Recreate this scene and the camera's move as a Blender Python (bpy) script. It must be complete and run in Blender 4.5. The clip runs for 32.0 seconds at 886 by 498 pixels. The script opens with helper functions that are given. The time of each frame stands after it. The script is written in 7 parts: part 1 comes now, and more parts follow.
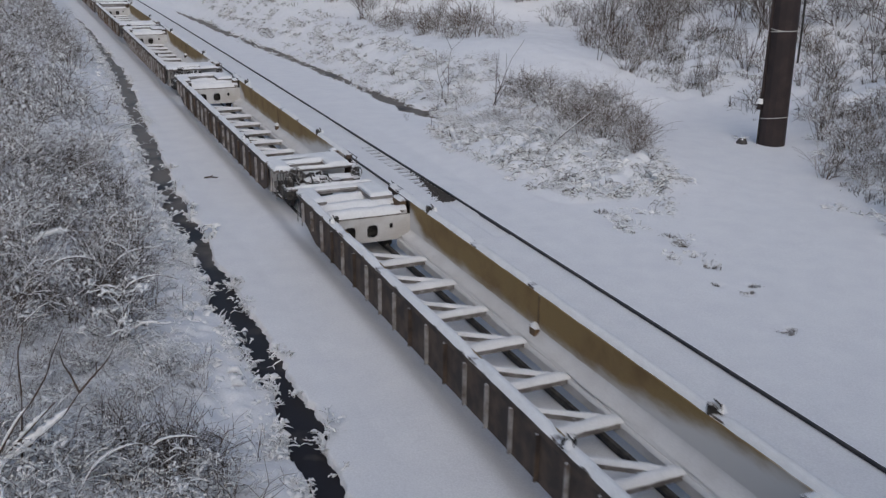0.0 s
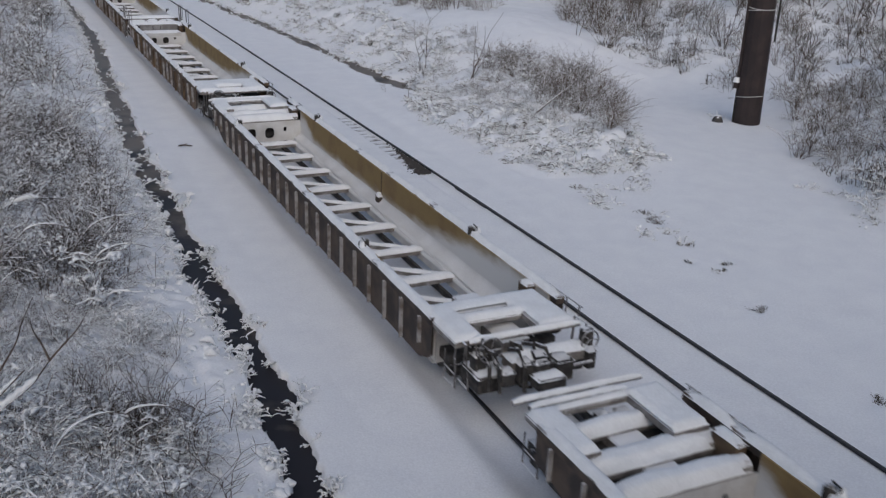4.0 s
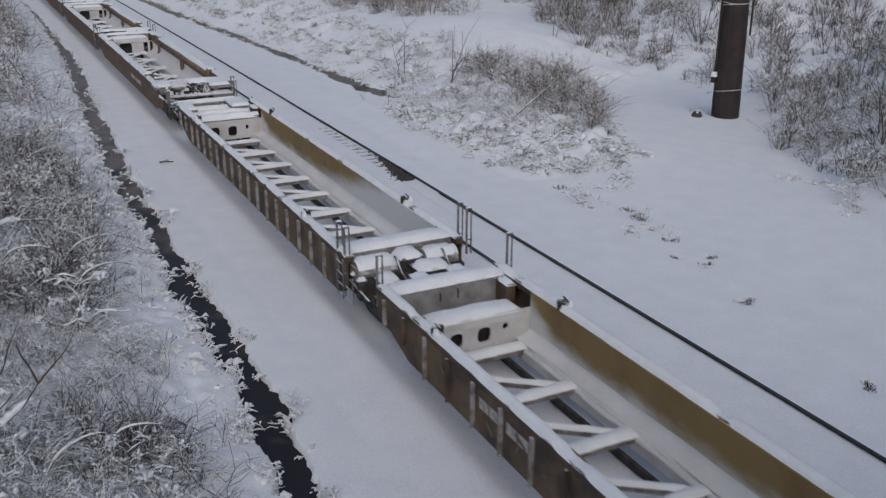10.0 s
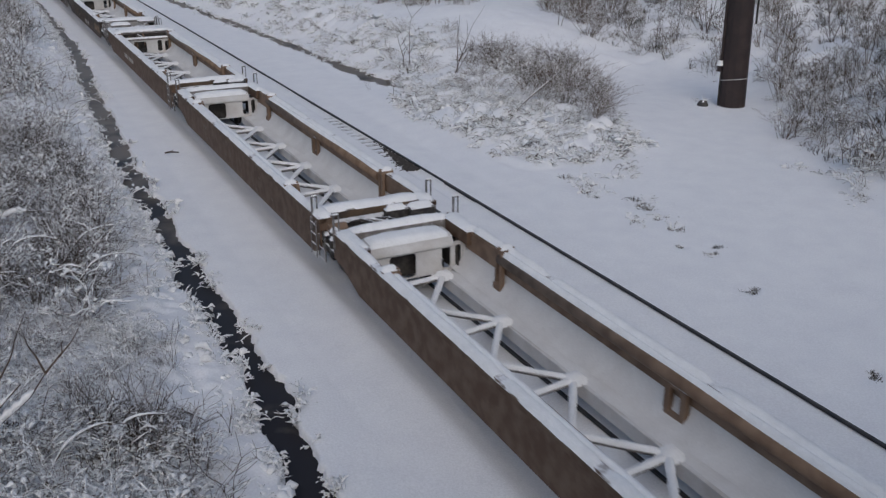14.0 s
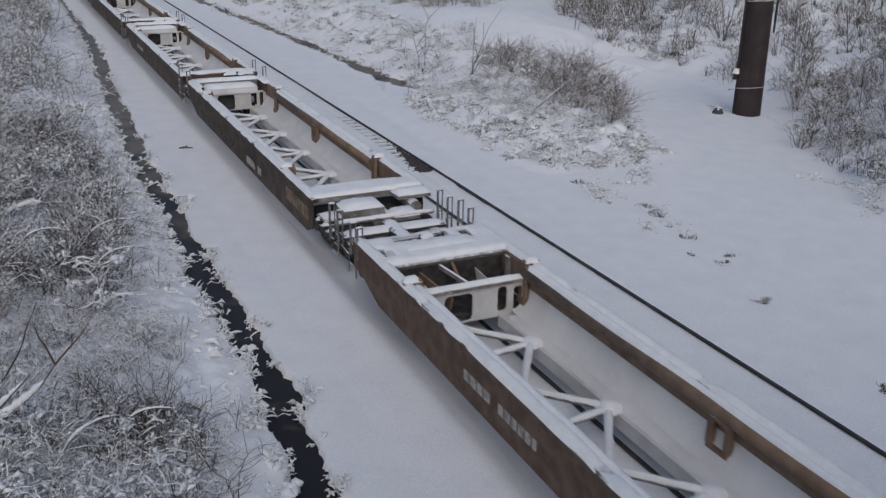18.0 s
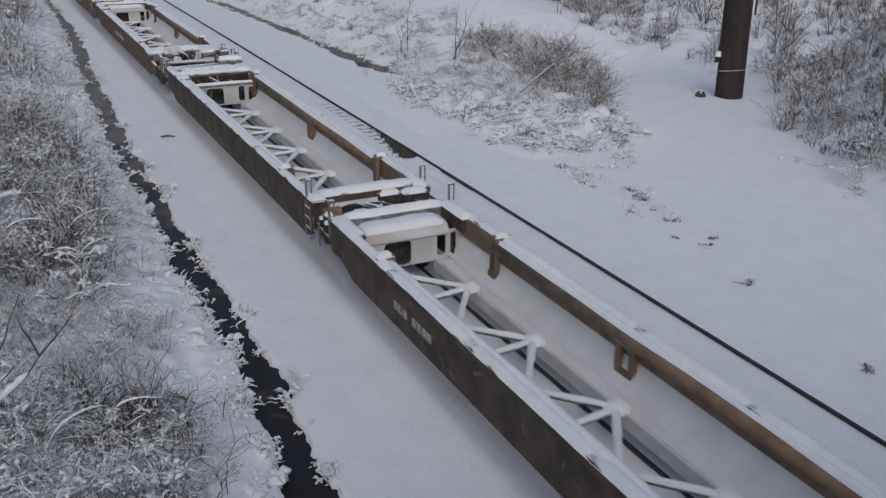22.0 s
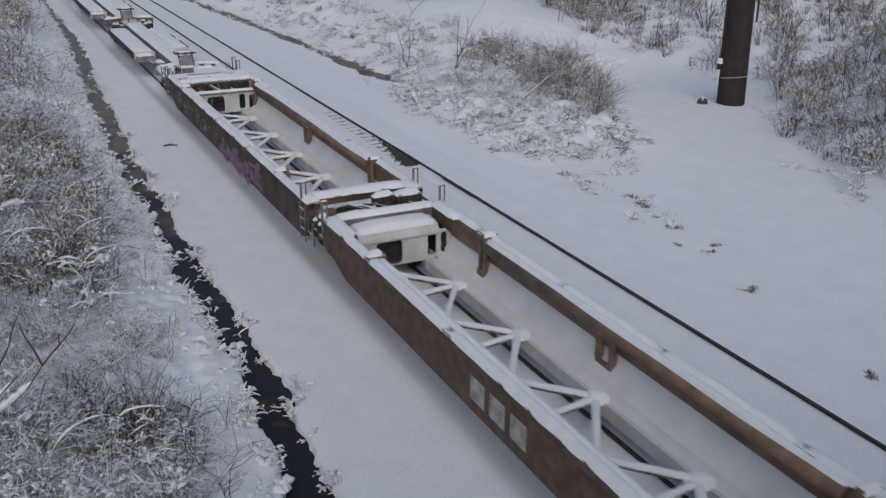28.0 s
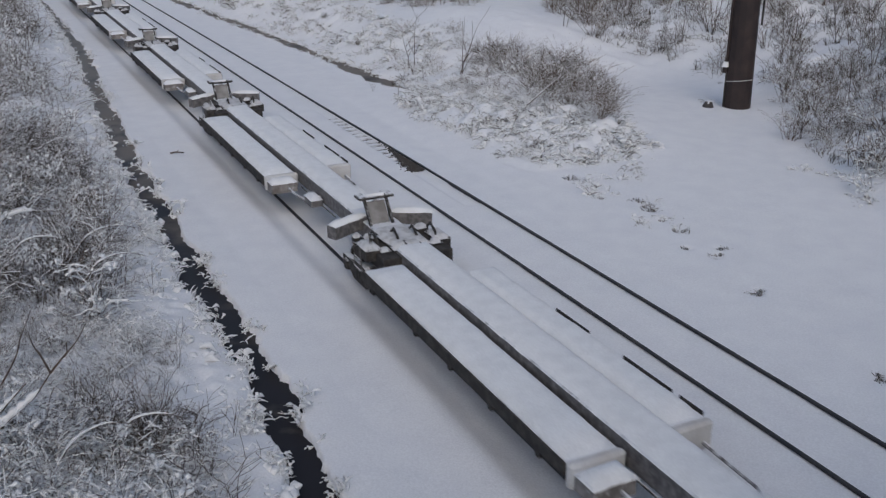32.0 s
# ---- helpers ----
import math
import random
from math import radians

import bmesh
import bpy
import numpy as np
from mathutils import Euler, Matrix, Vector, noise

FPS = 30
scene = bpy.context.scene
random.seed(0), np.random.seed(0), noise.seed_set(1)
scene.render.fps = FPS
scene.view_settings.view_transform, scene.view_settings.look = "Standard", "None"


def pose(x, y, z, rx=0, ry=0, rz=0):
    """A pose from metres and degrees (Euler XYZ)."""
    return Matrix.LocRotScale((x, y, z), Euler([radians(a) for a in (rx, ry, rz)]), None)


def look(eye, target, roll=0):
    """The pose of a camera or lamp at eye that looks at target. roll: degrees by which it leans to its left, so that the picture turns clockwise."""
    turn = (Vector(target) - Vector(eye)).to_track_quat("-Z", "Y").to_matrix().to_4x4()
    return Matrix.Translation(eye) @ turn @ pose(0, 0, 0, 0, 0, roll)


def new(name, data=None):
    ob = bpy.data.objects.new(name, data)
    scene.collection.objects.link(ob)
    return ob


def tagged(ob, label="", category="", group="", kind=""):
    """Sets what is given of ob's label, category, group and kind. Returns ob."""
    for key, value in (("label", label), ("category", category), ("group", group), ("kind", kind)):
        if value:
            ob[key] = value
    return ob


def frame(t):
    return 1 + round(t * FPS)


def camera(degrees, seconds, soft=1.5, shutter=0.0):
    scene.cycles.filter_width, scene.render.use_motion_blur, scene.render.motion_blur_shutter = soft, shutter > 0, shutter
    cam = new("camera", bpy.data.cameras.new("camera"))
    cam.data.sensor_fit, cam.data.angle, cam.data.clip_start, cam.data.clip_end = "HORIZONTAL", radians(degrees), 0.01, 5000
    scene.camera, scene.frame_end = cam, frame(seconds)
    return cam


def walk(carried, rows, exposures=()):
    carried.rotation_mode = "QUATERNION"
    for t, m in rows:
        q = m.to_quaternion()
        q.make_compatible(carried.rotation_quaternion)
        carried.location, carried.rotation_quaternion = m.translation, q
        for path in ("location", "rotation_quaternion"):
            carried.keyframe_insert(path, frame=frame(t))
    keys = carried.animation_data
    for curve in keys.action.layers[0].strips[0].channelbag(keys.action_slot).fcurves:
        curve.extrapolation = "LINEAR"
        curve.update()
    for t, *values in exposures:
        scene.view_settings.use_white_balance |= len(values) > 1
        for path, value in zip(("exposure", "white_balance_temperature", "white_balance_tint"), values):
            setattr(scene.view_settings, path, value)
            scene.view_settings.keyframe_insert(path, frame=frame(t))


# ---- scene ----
K_CURVE = -7.25e-5          # the track bends gently to the left with distance
X_TRAIN = 8.46              # centre line of the train
RAIL_SIDE, RAIL_DROP = -0.06, -0.24     # the train's rails lie a little lower than the empty track's
X_RAIL = 11.46              # near rail of the empty track
EYE = (0.0, 0.0, 9.07)

cam = camera(50.87, 32.0, soft=1.3, shutter=0.22)
CAM_ROWS = [
    (0, 70.498, -0.699, -23.603), (0.5, 70.468, -0.588, -23.633), (1, 70.434, -0.408, -23.729),
    (1.5, 70.461, -0.802, -23.750), (2, 70.322, -0.861, -24.075), (2.5, 70.062, -0.604, -24.452),
    (3, 69.662, -0.744, -24.614), (3.5, 69.222, -1.408, -24.663), (5.5, 68.378, -3.046, -25.001),
    (6, 68.430, -2.874, -25.180), (6.5, 68.692, -2.677, -25.352), (7, 68.991, -1.575, -25.908),
    (7.5, 69.290, -1.983, -25.653), (8, 69.440, -1.615, -25.736), (8.5, 69.355, -1.328, -25.937),
    (9, 69.238, -1.171, -26.093), (9.5, 69.139, -0.592, -26.341), (10, 69.221, -0.153, -26.372),
    (10.5, 69.447, -0.235, -26.112), (11, 69.612, -0.324, -25.850), (11.5, 69.826, -0.912, -25.434),
    (12, 69.760, -1.149, -25.414), (12.5, 69.550, -1.312, -25.677), (13, 69.252, -0.953, -26.020),
    (13.5, 68.904, -0.227, -26.251), (14, 68.608, 0.053, -26.103), (14.5, 68.417, 0.326, -25.975),
    (16.5, 68.673, 0.212, -25.134), (17, 68.735, -0.191, -24.975), (17.5, 68.778, -0.645, -24.869),
    (18, 68.692, -1.023, -24.968), (18.5, 68.571, -1.034, -25.320), (19, 68.409, -1.029, -25.620),
    (19.5, 68.211, -1.053, -25.787), (20, 68.018, -1.079, -25.943), (20.5, 67.934, -1.072, -26.052),
    (21, 67.901, -0.887, -26.141), (21.5, 67.881, -0.886, -26.098), (22, 67.848, -0.707, -26.093),
    (22.5, 67.816, -0.619, -26.048), (23, 67.785, -0.707, -25.931), (23.5, 67.825, -0.747, -25.783),
    (24, 67.980, -0.640, -25.756), (24.5, 68.296, -0.315, -25.860), (25, 68.573, -0.159, -25.948),
    (25.5, 68.718, -0.238, -25.933), (27.5, 68.431, -0.479, -26.069), (28, 68.326, -0.460, -26.024),
    (28.5, 68.299, -0.554, -25.978), (29, 68.399, -0.565, -25.915), (29.5, 68.534, -0.629, -25.849),
    (30, 68.658, -0.623, -25.811), (30.5, 68.760, -0.431, -25.871), (31, 68.754, -0.148, -25.922),
    (31.5, 68.728, -0.081, -25.883), (32, 68.659, 0.020, -25.789),
]

walk(cam, [(t, pose(*EYE, a, b, c)) for t, a, b, c in CAM_ROWS])

# ---- world and light: a flat winter overcast ----
world = bpy.data.worlds.new("overcast_sky")
scene.world = world
world.use_nodes = True
wn = world.node_tree.nodes
sky = wn.new("ShaderNodeTexSky")
sky.sky_type = "NISHITA"
sky.sun_disc = False
sky.sun_elevation = radians(38)
sky.sun_rotation = radians(200)
sky.air_density = 1.0
sky.dust_density = 2.2
sky.ozone_density = 1.0
wn["Background"].inputs["Strength"].default_value = 0.105
world.node_tree.links.new(sky.outputs["Color"], wn["Background"].inputs["Color"])
sun_data = bpy.data.lights.new("sun", "SUN")
sun_data.energy = 0.62
sun_data.angle = radians(75)
sun_data.color = (1.0, 0.97, 0.93)
sun = new("sun", sun_data)
sun.matrix_world = look((0, 0, 60), (0 + 60 * 0.33, 60 * 0.9, 0))
scene.view_settings.exposure = -0.06


# ---- materials ----
def material(name, base, rough=0.8, metal=0.0, alt=None, scale=6.0, fine=60.0, bump=0.2, bump_dist=0.01, mix=(0.4, 0.65), spec=0.3, dust=0.0, dust_scale=5.0):
    """Two-scale procedural surface: broad patches, fine grain, relief, and snow dust on what faces up."""
    m = bpy.data.materials.new(name)
    m.use_nodes = True
    nt = m.node_tree
    n, l = nt.nodes, nt.links
    bsdf = n["Principled BSDF"]
    tc = n.new("ShaderNodeTexCoord")
    info = n.new("ShaderNodeObjectInfo")
    off = n.new("ShaderNodeVectorMath")
    off.operation = "MULTIPLY_ADD"
    l.new(info.outputs["Random"], off.inputs[0])
    off.inputs[1].default_value = (37, 11, 5)
    l.new(tc.outputs["Object"], off.inputs[2])
    broad = n.new("ShaderNodeTexNoise")
    broad.inputs["Scale"].default_value = scale
    broad.inputs["Detail"].default_value = 6
    l.new(off.outputs[0], broad.inputs["Vector"])
    grain = n.new("ShaderNodeTexNoise")
    grain.inputs["Scale"].default_value = fine
    grain.inputs["Detail"].default_value = 4
    l.new(off.outputs[0], grain.inputs["Vector"])
    ramp = n.new("ShaderNodeMapRange")
    ramp.inputs[1].default_value, ramp.inputs[2].default_value = mix
    l.new(broad.outputs["Fac"], ramp.inputs[0])
    col = n.new("ShaderNodeMix")
    col.data_type = "RGBA"
    col.inputs[6].default_value = (*base, 1)
    col.inputs[7].default_value = (*(alt or [c * 0.8 for c in base]), 1)
    l.new(ramp.outputs[0], col.inputs[0])
    hsv = n.new("ShaderNodeHueSaturation")
    bw = n.new("ShaderNodeRGBToBW")
    l.new(grain.outputs["Color"], bw.inputs[0])
    val = n.new("ShaderNodeMapRange")
    val.inputs[1].default_value, val.inputs[2].default_value = 0.3, 0.7
    val.inputs[3].default_value, val.inputs[4].default_value = 0.92, 1.08
    l.new(bw.outputs[0], val.inputs[0])
    l.new(val.outputs[0], hsv.inputs["Value"])
    l.new(col.outputs[2], hsv.inputs["Color"])
    out_col = hsv.outputs["Color"]
    if dust:
        geo = n.new("ShaderNodeNewGeometry")
        sep = n.new("ShaderNodeSeparateXYZ")
        l.new(geo.outputs["Normal"], sep.inputs[0])
        dn = n.new("ShaderNodeTexNoise")
        dn.inputs["Scale"].default_value = dust_scale
        dn.inputs["Detail"].default_value = 8
        dn.inputs["Roughness"].default_value = 0.65
        l.new(off.outputs[0], dn.inputs["Vector"])
        add = n.new("ShaderNodeMath")
        add.operation = "MULTIPLY_ADD"
        l.new(sep.outputs["Z"], add.inputs[0])
        add.inputs[1].default_value = 0.55
        l.new(dn.outputs["Fac"], add.inputs[2])
        rng = n.new("ShaderNodeMapRange")
        rng.inputs[1].default_value, rng.inputs[2].default_value = 0.95 - dust, 1.2 - dust
        l.new(add.outputs[0], rng.inputs[0])
        dm = n.new("ShaderNodeMix")
        dm.data_type = "RGBA"
        l.new(rng.outputs[0], dm.inputs[0])
        l.new(out_col, dm.inputs[6])
        dm.inputs[7].default_value = (0.78, 0.79, 0.81, 1)
        out_col = dm.outputs[2]
    l.new(out_col, bsdf.inputs["Base Color"])
    bsdf.inputs["Roughness"].default_value = rough
    bsdf.inputs["Metallic"].default_value = metal
    bsdf.inputs["Specular IOR Level"].default_value = spec
    if bump:
        add2 = n.new("ShaderNodeMath")
        add2.operation = "ADD"
        l.new(broad.outputs["Fac"], add2.inputs[0])
        l.new(grain.outputs["Fac"], add2.inputs[1])
        b = n.new("ShaderNodeBump")
        b.inputs["Strength"].default_value = bump
        b.inputs["Distance"].default_value = bump_dist
        l.new(add2.outputs[0], b.inputs["Height"])
        l.new(b.outputs[0], bsdf.inputs["Normal"])
    return m


SNOW = material("snow", (0.85, 0.86, 0.88), 0.75, alt=(0.80, 0.81, 0.84), scale=1.2, fine=25, bump=0.35, bump_dist=0.02, mix=(0.35, 0.7))
SNOW_CAP = material("snow_cap", (0.86, 0.87, 0.88), 0.8, alt=(0.80, 0.81, 0.82), scale=3, fine=30, bump=0.4, bump_dist=0.015)
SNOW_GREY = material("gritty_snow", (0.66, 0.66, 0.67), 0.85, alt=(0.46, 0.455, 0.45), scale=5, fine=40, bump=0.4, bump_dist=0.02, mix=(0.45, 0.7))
SNOW_DIRTY = material("snow_on_steel", (0.72, 0.72, 0.72), 0.8, alt=(0.64, 0.635, 0.63), scale=1.2, fine=30, bump=0.12, bump_dist=0.015)
BROWN = material("brown_steel", (0.10, 0.062, 0.042), 0.7, alt=(0.15, 0.105, 0.075), scale=3, fine=40, bump=0.15, dust=0.12, spec=0.25)
BROWN_IN = material("brown_inner_steel", (0.23, 0.158, 0.112), 0.7, alt=(0.15, 0.098, 0.068), scale=2.2, fine=40, bump=0.15)
DARK_SIDE = material("dark_rusty_steel", (0.06, 0.045, 0.037), 0.75, alt=(0.15, 0.10, 0.06), scale=1.3, fine=40, bump=0.2, dust=0.14)
DARK_BROWN = material("grimy_brown_steel", (0.058, 0.043, 0.036), 0.72, alt=(0.105, 0.078, 0.058), scale=1.8, fine=40, bump=0.15, dust=0.12, spec=0.25)
BLACK_SIDE = material("dark_weathered_steel", (0.050, 0.040, 0.036), 0.75, alt=(0.105, 0.078, 0.060), scale=2.2, fine=40, bump=0.2, dust=0.12)
OCHRE = material("ochre_paint", (0.27, 0.185, 0.080), 0.65, alt=(0.19, 0.118, 0.055), scale=1.3, fine=40, bump=0.1, mix=(0.45, 0.75))
CAKED = material("snow_caked_ochre_paint", (0.27, 0.185, 0.080), 0.65, alt=(0.19, 0.118, 0.055), scale=1.3, fine=40, bump=0.1, mix=(0.45, 0.75))
DUSTY = material("snow_dusted_brown_steel", (0.20, 0.19, 0.185), 0.85, alt=(0.34, 0.335, 0.33), scale=2.0, fine=30, bump=0.15)


def blown_snow_over(m, low, high, y_far, y_near, soft, streak):
    """Wind-blown snow caked on a wall: up to the height low at the back, up to high at the leading end."""
    nt = m.node_tree
    n, l = nt.nodes, nt.links
    bsdf = n["Principled BSDF"]
    under = bsdf.inputs["Base Color"].links[0].from_socket
    tc = n.new("ShaderNodeTexCoord")
    sep = n.new("ShaderNodeSeparateXYZ")
    l.new(tc.outputs["Object"], sep.inputs[0])
    line = n.new("ShaderNodeMapRange")
    line.interpolation_type = "SMOOTHSTEP"
    for k, v in enumerate((y_far, y_near, low, high)):
        line.inputs[k + 1].default_value = v
    l.new(sep.outputs["Y"], line.inputs[0])
    tail = n.new("ShaderNodeMapRange")
    tail.interpolation_type = "SMOOTHSTEP"
    for k, v in enumerate((6.0, 7.2, 0.0, 0.55)):
        tail.inputs[k + 1].default_value = v
    l.new(sep.outputs["Y"], tail.inputs[0])
    level = n.new("ShaderNodeMath")
    l.new(line.outputs[0], level.inputs[0])
    l.new(tail.outputs[0], level.inputs[1])
    stretch = n.new("ShaderNodeMapping")
    stretch.inputs["Scale"].default_value = (1, 0.45, 1.3)
    stretch.inputs["Rotation"].default_value = (0.25, 0, 0)
    l.new(tc.outputs["Object"], stretch.inputs[0])
    cloud = n.new("ShaderNodeTexNoise")
    cloud.inputs["Scale"].default_value = 1.8
    cloud.inputs["Detail"].default_value = 7
    cloud.inputs["Roughness"].default_value = 0.62
    l.new(stretch.outputs[0], cloud.inputs["Vector"])
    wave = n.new("ShaderNodeMath")
    wave.operation = "MULTIPLY_ADD"
    l.new(cloud.outputs["Fac"], wave.inputs[0])
    wave.inputs[1].default_value = streak
    l.new(level.outputs[0], wave.inputs[2])
    over = n.new("ShaderNodeMath")
    over.operation = "SUBTRACT"
    l.new(wave.outputs[0], over.inputs[0])
    l.new(sep.outputs["Z"], over.inputs[1])
    fac = n.new("ShaderNodeMapRange")
    fac.interpolation_type = "SMOOTHSTEP"
    fac.inputs[1].default_value, fac.inputs[2].default_value = streak * 0.5 - soft, streak * 0.5 + soft
    fac.inputs[4].default_value = 0.89
    l.new(over.outputs[0], fac.inputs[0])
    mix = n.new("ShaderNodeMix")
    mix.data_type = "RGBA"
    l.new(fac.outputs[0], mix.inputs[0])
    l.new(under, mix.inputs[6])
    mix.inputs[7].default_value = (0.72, 0.72, 0.72, 1)
    l.new(mix.outputs[2], bsdf.inputs["Base Color"])


blown_snow_over(OCHRE, 0.56, 1.32, -1.8, -8.8, 0.22, 0.50)
blown_snow_over(CAKED, 0.60, 1.75, 0.8, -7.6, 0.26, 0.60)
FRAME = material("snowy_frame_steel", (0.15, 0.135, 0.125), 0.75, alt=(0.28, 0.265, 0.255), scale=4, fine=40, bump=0.2, dust=0.36)
BLACK = material("black_running_gear", (0.030, 0.028, 0.028), 0.8, alt=(0.075, 0.068, 0.062), scale=8, fine=50, bump=0.2, dust=0.12)
# near-black of running gear, and the shade painted into car-end recesses
PIT = material("gear_and_shade_black", (0.035, 0.032, 0.031), 0.85, alt=(0.07, 0.065, 0.06), scale=5, fine=40, bump=0.1)
BULKHEAD = material("snow_blown_bulkhead", (0.62, 0.62, 0.62), 0.85, alt=(0.50, 0.485, 0.47), scale=1.4, fine=25, bump=0.3, bump_dist=0.012)
GREY_STEEL = material("grey_steel", (0.11, 0.105, 0.105), 0.6, alt=(0.22, 0.21, 0.21), scale=8, fine=50, bump=0.1, dust=0.3)
RAIL = material("rail_steel", (0.032, 0.032, 0.037), 0.55, metal=0.2, alt=(0.06, 0.055, 0.055), scale=3, fine=60, bump=0.1)
TIE = material("tie_wood", (0.07, 0.055, 0.045), 0.9, alt=(0.12, 0.10, 0.085), scale=8, fine=40, bump=0.4, dust=0.12)
BALLAST = material("ballast_stone", (0.085, 0.08, 0.078), 0.9, alt=(0.05, 0.045, 0.045), scale=14, fine=60, bump=0.5, bump_dist=0.02)
POLE_STEEL = material("weathering_steel", (0.034, 0.026, 0.026), 0.75, alt=(0.052, 0.037, 0.035), scale=1.5, fine=30, bump=0.1)
BARK = material("twig_bark", (0.080, 0.061, 0.050), 0.9, alt=(0.13, 0.098, 0.078), scale=2, fine=30, bump=0, dust=0.05)
BARK_TAN = material("tan_stalk", (0.145, 0.100, 0.070), 0.9, alt=(0.085, 0.060, 0.045), scale=2, fine=30, bump=0, dust=0.05)
GRASS = material("dead_grass", (0.10, 0.080, 0.055), 0.9, alt=(0.055, 0.046, 0.034), scale=2, fine=30, bump=0, dust=0.05)
RIB_PALE = material("snow_streaked_rib", (0.36, 0.35, 0.35), 0.85, alt=(0.13, 0.105, 0.09), scale=4, fine=30, bump=0.1, dust=0.15)
FADED_SPRAY = material("faded_spray", (0.17, 0.135, 0.11), 0.8, alt=(0.10, 0.07, 0.055), scale=3, fine=30, bump=0)
TAN_SPRAY = material("tan_spray", (0.26, 0.19, 0.13), 0.8, alt=(0.14, 0.095, 0.065), scale=4, fine=30, bump=0)
OLIVE_SPRAY = material("olive_spray", (0.125, 0.092, 0.055), 0.8, alt=(0.085, 0.060, 0.040), scale=3, fine=30, bump=0)
DARK_SPRAY = material("dark_spray", (0.030, 0.024, 0.022), 0.8, alt=(0.06, 0.045, 0.036), scale=3, fine=30, bump=0)
LETTER = material("faded_white_letter", (0.46, 0.44, 0.41), 0.8, alt=(0.26, 0.235, 0.21), scale=6, fine=40, bump=0)
PAINT_PINK = material("faded_pink_spray", (0.25, 0.165, 0.225), 0.8, alt=(0.15, 0.095, 0.115), scale=3, fine=30, bump=0)
PAINT_GREY = material("pale_grey_spray", (0.35, 0.34, 0.35), 0.8, alt=(0.16, 0.14, 0.14), scale=3, fine=30, bump=0)
TWINE = material("pale_band", (0.55, 0.54, 0.52), 0.8)


CONCRETE = material("weathered_concrete", (0.30, 0.29, 0.28), 0.9, alt=(0.22, 0.21, 0.20), scale=0.8, fine=20, bump=0.3)


def water_material():
    m = bpy.data.materials.new("ditch_water")
    m.use_nodes = True
    n, l = m.node_tree.nodes, m.node_tree.links
    b = n["Principled BSDF"]
    tc = n.new("ShaderNodeTexCoord")
    no = n.new("ShaderNodeTexNoise")
    no.inputs["Scale"].default_value = 0.55
    no.inputs["Detail"].default_value = 5
    l.new(tc.outputs["Object"], no.inputs["Vector"])
    sep = n.new("ShaderNodeSeparateXYZ")
    l.new(tc.outputs["Object"], sep.inputs[0])
    shallow = n.new("ShaderNodeMapRange")
    shallow.inputs[1].default_value, shallow.inputs[2].default_value = 20, 46
    shallow.inputs[3].default_value, shallow.inputs[4].default_value = -0.16, 0.17
    l.new(sep.outputs["Y"], shallow.inputs[0])
    mud = n.new("ShaderNodeMath")
    l.new(no.outputs["Fac"], mud.inputs[0])
    l.new(shallow.outputs[0], mud.inputs[1])
    r = n.new("ShaderNodeValToRGB")
    r.color_ramp.elements[0].position, r.color_ramp.elements[0].color = 0.42, (0.026, 0.024, 0.028, 1)
    r.color_ramp.elements[1].position, r.color_ramp.elements[1].color = 0.62, (0.17, 0.145, 0.125, 1)
    l.new(mud.outputs[0], r.inputs[0])
    l.new(r.outputs[0], b.inputs["Base Color"])
    b.inputs["Roughness"].default_value = 0.42
    b.inputs["Specular IOR Level"].default_value = 0.2
    b.inputs["IOR"].default_value = 1.33
    no2 = n.new("ShaderNodeTexNoise")
    no2.inputs["Scale"].default_value = 9
    l.new(tc.outputs["Object"], no2.inputs["Vector"])
    bp = n.new("ShaderNodeBump")
    bp.inputs["Strength"].default_value = 0.12
    bp.inputs["Distance"].default_value = 0.01
    l.new(no2.outputs["Fac"], bp.inputs["Height"])
    l.new(bp.outputs[0], b.inputs["Normal"])
    return m


WATER = water_material()


# ---- mesh helpers ----
def part(name, bm, mat, parent=None, label=""):
    """Link a bmesh as one mesh object, under a thing or on its own."""
    me = bpy.data.meshes.new(name)
    bm.to_mesh(me)
    bm.free()
    return link_mesh(name, me, mat, parent, label)


def link_mesh(name, me, mat, parent=None, label=""):
    me.materials.append(mat)
    ob = new(name, me)
    if parent:
        ob.parent = parent
    if label:
        tagged(ob, label)
    return ob


def arrays(name, verts, faces, smooth=False):
    me = bpy.data.meshes.new(name)
    me.from_pydata([tuple(v) for v in verts], [], [tuple(f) for f in faces])
    if smooth:
        me.polygons.foreach_set("use_smooth", [True] * len(me.polygons))
    me.update()
    return me


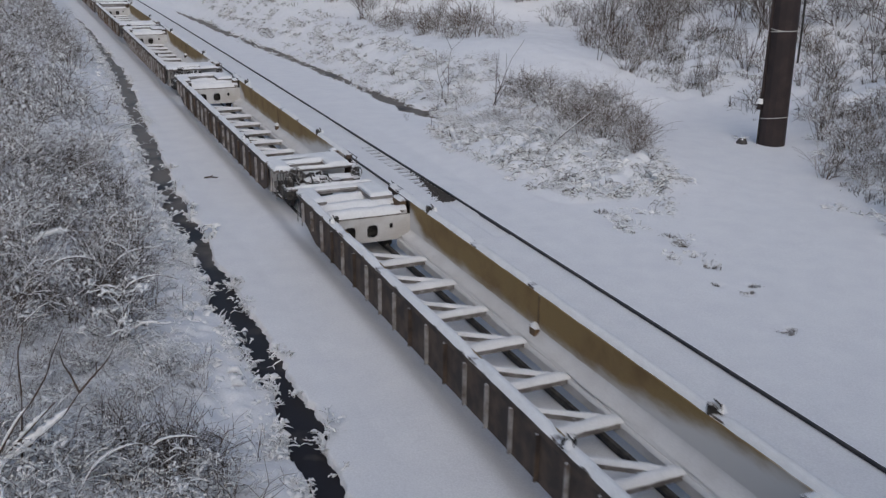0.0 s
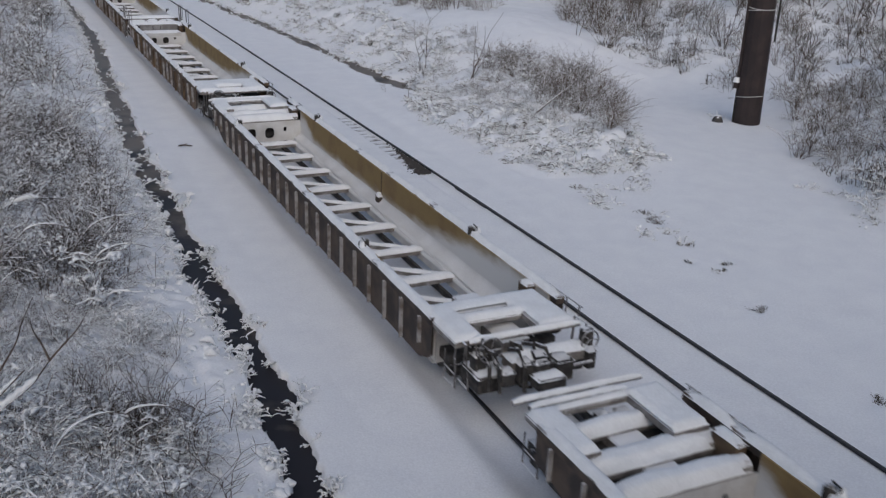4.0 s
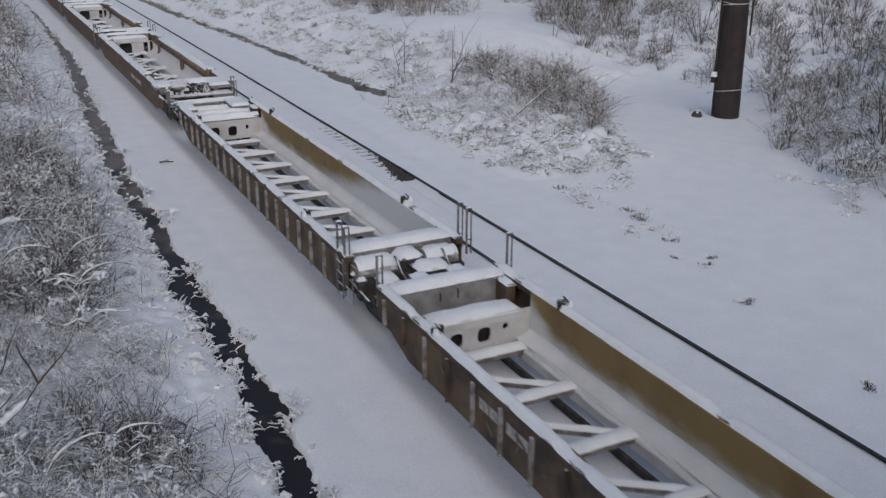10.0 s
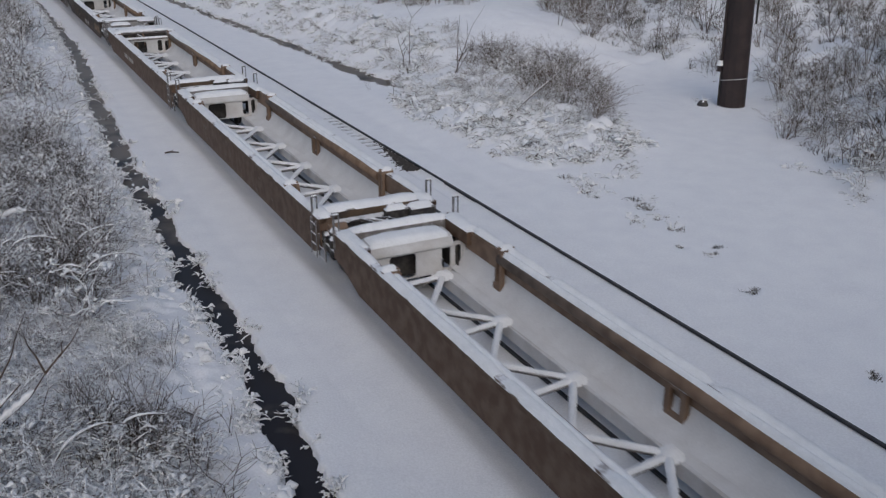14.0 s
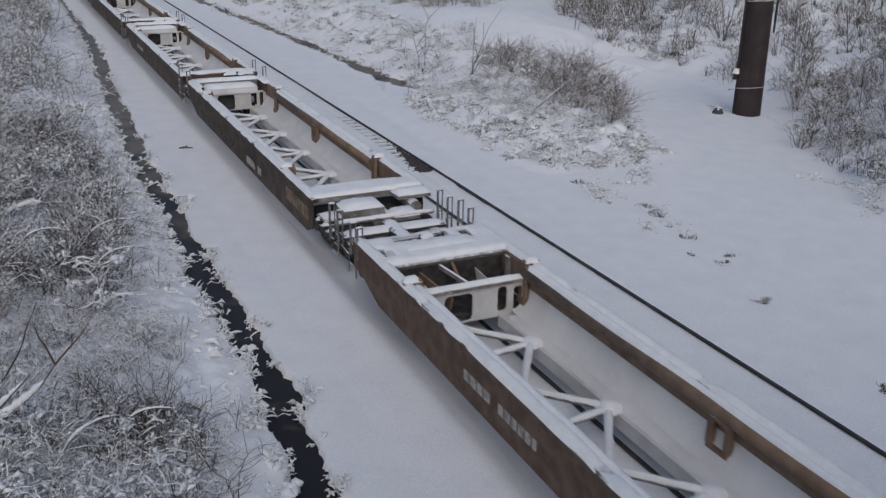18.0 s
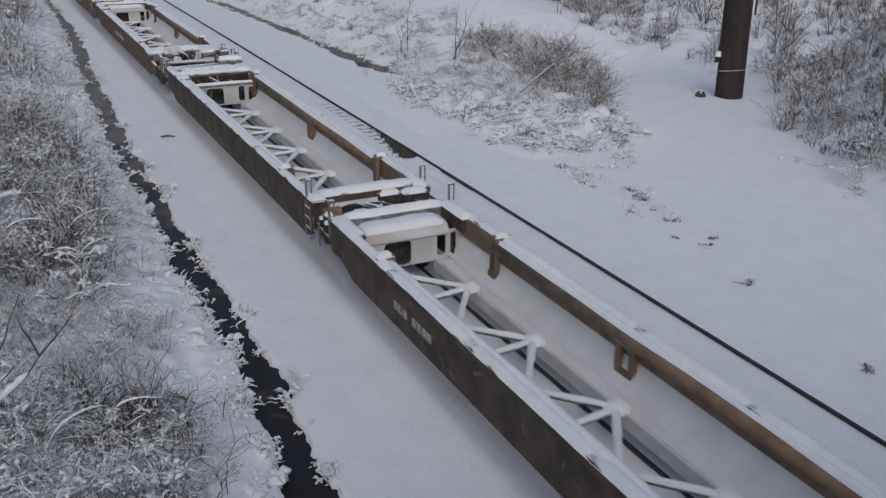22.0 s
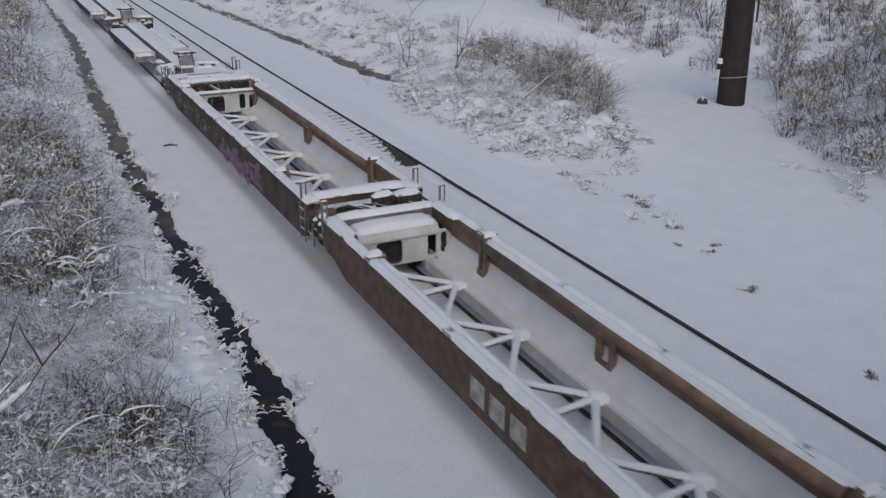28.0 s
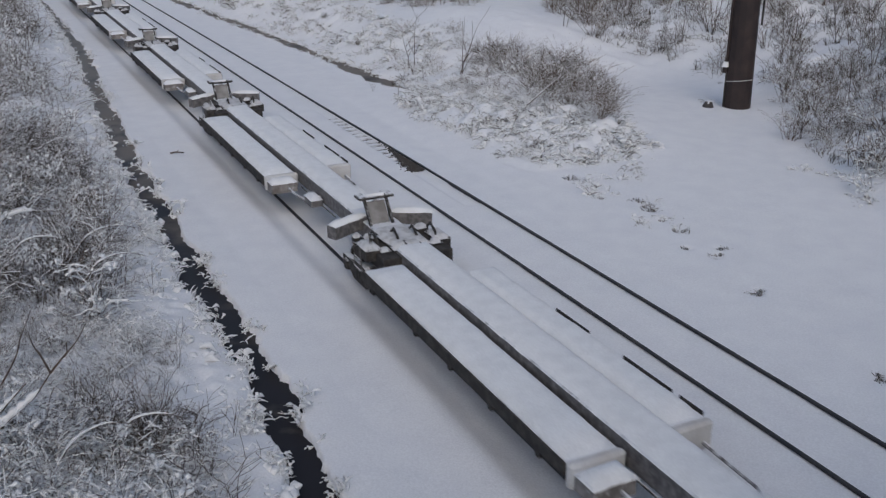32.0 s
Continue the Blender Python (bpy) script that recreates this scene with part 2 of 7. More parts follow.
def box(bm, x0, x1, y0, y1, z0, z1, c=0.015):
    """A box with chamfered vertical and top edges."""
    c = min(c, abs(x1 - x0) * 0.3, abs(y1 - y0) * 0.3, abs(z1 - z0) * 0.3)
    def ring(d, z):
        return [bm.verts.new(p) for p in ((x0 + d, y0 + d * 0, z), (x1 - d, y0, z), (x1, y0 + d, z), (x1, y1 - d, z), (x1 - d, y1, z), (x0 + d, y1, z), (x0, y1 - d, z), (x0, y0 + d, z))]
    def inset(d, z):
        return [bm.verts.new(p) for p in ((x0 + 2 * d, y0 + d, z), (x1 - 2 * d, y0 + d, z), (x1 - d, y0 + 2 * d, z), (x1 - d, y1 - 2 * d, z), (x1 - 2 * d, y1 - d, z), (x0 + 2 * d, y1 - d, z), (x0 + d, y1 - 2 * d, z), (x0 + d, y0 + 2 * d, z))]
    rings = [ring(c, z0), ring(c, z1 - c), inset(c, z1)]
    for a, b in zip(rings, rings[1:]):
        for i in range(8):
            bm.faces.new((a[i], a[(i + 1) % 8], b[(i + 1) % 8], b[i]))
    bm.faces.new(rings[-1])
    bm.faces.new(rings[0][::-1])


def beam(bm, a, b, w, h, up=(0, 0, 1)):
    """A rectangular bar from a to b."""
    a, b = Vector(a), Vector(b)
    d = (b - a).normalized()
    s = d.cross(Vector(up))
    if s.length < 1e-3:
        s = d.cross(Vector((0, 1, 0)))
    s.normalize()
    t = s.cross(d)
    v = [[bm.verts.new(p + s * i * w / 2 + t * j * h / 2) for i, j in ((-1, -1), (1, -1), (1, 1), (-1, 1))] for p in (a, b)]
    for i in range(4):
        bm.faces.new((v[0][i], v[0][(i + 1) % 4], v[1][(i + 1) % 4], v[1][i]))
    bm.faces.new(v[0][::-1])
    bm.faces.new(v[1])


def tube(bm, pts, r, sides=8):
    """A round bar through the points."""
    pts = [Vector(p) for p in pts]
    rings = []
    for i, p in enumerate(pts):
        d = (pts[min(i + 1, len(pts) - 1)] - pts[max(i - 1, 0)]).normalized()
        s = d.cross(Vector((0, 0, 1)) if abs(d.z) < 0.9 else Vector((0, 1, 0))).normalized()
        t = s.cross(d)
        rings.append([bm.verts.new(p + (s * math.cos(k * math.tau / sides) + t * math.sin(k * math.tau / sides)) * (r[i] if isinstance(r, list) else r)) for k in range(sides)])
    for a, b in zip(rings, rings[1:]):
        for i in range(sides):
            bm.faces.new((a[i], a[(i + 1) % sides], b[(i + 1) % sides], b[i]))
    bm.faces.new(rings[0][::-1])
    bm.faces.new(rings[-1])


def plate(bm, outline, x0, x1):
    """A plate whose outline lies in the y-z plane, from x0 to x1."""
    a = [bm.verts.new((x0, y, z)) for y, z in outline]
    b = [bm.verts.new((x1, y, z)) for y, z in outline]
    n = len(outline)
    for i in range(n):
        bm.faces.new((a[i], b[i], b[(i + 1) % n], a[(i + 1) % n]))
    bm.faces.new(a)
    bm.faces.new(b[::-1])


def snow_cap(bm, x0, x1, y0, y1, z, h=0.08, seed=0.0, step=0.28, droop=0.03, fade=0.0):
    """A rounded, uneven layer of snow on a flat top. fade: how far bare spots may cut in."""
    w, ln = x1 - x0, y1 - y0
    nx, ny = max(4, min(14, int(w / 0.12))), max(3, int(ln / step))
    grid = []
    for j in range(ny + 1):
        row = []
        for i in range(nx + 1):
            u, v = i / nx, j / ny
            x, y = x0 + u * w, y0 + v * ln
            e = 1 - abs(2 * u - 1) ** 5
            f = 1 - abs(2 * v - 1) ** max(5, 8 * ln / max(w, 0.1))
            k = noise.noise((x * 1.7 + seed * 9, y * 1.3 + seed * 3, seed)) * 0.28 + noise.noise((x * 5 + seed, y * 4.1, seed * 2)) * 0.14
            edge = 0.03 * noise.noise((y * 2.3 + seed * 5, seed, u * 2)) if i in (0, nx) else 0
            edge_y = 0.03 * noise.noise((x * 2.3 + seed * 5, seed, v * 2)) if j in (0, ny) else 0
            zz = z + (h * (0.9 + k - fade) * max(0, e * f) ** 0.5 if 0 < i < nx and 0 < j < ny else -droop)
            row.append(bm.verts.new((x + edge, y + edge_y, zz)))
        grid.append(row)
    for j in range(ny):
        for i in range(nx):
            bm.faces.new((grid[j][i], grid[j][i + 1], grid[j + 1][i + 1], grid[j + 1][i])).smooth = True



# ---- the ground ----
def bend(y):
    """Sideways shift of the tracks and ditches at the distance y."""
    y = np.clip(y, -60, None)
    return np.where(y < 130, K_CURVE * y * y, K_CURVE * (130 * 130 + 260 * (y - 130)))


def smooth(a, b, x):
    t = np.clip((x - a) / (b - a), 0, 1)
    return t * t * (3 - 2 * t)


class Field:
    """Smooth random relief from a lattice of values."""
    def __init__(self, seed):
        self.v = np.random.default_rng(seed).random((256, 256))

    def __call__(self, x, y, size):
        x, y = np.asarray(x, float) / size, np.asarray(y, float) / size
        i, j = np.floor(x).astype(int), np.floor(y).astype(int)
        u, w = x - i, y - j
        u, w = u * u * (3 - 2 * u), w * w * (3 - 2 * w)
        a, b, c, d = self.v[i % 256, j % 256], self.v[(i + 1) % 256, j % 256], self.v[i % 256, (j + 1) % 256], self.v[(i + 1) % 256, (j + 1) % 256]
        return (a * (1 - u) + b * u) * (1 - w) + (c * (1 - u) + d * u) * w - 0.5


F1, F2, F3 = Field(3), Field(8), Field(21)


def ditch_edges(y):
    """Left and right brink of the ditch on the near side of the train."""
    ragged = 0.14 * F1(0.5, y, 1.1) * 2 + 0.12 * F2(1.5, y, 0.35) * 2
    left = np.interp(y, (-10, 12, 14, 17.3, 20, 36, 45, 59, 80, 130), (3.2, 3.25, 3.36, 3.53, 3.44, 3.45, 3.8, 4.4, 4.6, 3.9)) + ragged
    right = np.interp(y, (-10, 12, 13.5, 16, 31, 36, 45, 59, 80, 130), (3.9, 4.02, 4.12, 4.3, 4.2, 4.4, 4.62, 5.3, 5.1, 4.2)) + 0.12 * F3(2.5, y, 0.8) * 2 + 0.05 * F1(7.5, y, 0.24) * 2 + 0.05 * F2(9.5, y, 0.12) * 2
    return left, left + (right - left) * smooth(108, 84, y)


def pond_edges(y):
    """Both brinks of the narrow ditch beyond the empty track."""
    mid = np.interp(y, (38, 42, 48, 54, 60, 66, 72, 100, 130), (17.8, 17.5, 17.3, 17.1, 16.8, 16.3, 15.85, 14.3, 13.4)) + 0.25 * F1(3.5, y, 3.0)
    half = (0.52 + 0.18 * F2(4.5, y, 1.5) * 2 + 0.14 * F3(4.5, y, 0.5) * 2) * smooth(39.0, 42.0, y) * smooth(106, 88, y)
    return mid - half, mid + half


FOOTPRINTS = [(15.75, 15.2, 0.16), (15.98, 15.35, 0.13), (16.47, 17.45, 0.14), (16.95, 17.9, 0.12), (16.22, 18.3, 0.16), (16.85, 19.5, 0.15), (14.9, 10.9, 0.18), (15.1, 11.05, 0.14), (17.0, 20.4, 0.12), (17.3, 21.2, 0.12), (5.62, 34.3, 0.1)]


def height(x, y):
    x, y = np.asarray(x, float), np.asarray(y, float)
    xs = x - bend(y)
    z = np.full(np.broadcast(x, y).shape, -0.10)
    z = z + 0.05 * F1(x, y, 5.0) + 0.02 * F2(x, y, 1.3)
    # low snow shoulders along the two tracks
    for c in (X_TRAIN, X_RAIL + 0.75):
        z = z + 0.03 * np.exp(-((np.abs(xs - c) - 1.55) / 0.35) ** 2)
        z = np.where(np.abs(xs - c) < 1.15, np.maximum(-0.075 + 0.025 * F2(x, y, 0.8), np.minimum(z, -0.05)), z)
    # snow is swept thin along the inner side of the far rail
    z = np.where((y > 24) & (y < 46) & (np.abs(xs - X_RAIL - 0.75) < 1.5), np.where((xs > X_RAIL + 0.98) & (xs < X_RAIL + 1.47), -0.12 + 0.05 * smooth(33, 44, y), np.maximum(z, -0.062)), z)
    z = np.where((np.abs(xs - X_RAIL - 0.75) < 1.3) & ((y <= 24) | (y >= 46)), np.maximum(z, -0.075), z)
    dip = smooth(1.9, 1.25, np.abs(xs - X_TRAIN - RAIL_SIDE))
    z = z + RAIL_DROP * dip
    # a faint wheel-wide furrow beside the train
    z = z - 0.04 * np.exp(-((xs - 5.35 - 0.25 * F3(0.2, y, 9.0)) / 0.30) ** 2) - 0.02 * np.exp(-((xs - 5.95) / 0.25) ** 2)
    # near ditch and the bank left of it
    l, r = ditch_edges(y)
    lumps = 0.06 * F2(x, y, 1.1) + 0.06 * F3(x, y, 0.5) + 0.16 * np.abs(F1(x, y, 0.32)) + 0.13 * F2(x, y, 0.20)
    bank = -0.02 + 0.22 * np.clip(l - x, 0, 1.2) + 0.30 * np.clip(l - 1.2 - x, 0, 30) + 0.02 * np.clip(y - 30, 0, 60) * smooth(0, 3, l - x)
    bank = np.minimum(bank, 4.2 + 0.6 * F1(x, y, 14.0)) + lumps * smooth(0.0, 0.8, l - x)
    z = np.where(x < l, bank, z)
    inside = (x >= l) & (x <= r) & (y < 104)
    depth = np.minimum(np.minimum(x - l, r - x) * 7.0, 0.62)
    z = np.where(inside, -0.06 - depth, z)
    # beyond the empty track
    pl, pr = pond_edges(y)
    far = smooth(0, 4.5, x - pr) * (1.5 + 0.015 * np.clip(y - 40, 0, 60)) * smooth(36, 46, y)
    hummocks = smooth(15.2, 16.6, x) * smooth(23.0, 20.5, x) * smooth(25.2, 27.0, y) * smooth(41, 37, y)
    mound = hummocks * (0.34 * np.abs(F2(x, y, 0.9)) + 0.26 * F3(x, y, 0.55)) + 0.75 * np.exp(-(((x - 20.5) / 4.0) ** 2 + ((y - 34.0) / 7.0) ** 2)) + 0.8 * np.exp(-(((x - 27.0) / 4.5) ** 2 + ((y - 50.0) / 6.5) ** 2))
    back = 0.22 * np.clip(x - 34 - 0.25 * np.clip(y - 45, -30, 40), 0, 60) + 0.35 * np.clip(0.55 * (x - 30) + 1.0 * (y - 52) - 14, 0, 28)
    side = 0.42 * np.clip((x - 24.5) - 0.62 * (y - 20.0) + 0.4 * F1(x, y, 2.5), 0, 30) * smooth(36, 20, y)
    right = far + mound + np.minimum(back, 14 + 2 * F1(x, y, 15.0)) * smooth(1.0, 10.0, x - pr) + np.minimum(side, 9)
    rough = smooth(0.15, 0.6, right) * (1 - 0.55 * smooth(38, 44, y)) * (0.30 * F2(x, y, 1.2) + 0.24 * F3(x, y, 0.6) + 0.14 * F1(x, y, 0.33))
    z = np.where(x > 14.5, z + right + rough, z)
    for fx, fy, fr in FOOTPRINTS:
        z = z - 0.07 * np.exp(-(((x - fx) / fr) ** 2 + ((y - fy) / fr) ** 2))
    pin = (x > pl) & (x < pr) & (y > 38.6) & (y < 104)
    z = np.where(pin, -0.06 - np.minimum(np.minimum(x - pl, pr - x) * 5.0, 0.6), z)
    z = z + 0.04 * np.exp(-((x - pl + 0.15) / 0.2) ** 2) * (y > 40) * (y < 104)
    return z


def axis(parts):
    out = []
    for a, b, s in parts:
        out += list(np.arange(a, b, s))
    return np.array(out + [parts[-1][1]])


gx = axis([(-1500, -200, 260), (-200, -30, 17), (-30, -6, 1.5), (-6, 0, 0.2), (0, 3.2, 0.085), (3.2, 4.8, 0.04), (4.8, 5.2, 0.1), (5.2, 6.2, 0.2), (6.2, 10.6, 0.12), (10.6, 12.0, 0.2), (12.0, 13.2, 0.08), (13.2, 15, 0.2), (15, 17.6, 0.07), (17.6, 30, 0.2), (30, 62, 0.5), (62, 200, 6), (200, 1500, 260)])
gy = axis([(-1500, -200, 260), (-200, -20, 18), (-20, 9, 1.5), (9, 24, 0.085), (24, 36, 0.13), (36, 62, 0.22), (62, 110, 0.6), (110, 300, 8), (300, 1500, 240)])
GX, GY = np.meshgrid(gx, gy)
GZ = height(GX, GY)
nx_, ny_ = len(gx), len(gy)
idx = np.arange(nx_ * ny_).reshape(ny_, nx_)
gm = bpy.data.meshes.new("ground")
quads = np.stack([idx[:-1, :-1], idx[:-1, 1:], idx[1:, 1:], idx[1:, :-1]], -1).reshape(-1, 4)
gm.vertices.add(nx_ * ny_)
gm.vertices.foreach_set("co", np.stack([GX, GY, GZ], -1).ravel())
gm.loops.add(quads.size)
gm.loops.foreach_set("vertex_index", quads.ravel())
gm.polygons.add(len(quads))
gm.polygons.foreach_set("loop_start", np.arange(0, quads.size, 4))
gm.polygons.foreach_set("use_smooth", np.ones(len(quads), bool))
gm.update()
gm.validate()
ground = tagged(link_mesh("ground", gm, SNOW), "fresh snow over the whole railway cutting", "ground", kind="structure")


def water_strip(name, edges, y0, y1, z, label):
    ys = np.arange(y0, y1, 0.5)
    l, r = edges(ys)
    verts = [(a - 0.1, y, z) for a, y in zip(l, ys)] + [(b + 0.1, y, z) for b, y in zip(r, ys)]
    n = len(ys)
    faces = [(i, n + i, n + i + 1, i + 1) for i in range(n - 1)]
    return tagged(link_mesh(name, arrays(name, verts, faces, True), WATER), label, "water", kind="structure")


water_strip("water_1", ditch_edges, -10, 102, -0.24, "dark still water in the narrow trackside ditch")
water_strip("water_2", pond_edges, 39, 102, -0.22, "dark still water in the narrow ditch below the bank")


def overbridge():
    """The plain road bridge from which the tracks are seen. Unseen itself, added to shade the near snow."""
    root = tagged(new("overbridge"), "plain grey concrete road bridge over the railway cutting", "bridge", kind="structure")
    bm = bmesh.new()
    box(bm, -40, 60, -11.0, -0.45, 6.75, 7.45, 0.03)
    part("deck", bm, CONCRETE, root)
    for y in (-1.6, -4.2, -6.8, -9.4):
        bm = bmesh.new()
        box(bm, -40, 60, y - 0.25, y + 0.25, 5.7, 6.76, 0.03)
        part("girder", bm, CONCRETE, root)
    for x0, x1 in ((-9.5, -7.5), (40, 42)):
        bm = bmesh.new()
        box(bm, x0, x1, -10.5, -1.0, -2, 5.71, 0.03)
        part("pier", bm, CONCRETE, root)


overbridge()


# ---- tracks ----
def rail(x, label, drop=0.0):
    prof = [(-0.036, 0.0), (0.036, 0.0), (0.036, -0.035), (0.01, -0.05), (0.01, -0.13), (0.07, -0.16), (-0.07, -0.16), (-0.01, -0.13), (-0.01, -0.05), (-0.036, -0.035)]
    ys = np.concatenate([np.arange(-60, 130, 3.0), np.arange(130, 700, 30.0)])
    b = bend(ys)
    wob = 0.02 * F2(x, ys, 5.0)
    verts = [(x + c + px + w, y, pz + drop) for y, c, w in zip(ys, b, wob) for px, pz in prof]
    n = len(prof)
    faces = [(j * n + i, j * n + (i + 1) % n, (j + 1) * n + (i + 1) % n, (j + 1) * n + i) for j in range(len(ys) - 1) for i in range(n)]
    ob = tagged(link_mesh("rail", arrays("rail", verts, faces), RAIL), label, "rail", group="running rails", kind="structure")
    return ob


for xr in (-0.7525, 0.7525):
    rail(X_TRAIN + RAIL_SIDE + xr, "dark steel running rail under the passing train", RAIL_DROP)
for xr in (X_RAIL, X_RAIL + 1.505):
    rail(xr, "dark steel running rail standing out of the snow")

# ties that show through the thin snow beside the bare ballast
tie_bm = bmesh.new()
box(tie_bm, -1.28, 1.28, -0.11, 0.11, -0.2, 0, 0.02)
tie_mesh = bpy.data.meshes.new("tie")
tie_bm.to_mesh(tie_mesh)
tie_bm.free()
tie_mesh.materials.append(TIE)
track_bed = tagged(new("track_bed"), "snowed-in wooden ties of the empty track", "track", kind="structure")
for i in range(30):
    y = 28.7 + i * 0.53
    o = new("tie", tie_mesh)
    o.parent = track_bed
    o.location = (X_RAIL + 0.75 + bend(y) + random.uniform(-0.04, 0.04), y, -0.084 - 0.0012 * i - 0.012 * random.random())
    o.rotation_euler[2] = random.uniform(-0.02, 0.02)


def ballast_patch():
    """A bare, dark patch of stones beside the far rail."""
    rng = np.random.default_rng(5)
    verts, faces = [], []
    for _ in range(1100):
        y = 28.1 + abs(rng.normal(0, 1.15))
        x = X_RAIL + 1.505 - 0.10 - abs(rng.normal(0, 0.20)) * max(0.15, 1.2 - 0.3 * (y - 28))
        s = rng.uniform(0.025, 0.06)
        p = np.array([x, y, -0.075])
        b = len(verts)
        for d in ((1, 0, 0), (-1, 0, 0), (0, 1, 0), (0, -1, 0), (0, 0, 1), (0, 0, -1)):
            verts.append(p + np.array(d) * s * rng.uniform(0.6, 1.2))
        faces += [(b + i, b + j, b + k) for i, j, k in ((0, 2, 4), (2, 1, 4), (1, 3, 4), (3, 0, 4), (2, 0, 5), (1, 2, 5), (3, 1, 5), (0, 3, 5))]
    return tagged(link_mesh("ballast", arrays("ballast", verts, faces), BALLAST), "bare dark ballast stones beside the rail", "ballast", kind="stuff")


ballast_patch()


# ---- plants ----
def quad_mesh(name, v, f, smooth_it=True):
    me = bpy.data.meshes.new(name)
    me.vertices.add(len(v))
    me.vertices.foreach_set("co", np.ascontiguousarray(v).ravel())
    me.loops.add(f.size)
    me.loops.foreach_set("vertex_index", f.ravel())
    me.polygons.add(len(f))
    me.polygons.foreach_set("loop_start", np.arange(0, f.size, 4))
    me.polygons.foreach_set("use_smooth", np.full(len(f), smooth_it))
    me.update()
    me.validate()
    return me


def unit(a):
    return a / (np.linalg.norm(a, axis=-1, keepdims=True) + 1e-9)


def sleeves(rings):
    """Quads that join each chain of rings: verts of shape (chains, rings, sides, 3)."""
    m, n, k, _ = rings.shape
    i = np.arange(m * n * k).reshape(m, n, k)
    j = np.roll(i, -1, 2)
    return rings.reshape(-1, 3), np.stack([i[:, :-1], j[:, :-1], j[:, 1:], i[:, 1:]], -1).reshape(-1, 4)


def pile(pieces):
    """Several (verts, quads) in one."""
    vs, fs, n = [np.zeros((0, 3))], [np.zeros((0, 4), int)], 0
    for v, f in pieces:
        vs.append(v)
        fs.append(f + n)
        n += len(v)
    return np.concatenate(vs), np.concatenate(fs)


def by_length(limbs):
    groups = {}
    for limb in limbs:
        groups.setdefault((len(limb[0]), limb[3]), []).append(limb)
    return sorted(groups.items())


def limb_arrays(limbs, sides=3):
    """Tapered limbs, each one sleeve along its points."""
    out = []
    for _, group in by_length(limbs):
        p = np.array([g[0] for g in group])
        n = p.shape[1]
        r = np.array([np.linspace(g[1], g[2], n) for g in group])[..., None]
        t = unit(np.gradient(p, axis=1))
        ref = np.where(np.abs(t[:, :, 2:]).mean(1, keepdims=True) > 0.85, np.array([1.0, 0, 0]), np.array([0, 0, 1.0]))
        u = unit(np.cross(t, ref))
        w = np.cross(u, t)
        out.append(sleeves(np.stack([p + (u * math.cos(k * math.tau / sides) + w * math.sin(k * math.tau / sides)) * r for k in range(sides)], 2)))
    return pile(out)


def ridge_arrays(limbs, rng, thick, cover):
    """Soft ridges of snow along the upper side of the limbs. thick, cover: by level of branching."""
    out = []
    for (n, level), group in by_length(limbs):
        group = [g for g in group if rng.random() < cover[min(level, len(cover) - 1)]]
        if not group:
            continue
        p = np.array([g[0] for g in group])
        if level == 0 and n > 5:
            q = np.empty((len(p), 2 * n - 1, 3))
            q[:, ::2], q[:, 1::2] = p, (p[:, 1:] + p[:, :-1]) / 2
            p = q
        m, n = p.shape[:2]
        s = np.linspace(0, 1, n)
        a, b = rng.uniform(-0.05, 0.3, (m, 1)), rng.uniform(0.75, 1.1, (m, 1))
        inside = np.clip((s[None] - a) / (b - a), 0, 1)
        t = unit(np.gradient(p, axis=1))
        lean = np.clip(1.25 - np.abs(t[:, :, 2]) ** 2, 0.3, 1)
        r = thick[min(level, len(thick) - 1)] * rng.uniform(0.6, 1.3, (m, 1)) * rng.uniform(0.6, 1.4, (m, n)) * lean * (0.25 + 0.75 * np.sin(np.pi * inside) ** 0.5)
        base = np.array([np.linspace(g[1], g[2], n) for g in group])
        r = np.maximum(r, base * 0.7)[..., None]
        up = np.array([0, 0, 1.0])
        w = unit(up - t * t[:, :, 2:] + np.array([1e-4, 0, 0]))
        u = np.cross(t, w)
        c = p + w * (r * 0.45 + base[..., None] * 0.5)
        c[:, :, 2] -= 0.15 * r[..., 0]
        out.append(sleeves(np.stack([c + (u * math.cos(g) + w * math.sin(g) * (1 if math.sin(g) > 0 else 0.6)) * r for g in (-0.4, 0.85, 2.2, 3.5, 4.71)], 2)))
    return pile(out)


def clump_arrays(c, d, ln, rad, rng, flat=0.55, sag=0.22):
    """Soft uneven lumps of snow at the places c, lying along the directions d."""
    d = unit(d)
    u = unit(np.cross(d, np.array([[0, 0, 1.0]])))
    w = np.cross(u, d)
    ln, rad = np.asarray(ln)[:, None], np.asarray(rad)[:, None]
    v = np.zeros((len(c), 4, 5, 3))
    for k, (t, g) in enumerate(((-0.5, 0.2), (-0.2, 0.95), (0.15, 1.0), (0.5, 0.15))):
        p = c + d * ln * t - np.array([[0, 0, 1.0]]) * ln * sag * (2 * t) ** 2
        for j in range(5):
            a = j * math.tau / 5 + 0.3
            up = math.sin(a) if math.sin(a) > 0 else math.sin(a) * flat
            v[:, k, j] = p + (u * math.cos(a) + w * up) * rad * g * rng.uniform(0.65, 1.35, (len(c), 1)) * np.array([[1, 1, 0.7]])
    return sleeves(v)


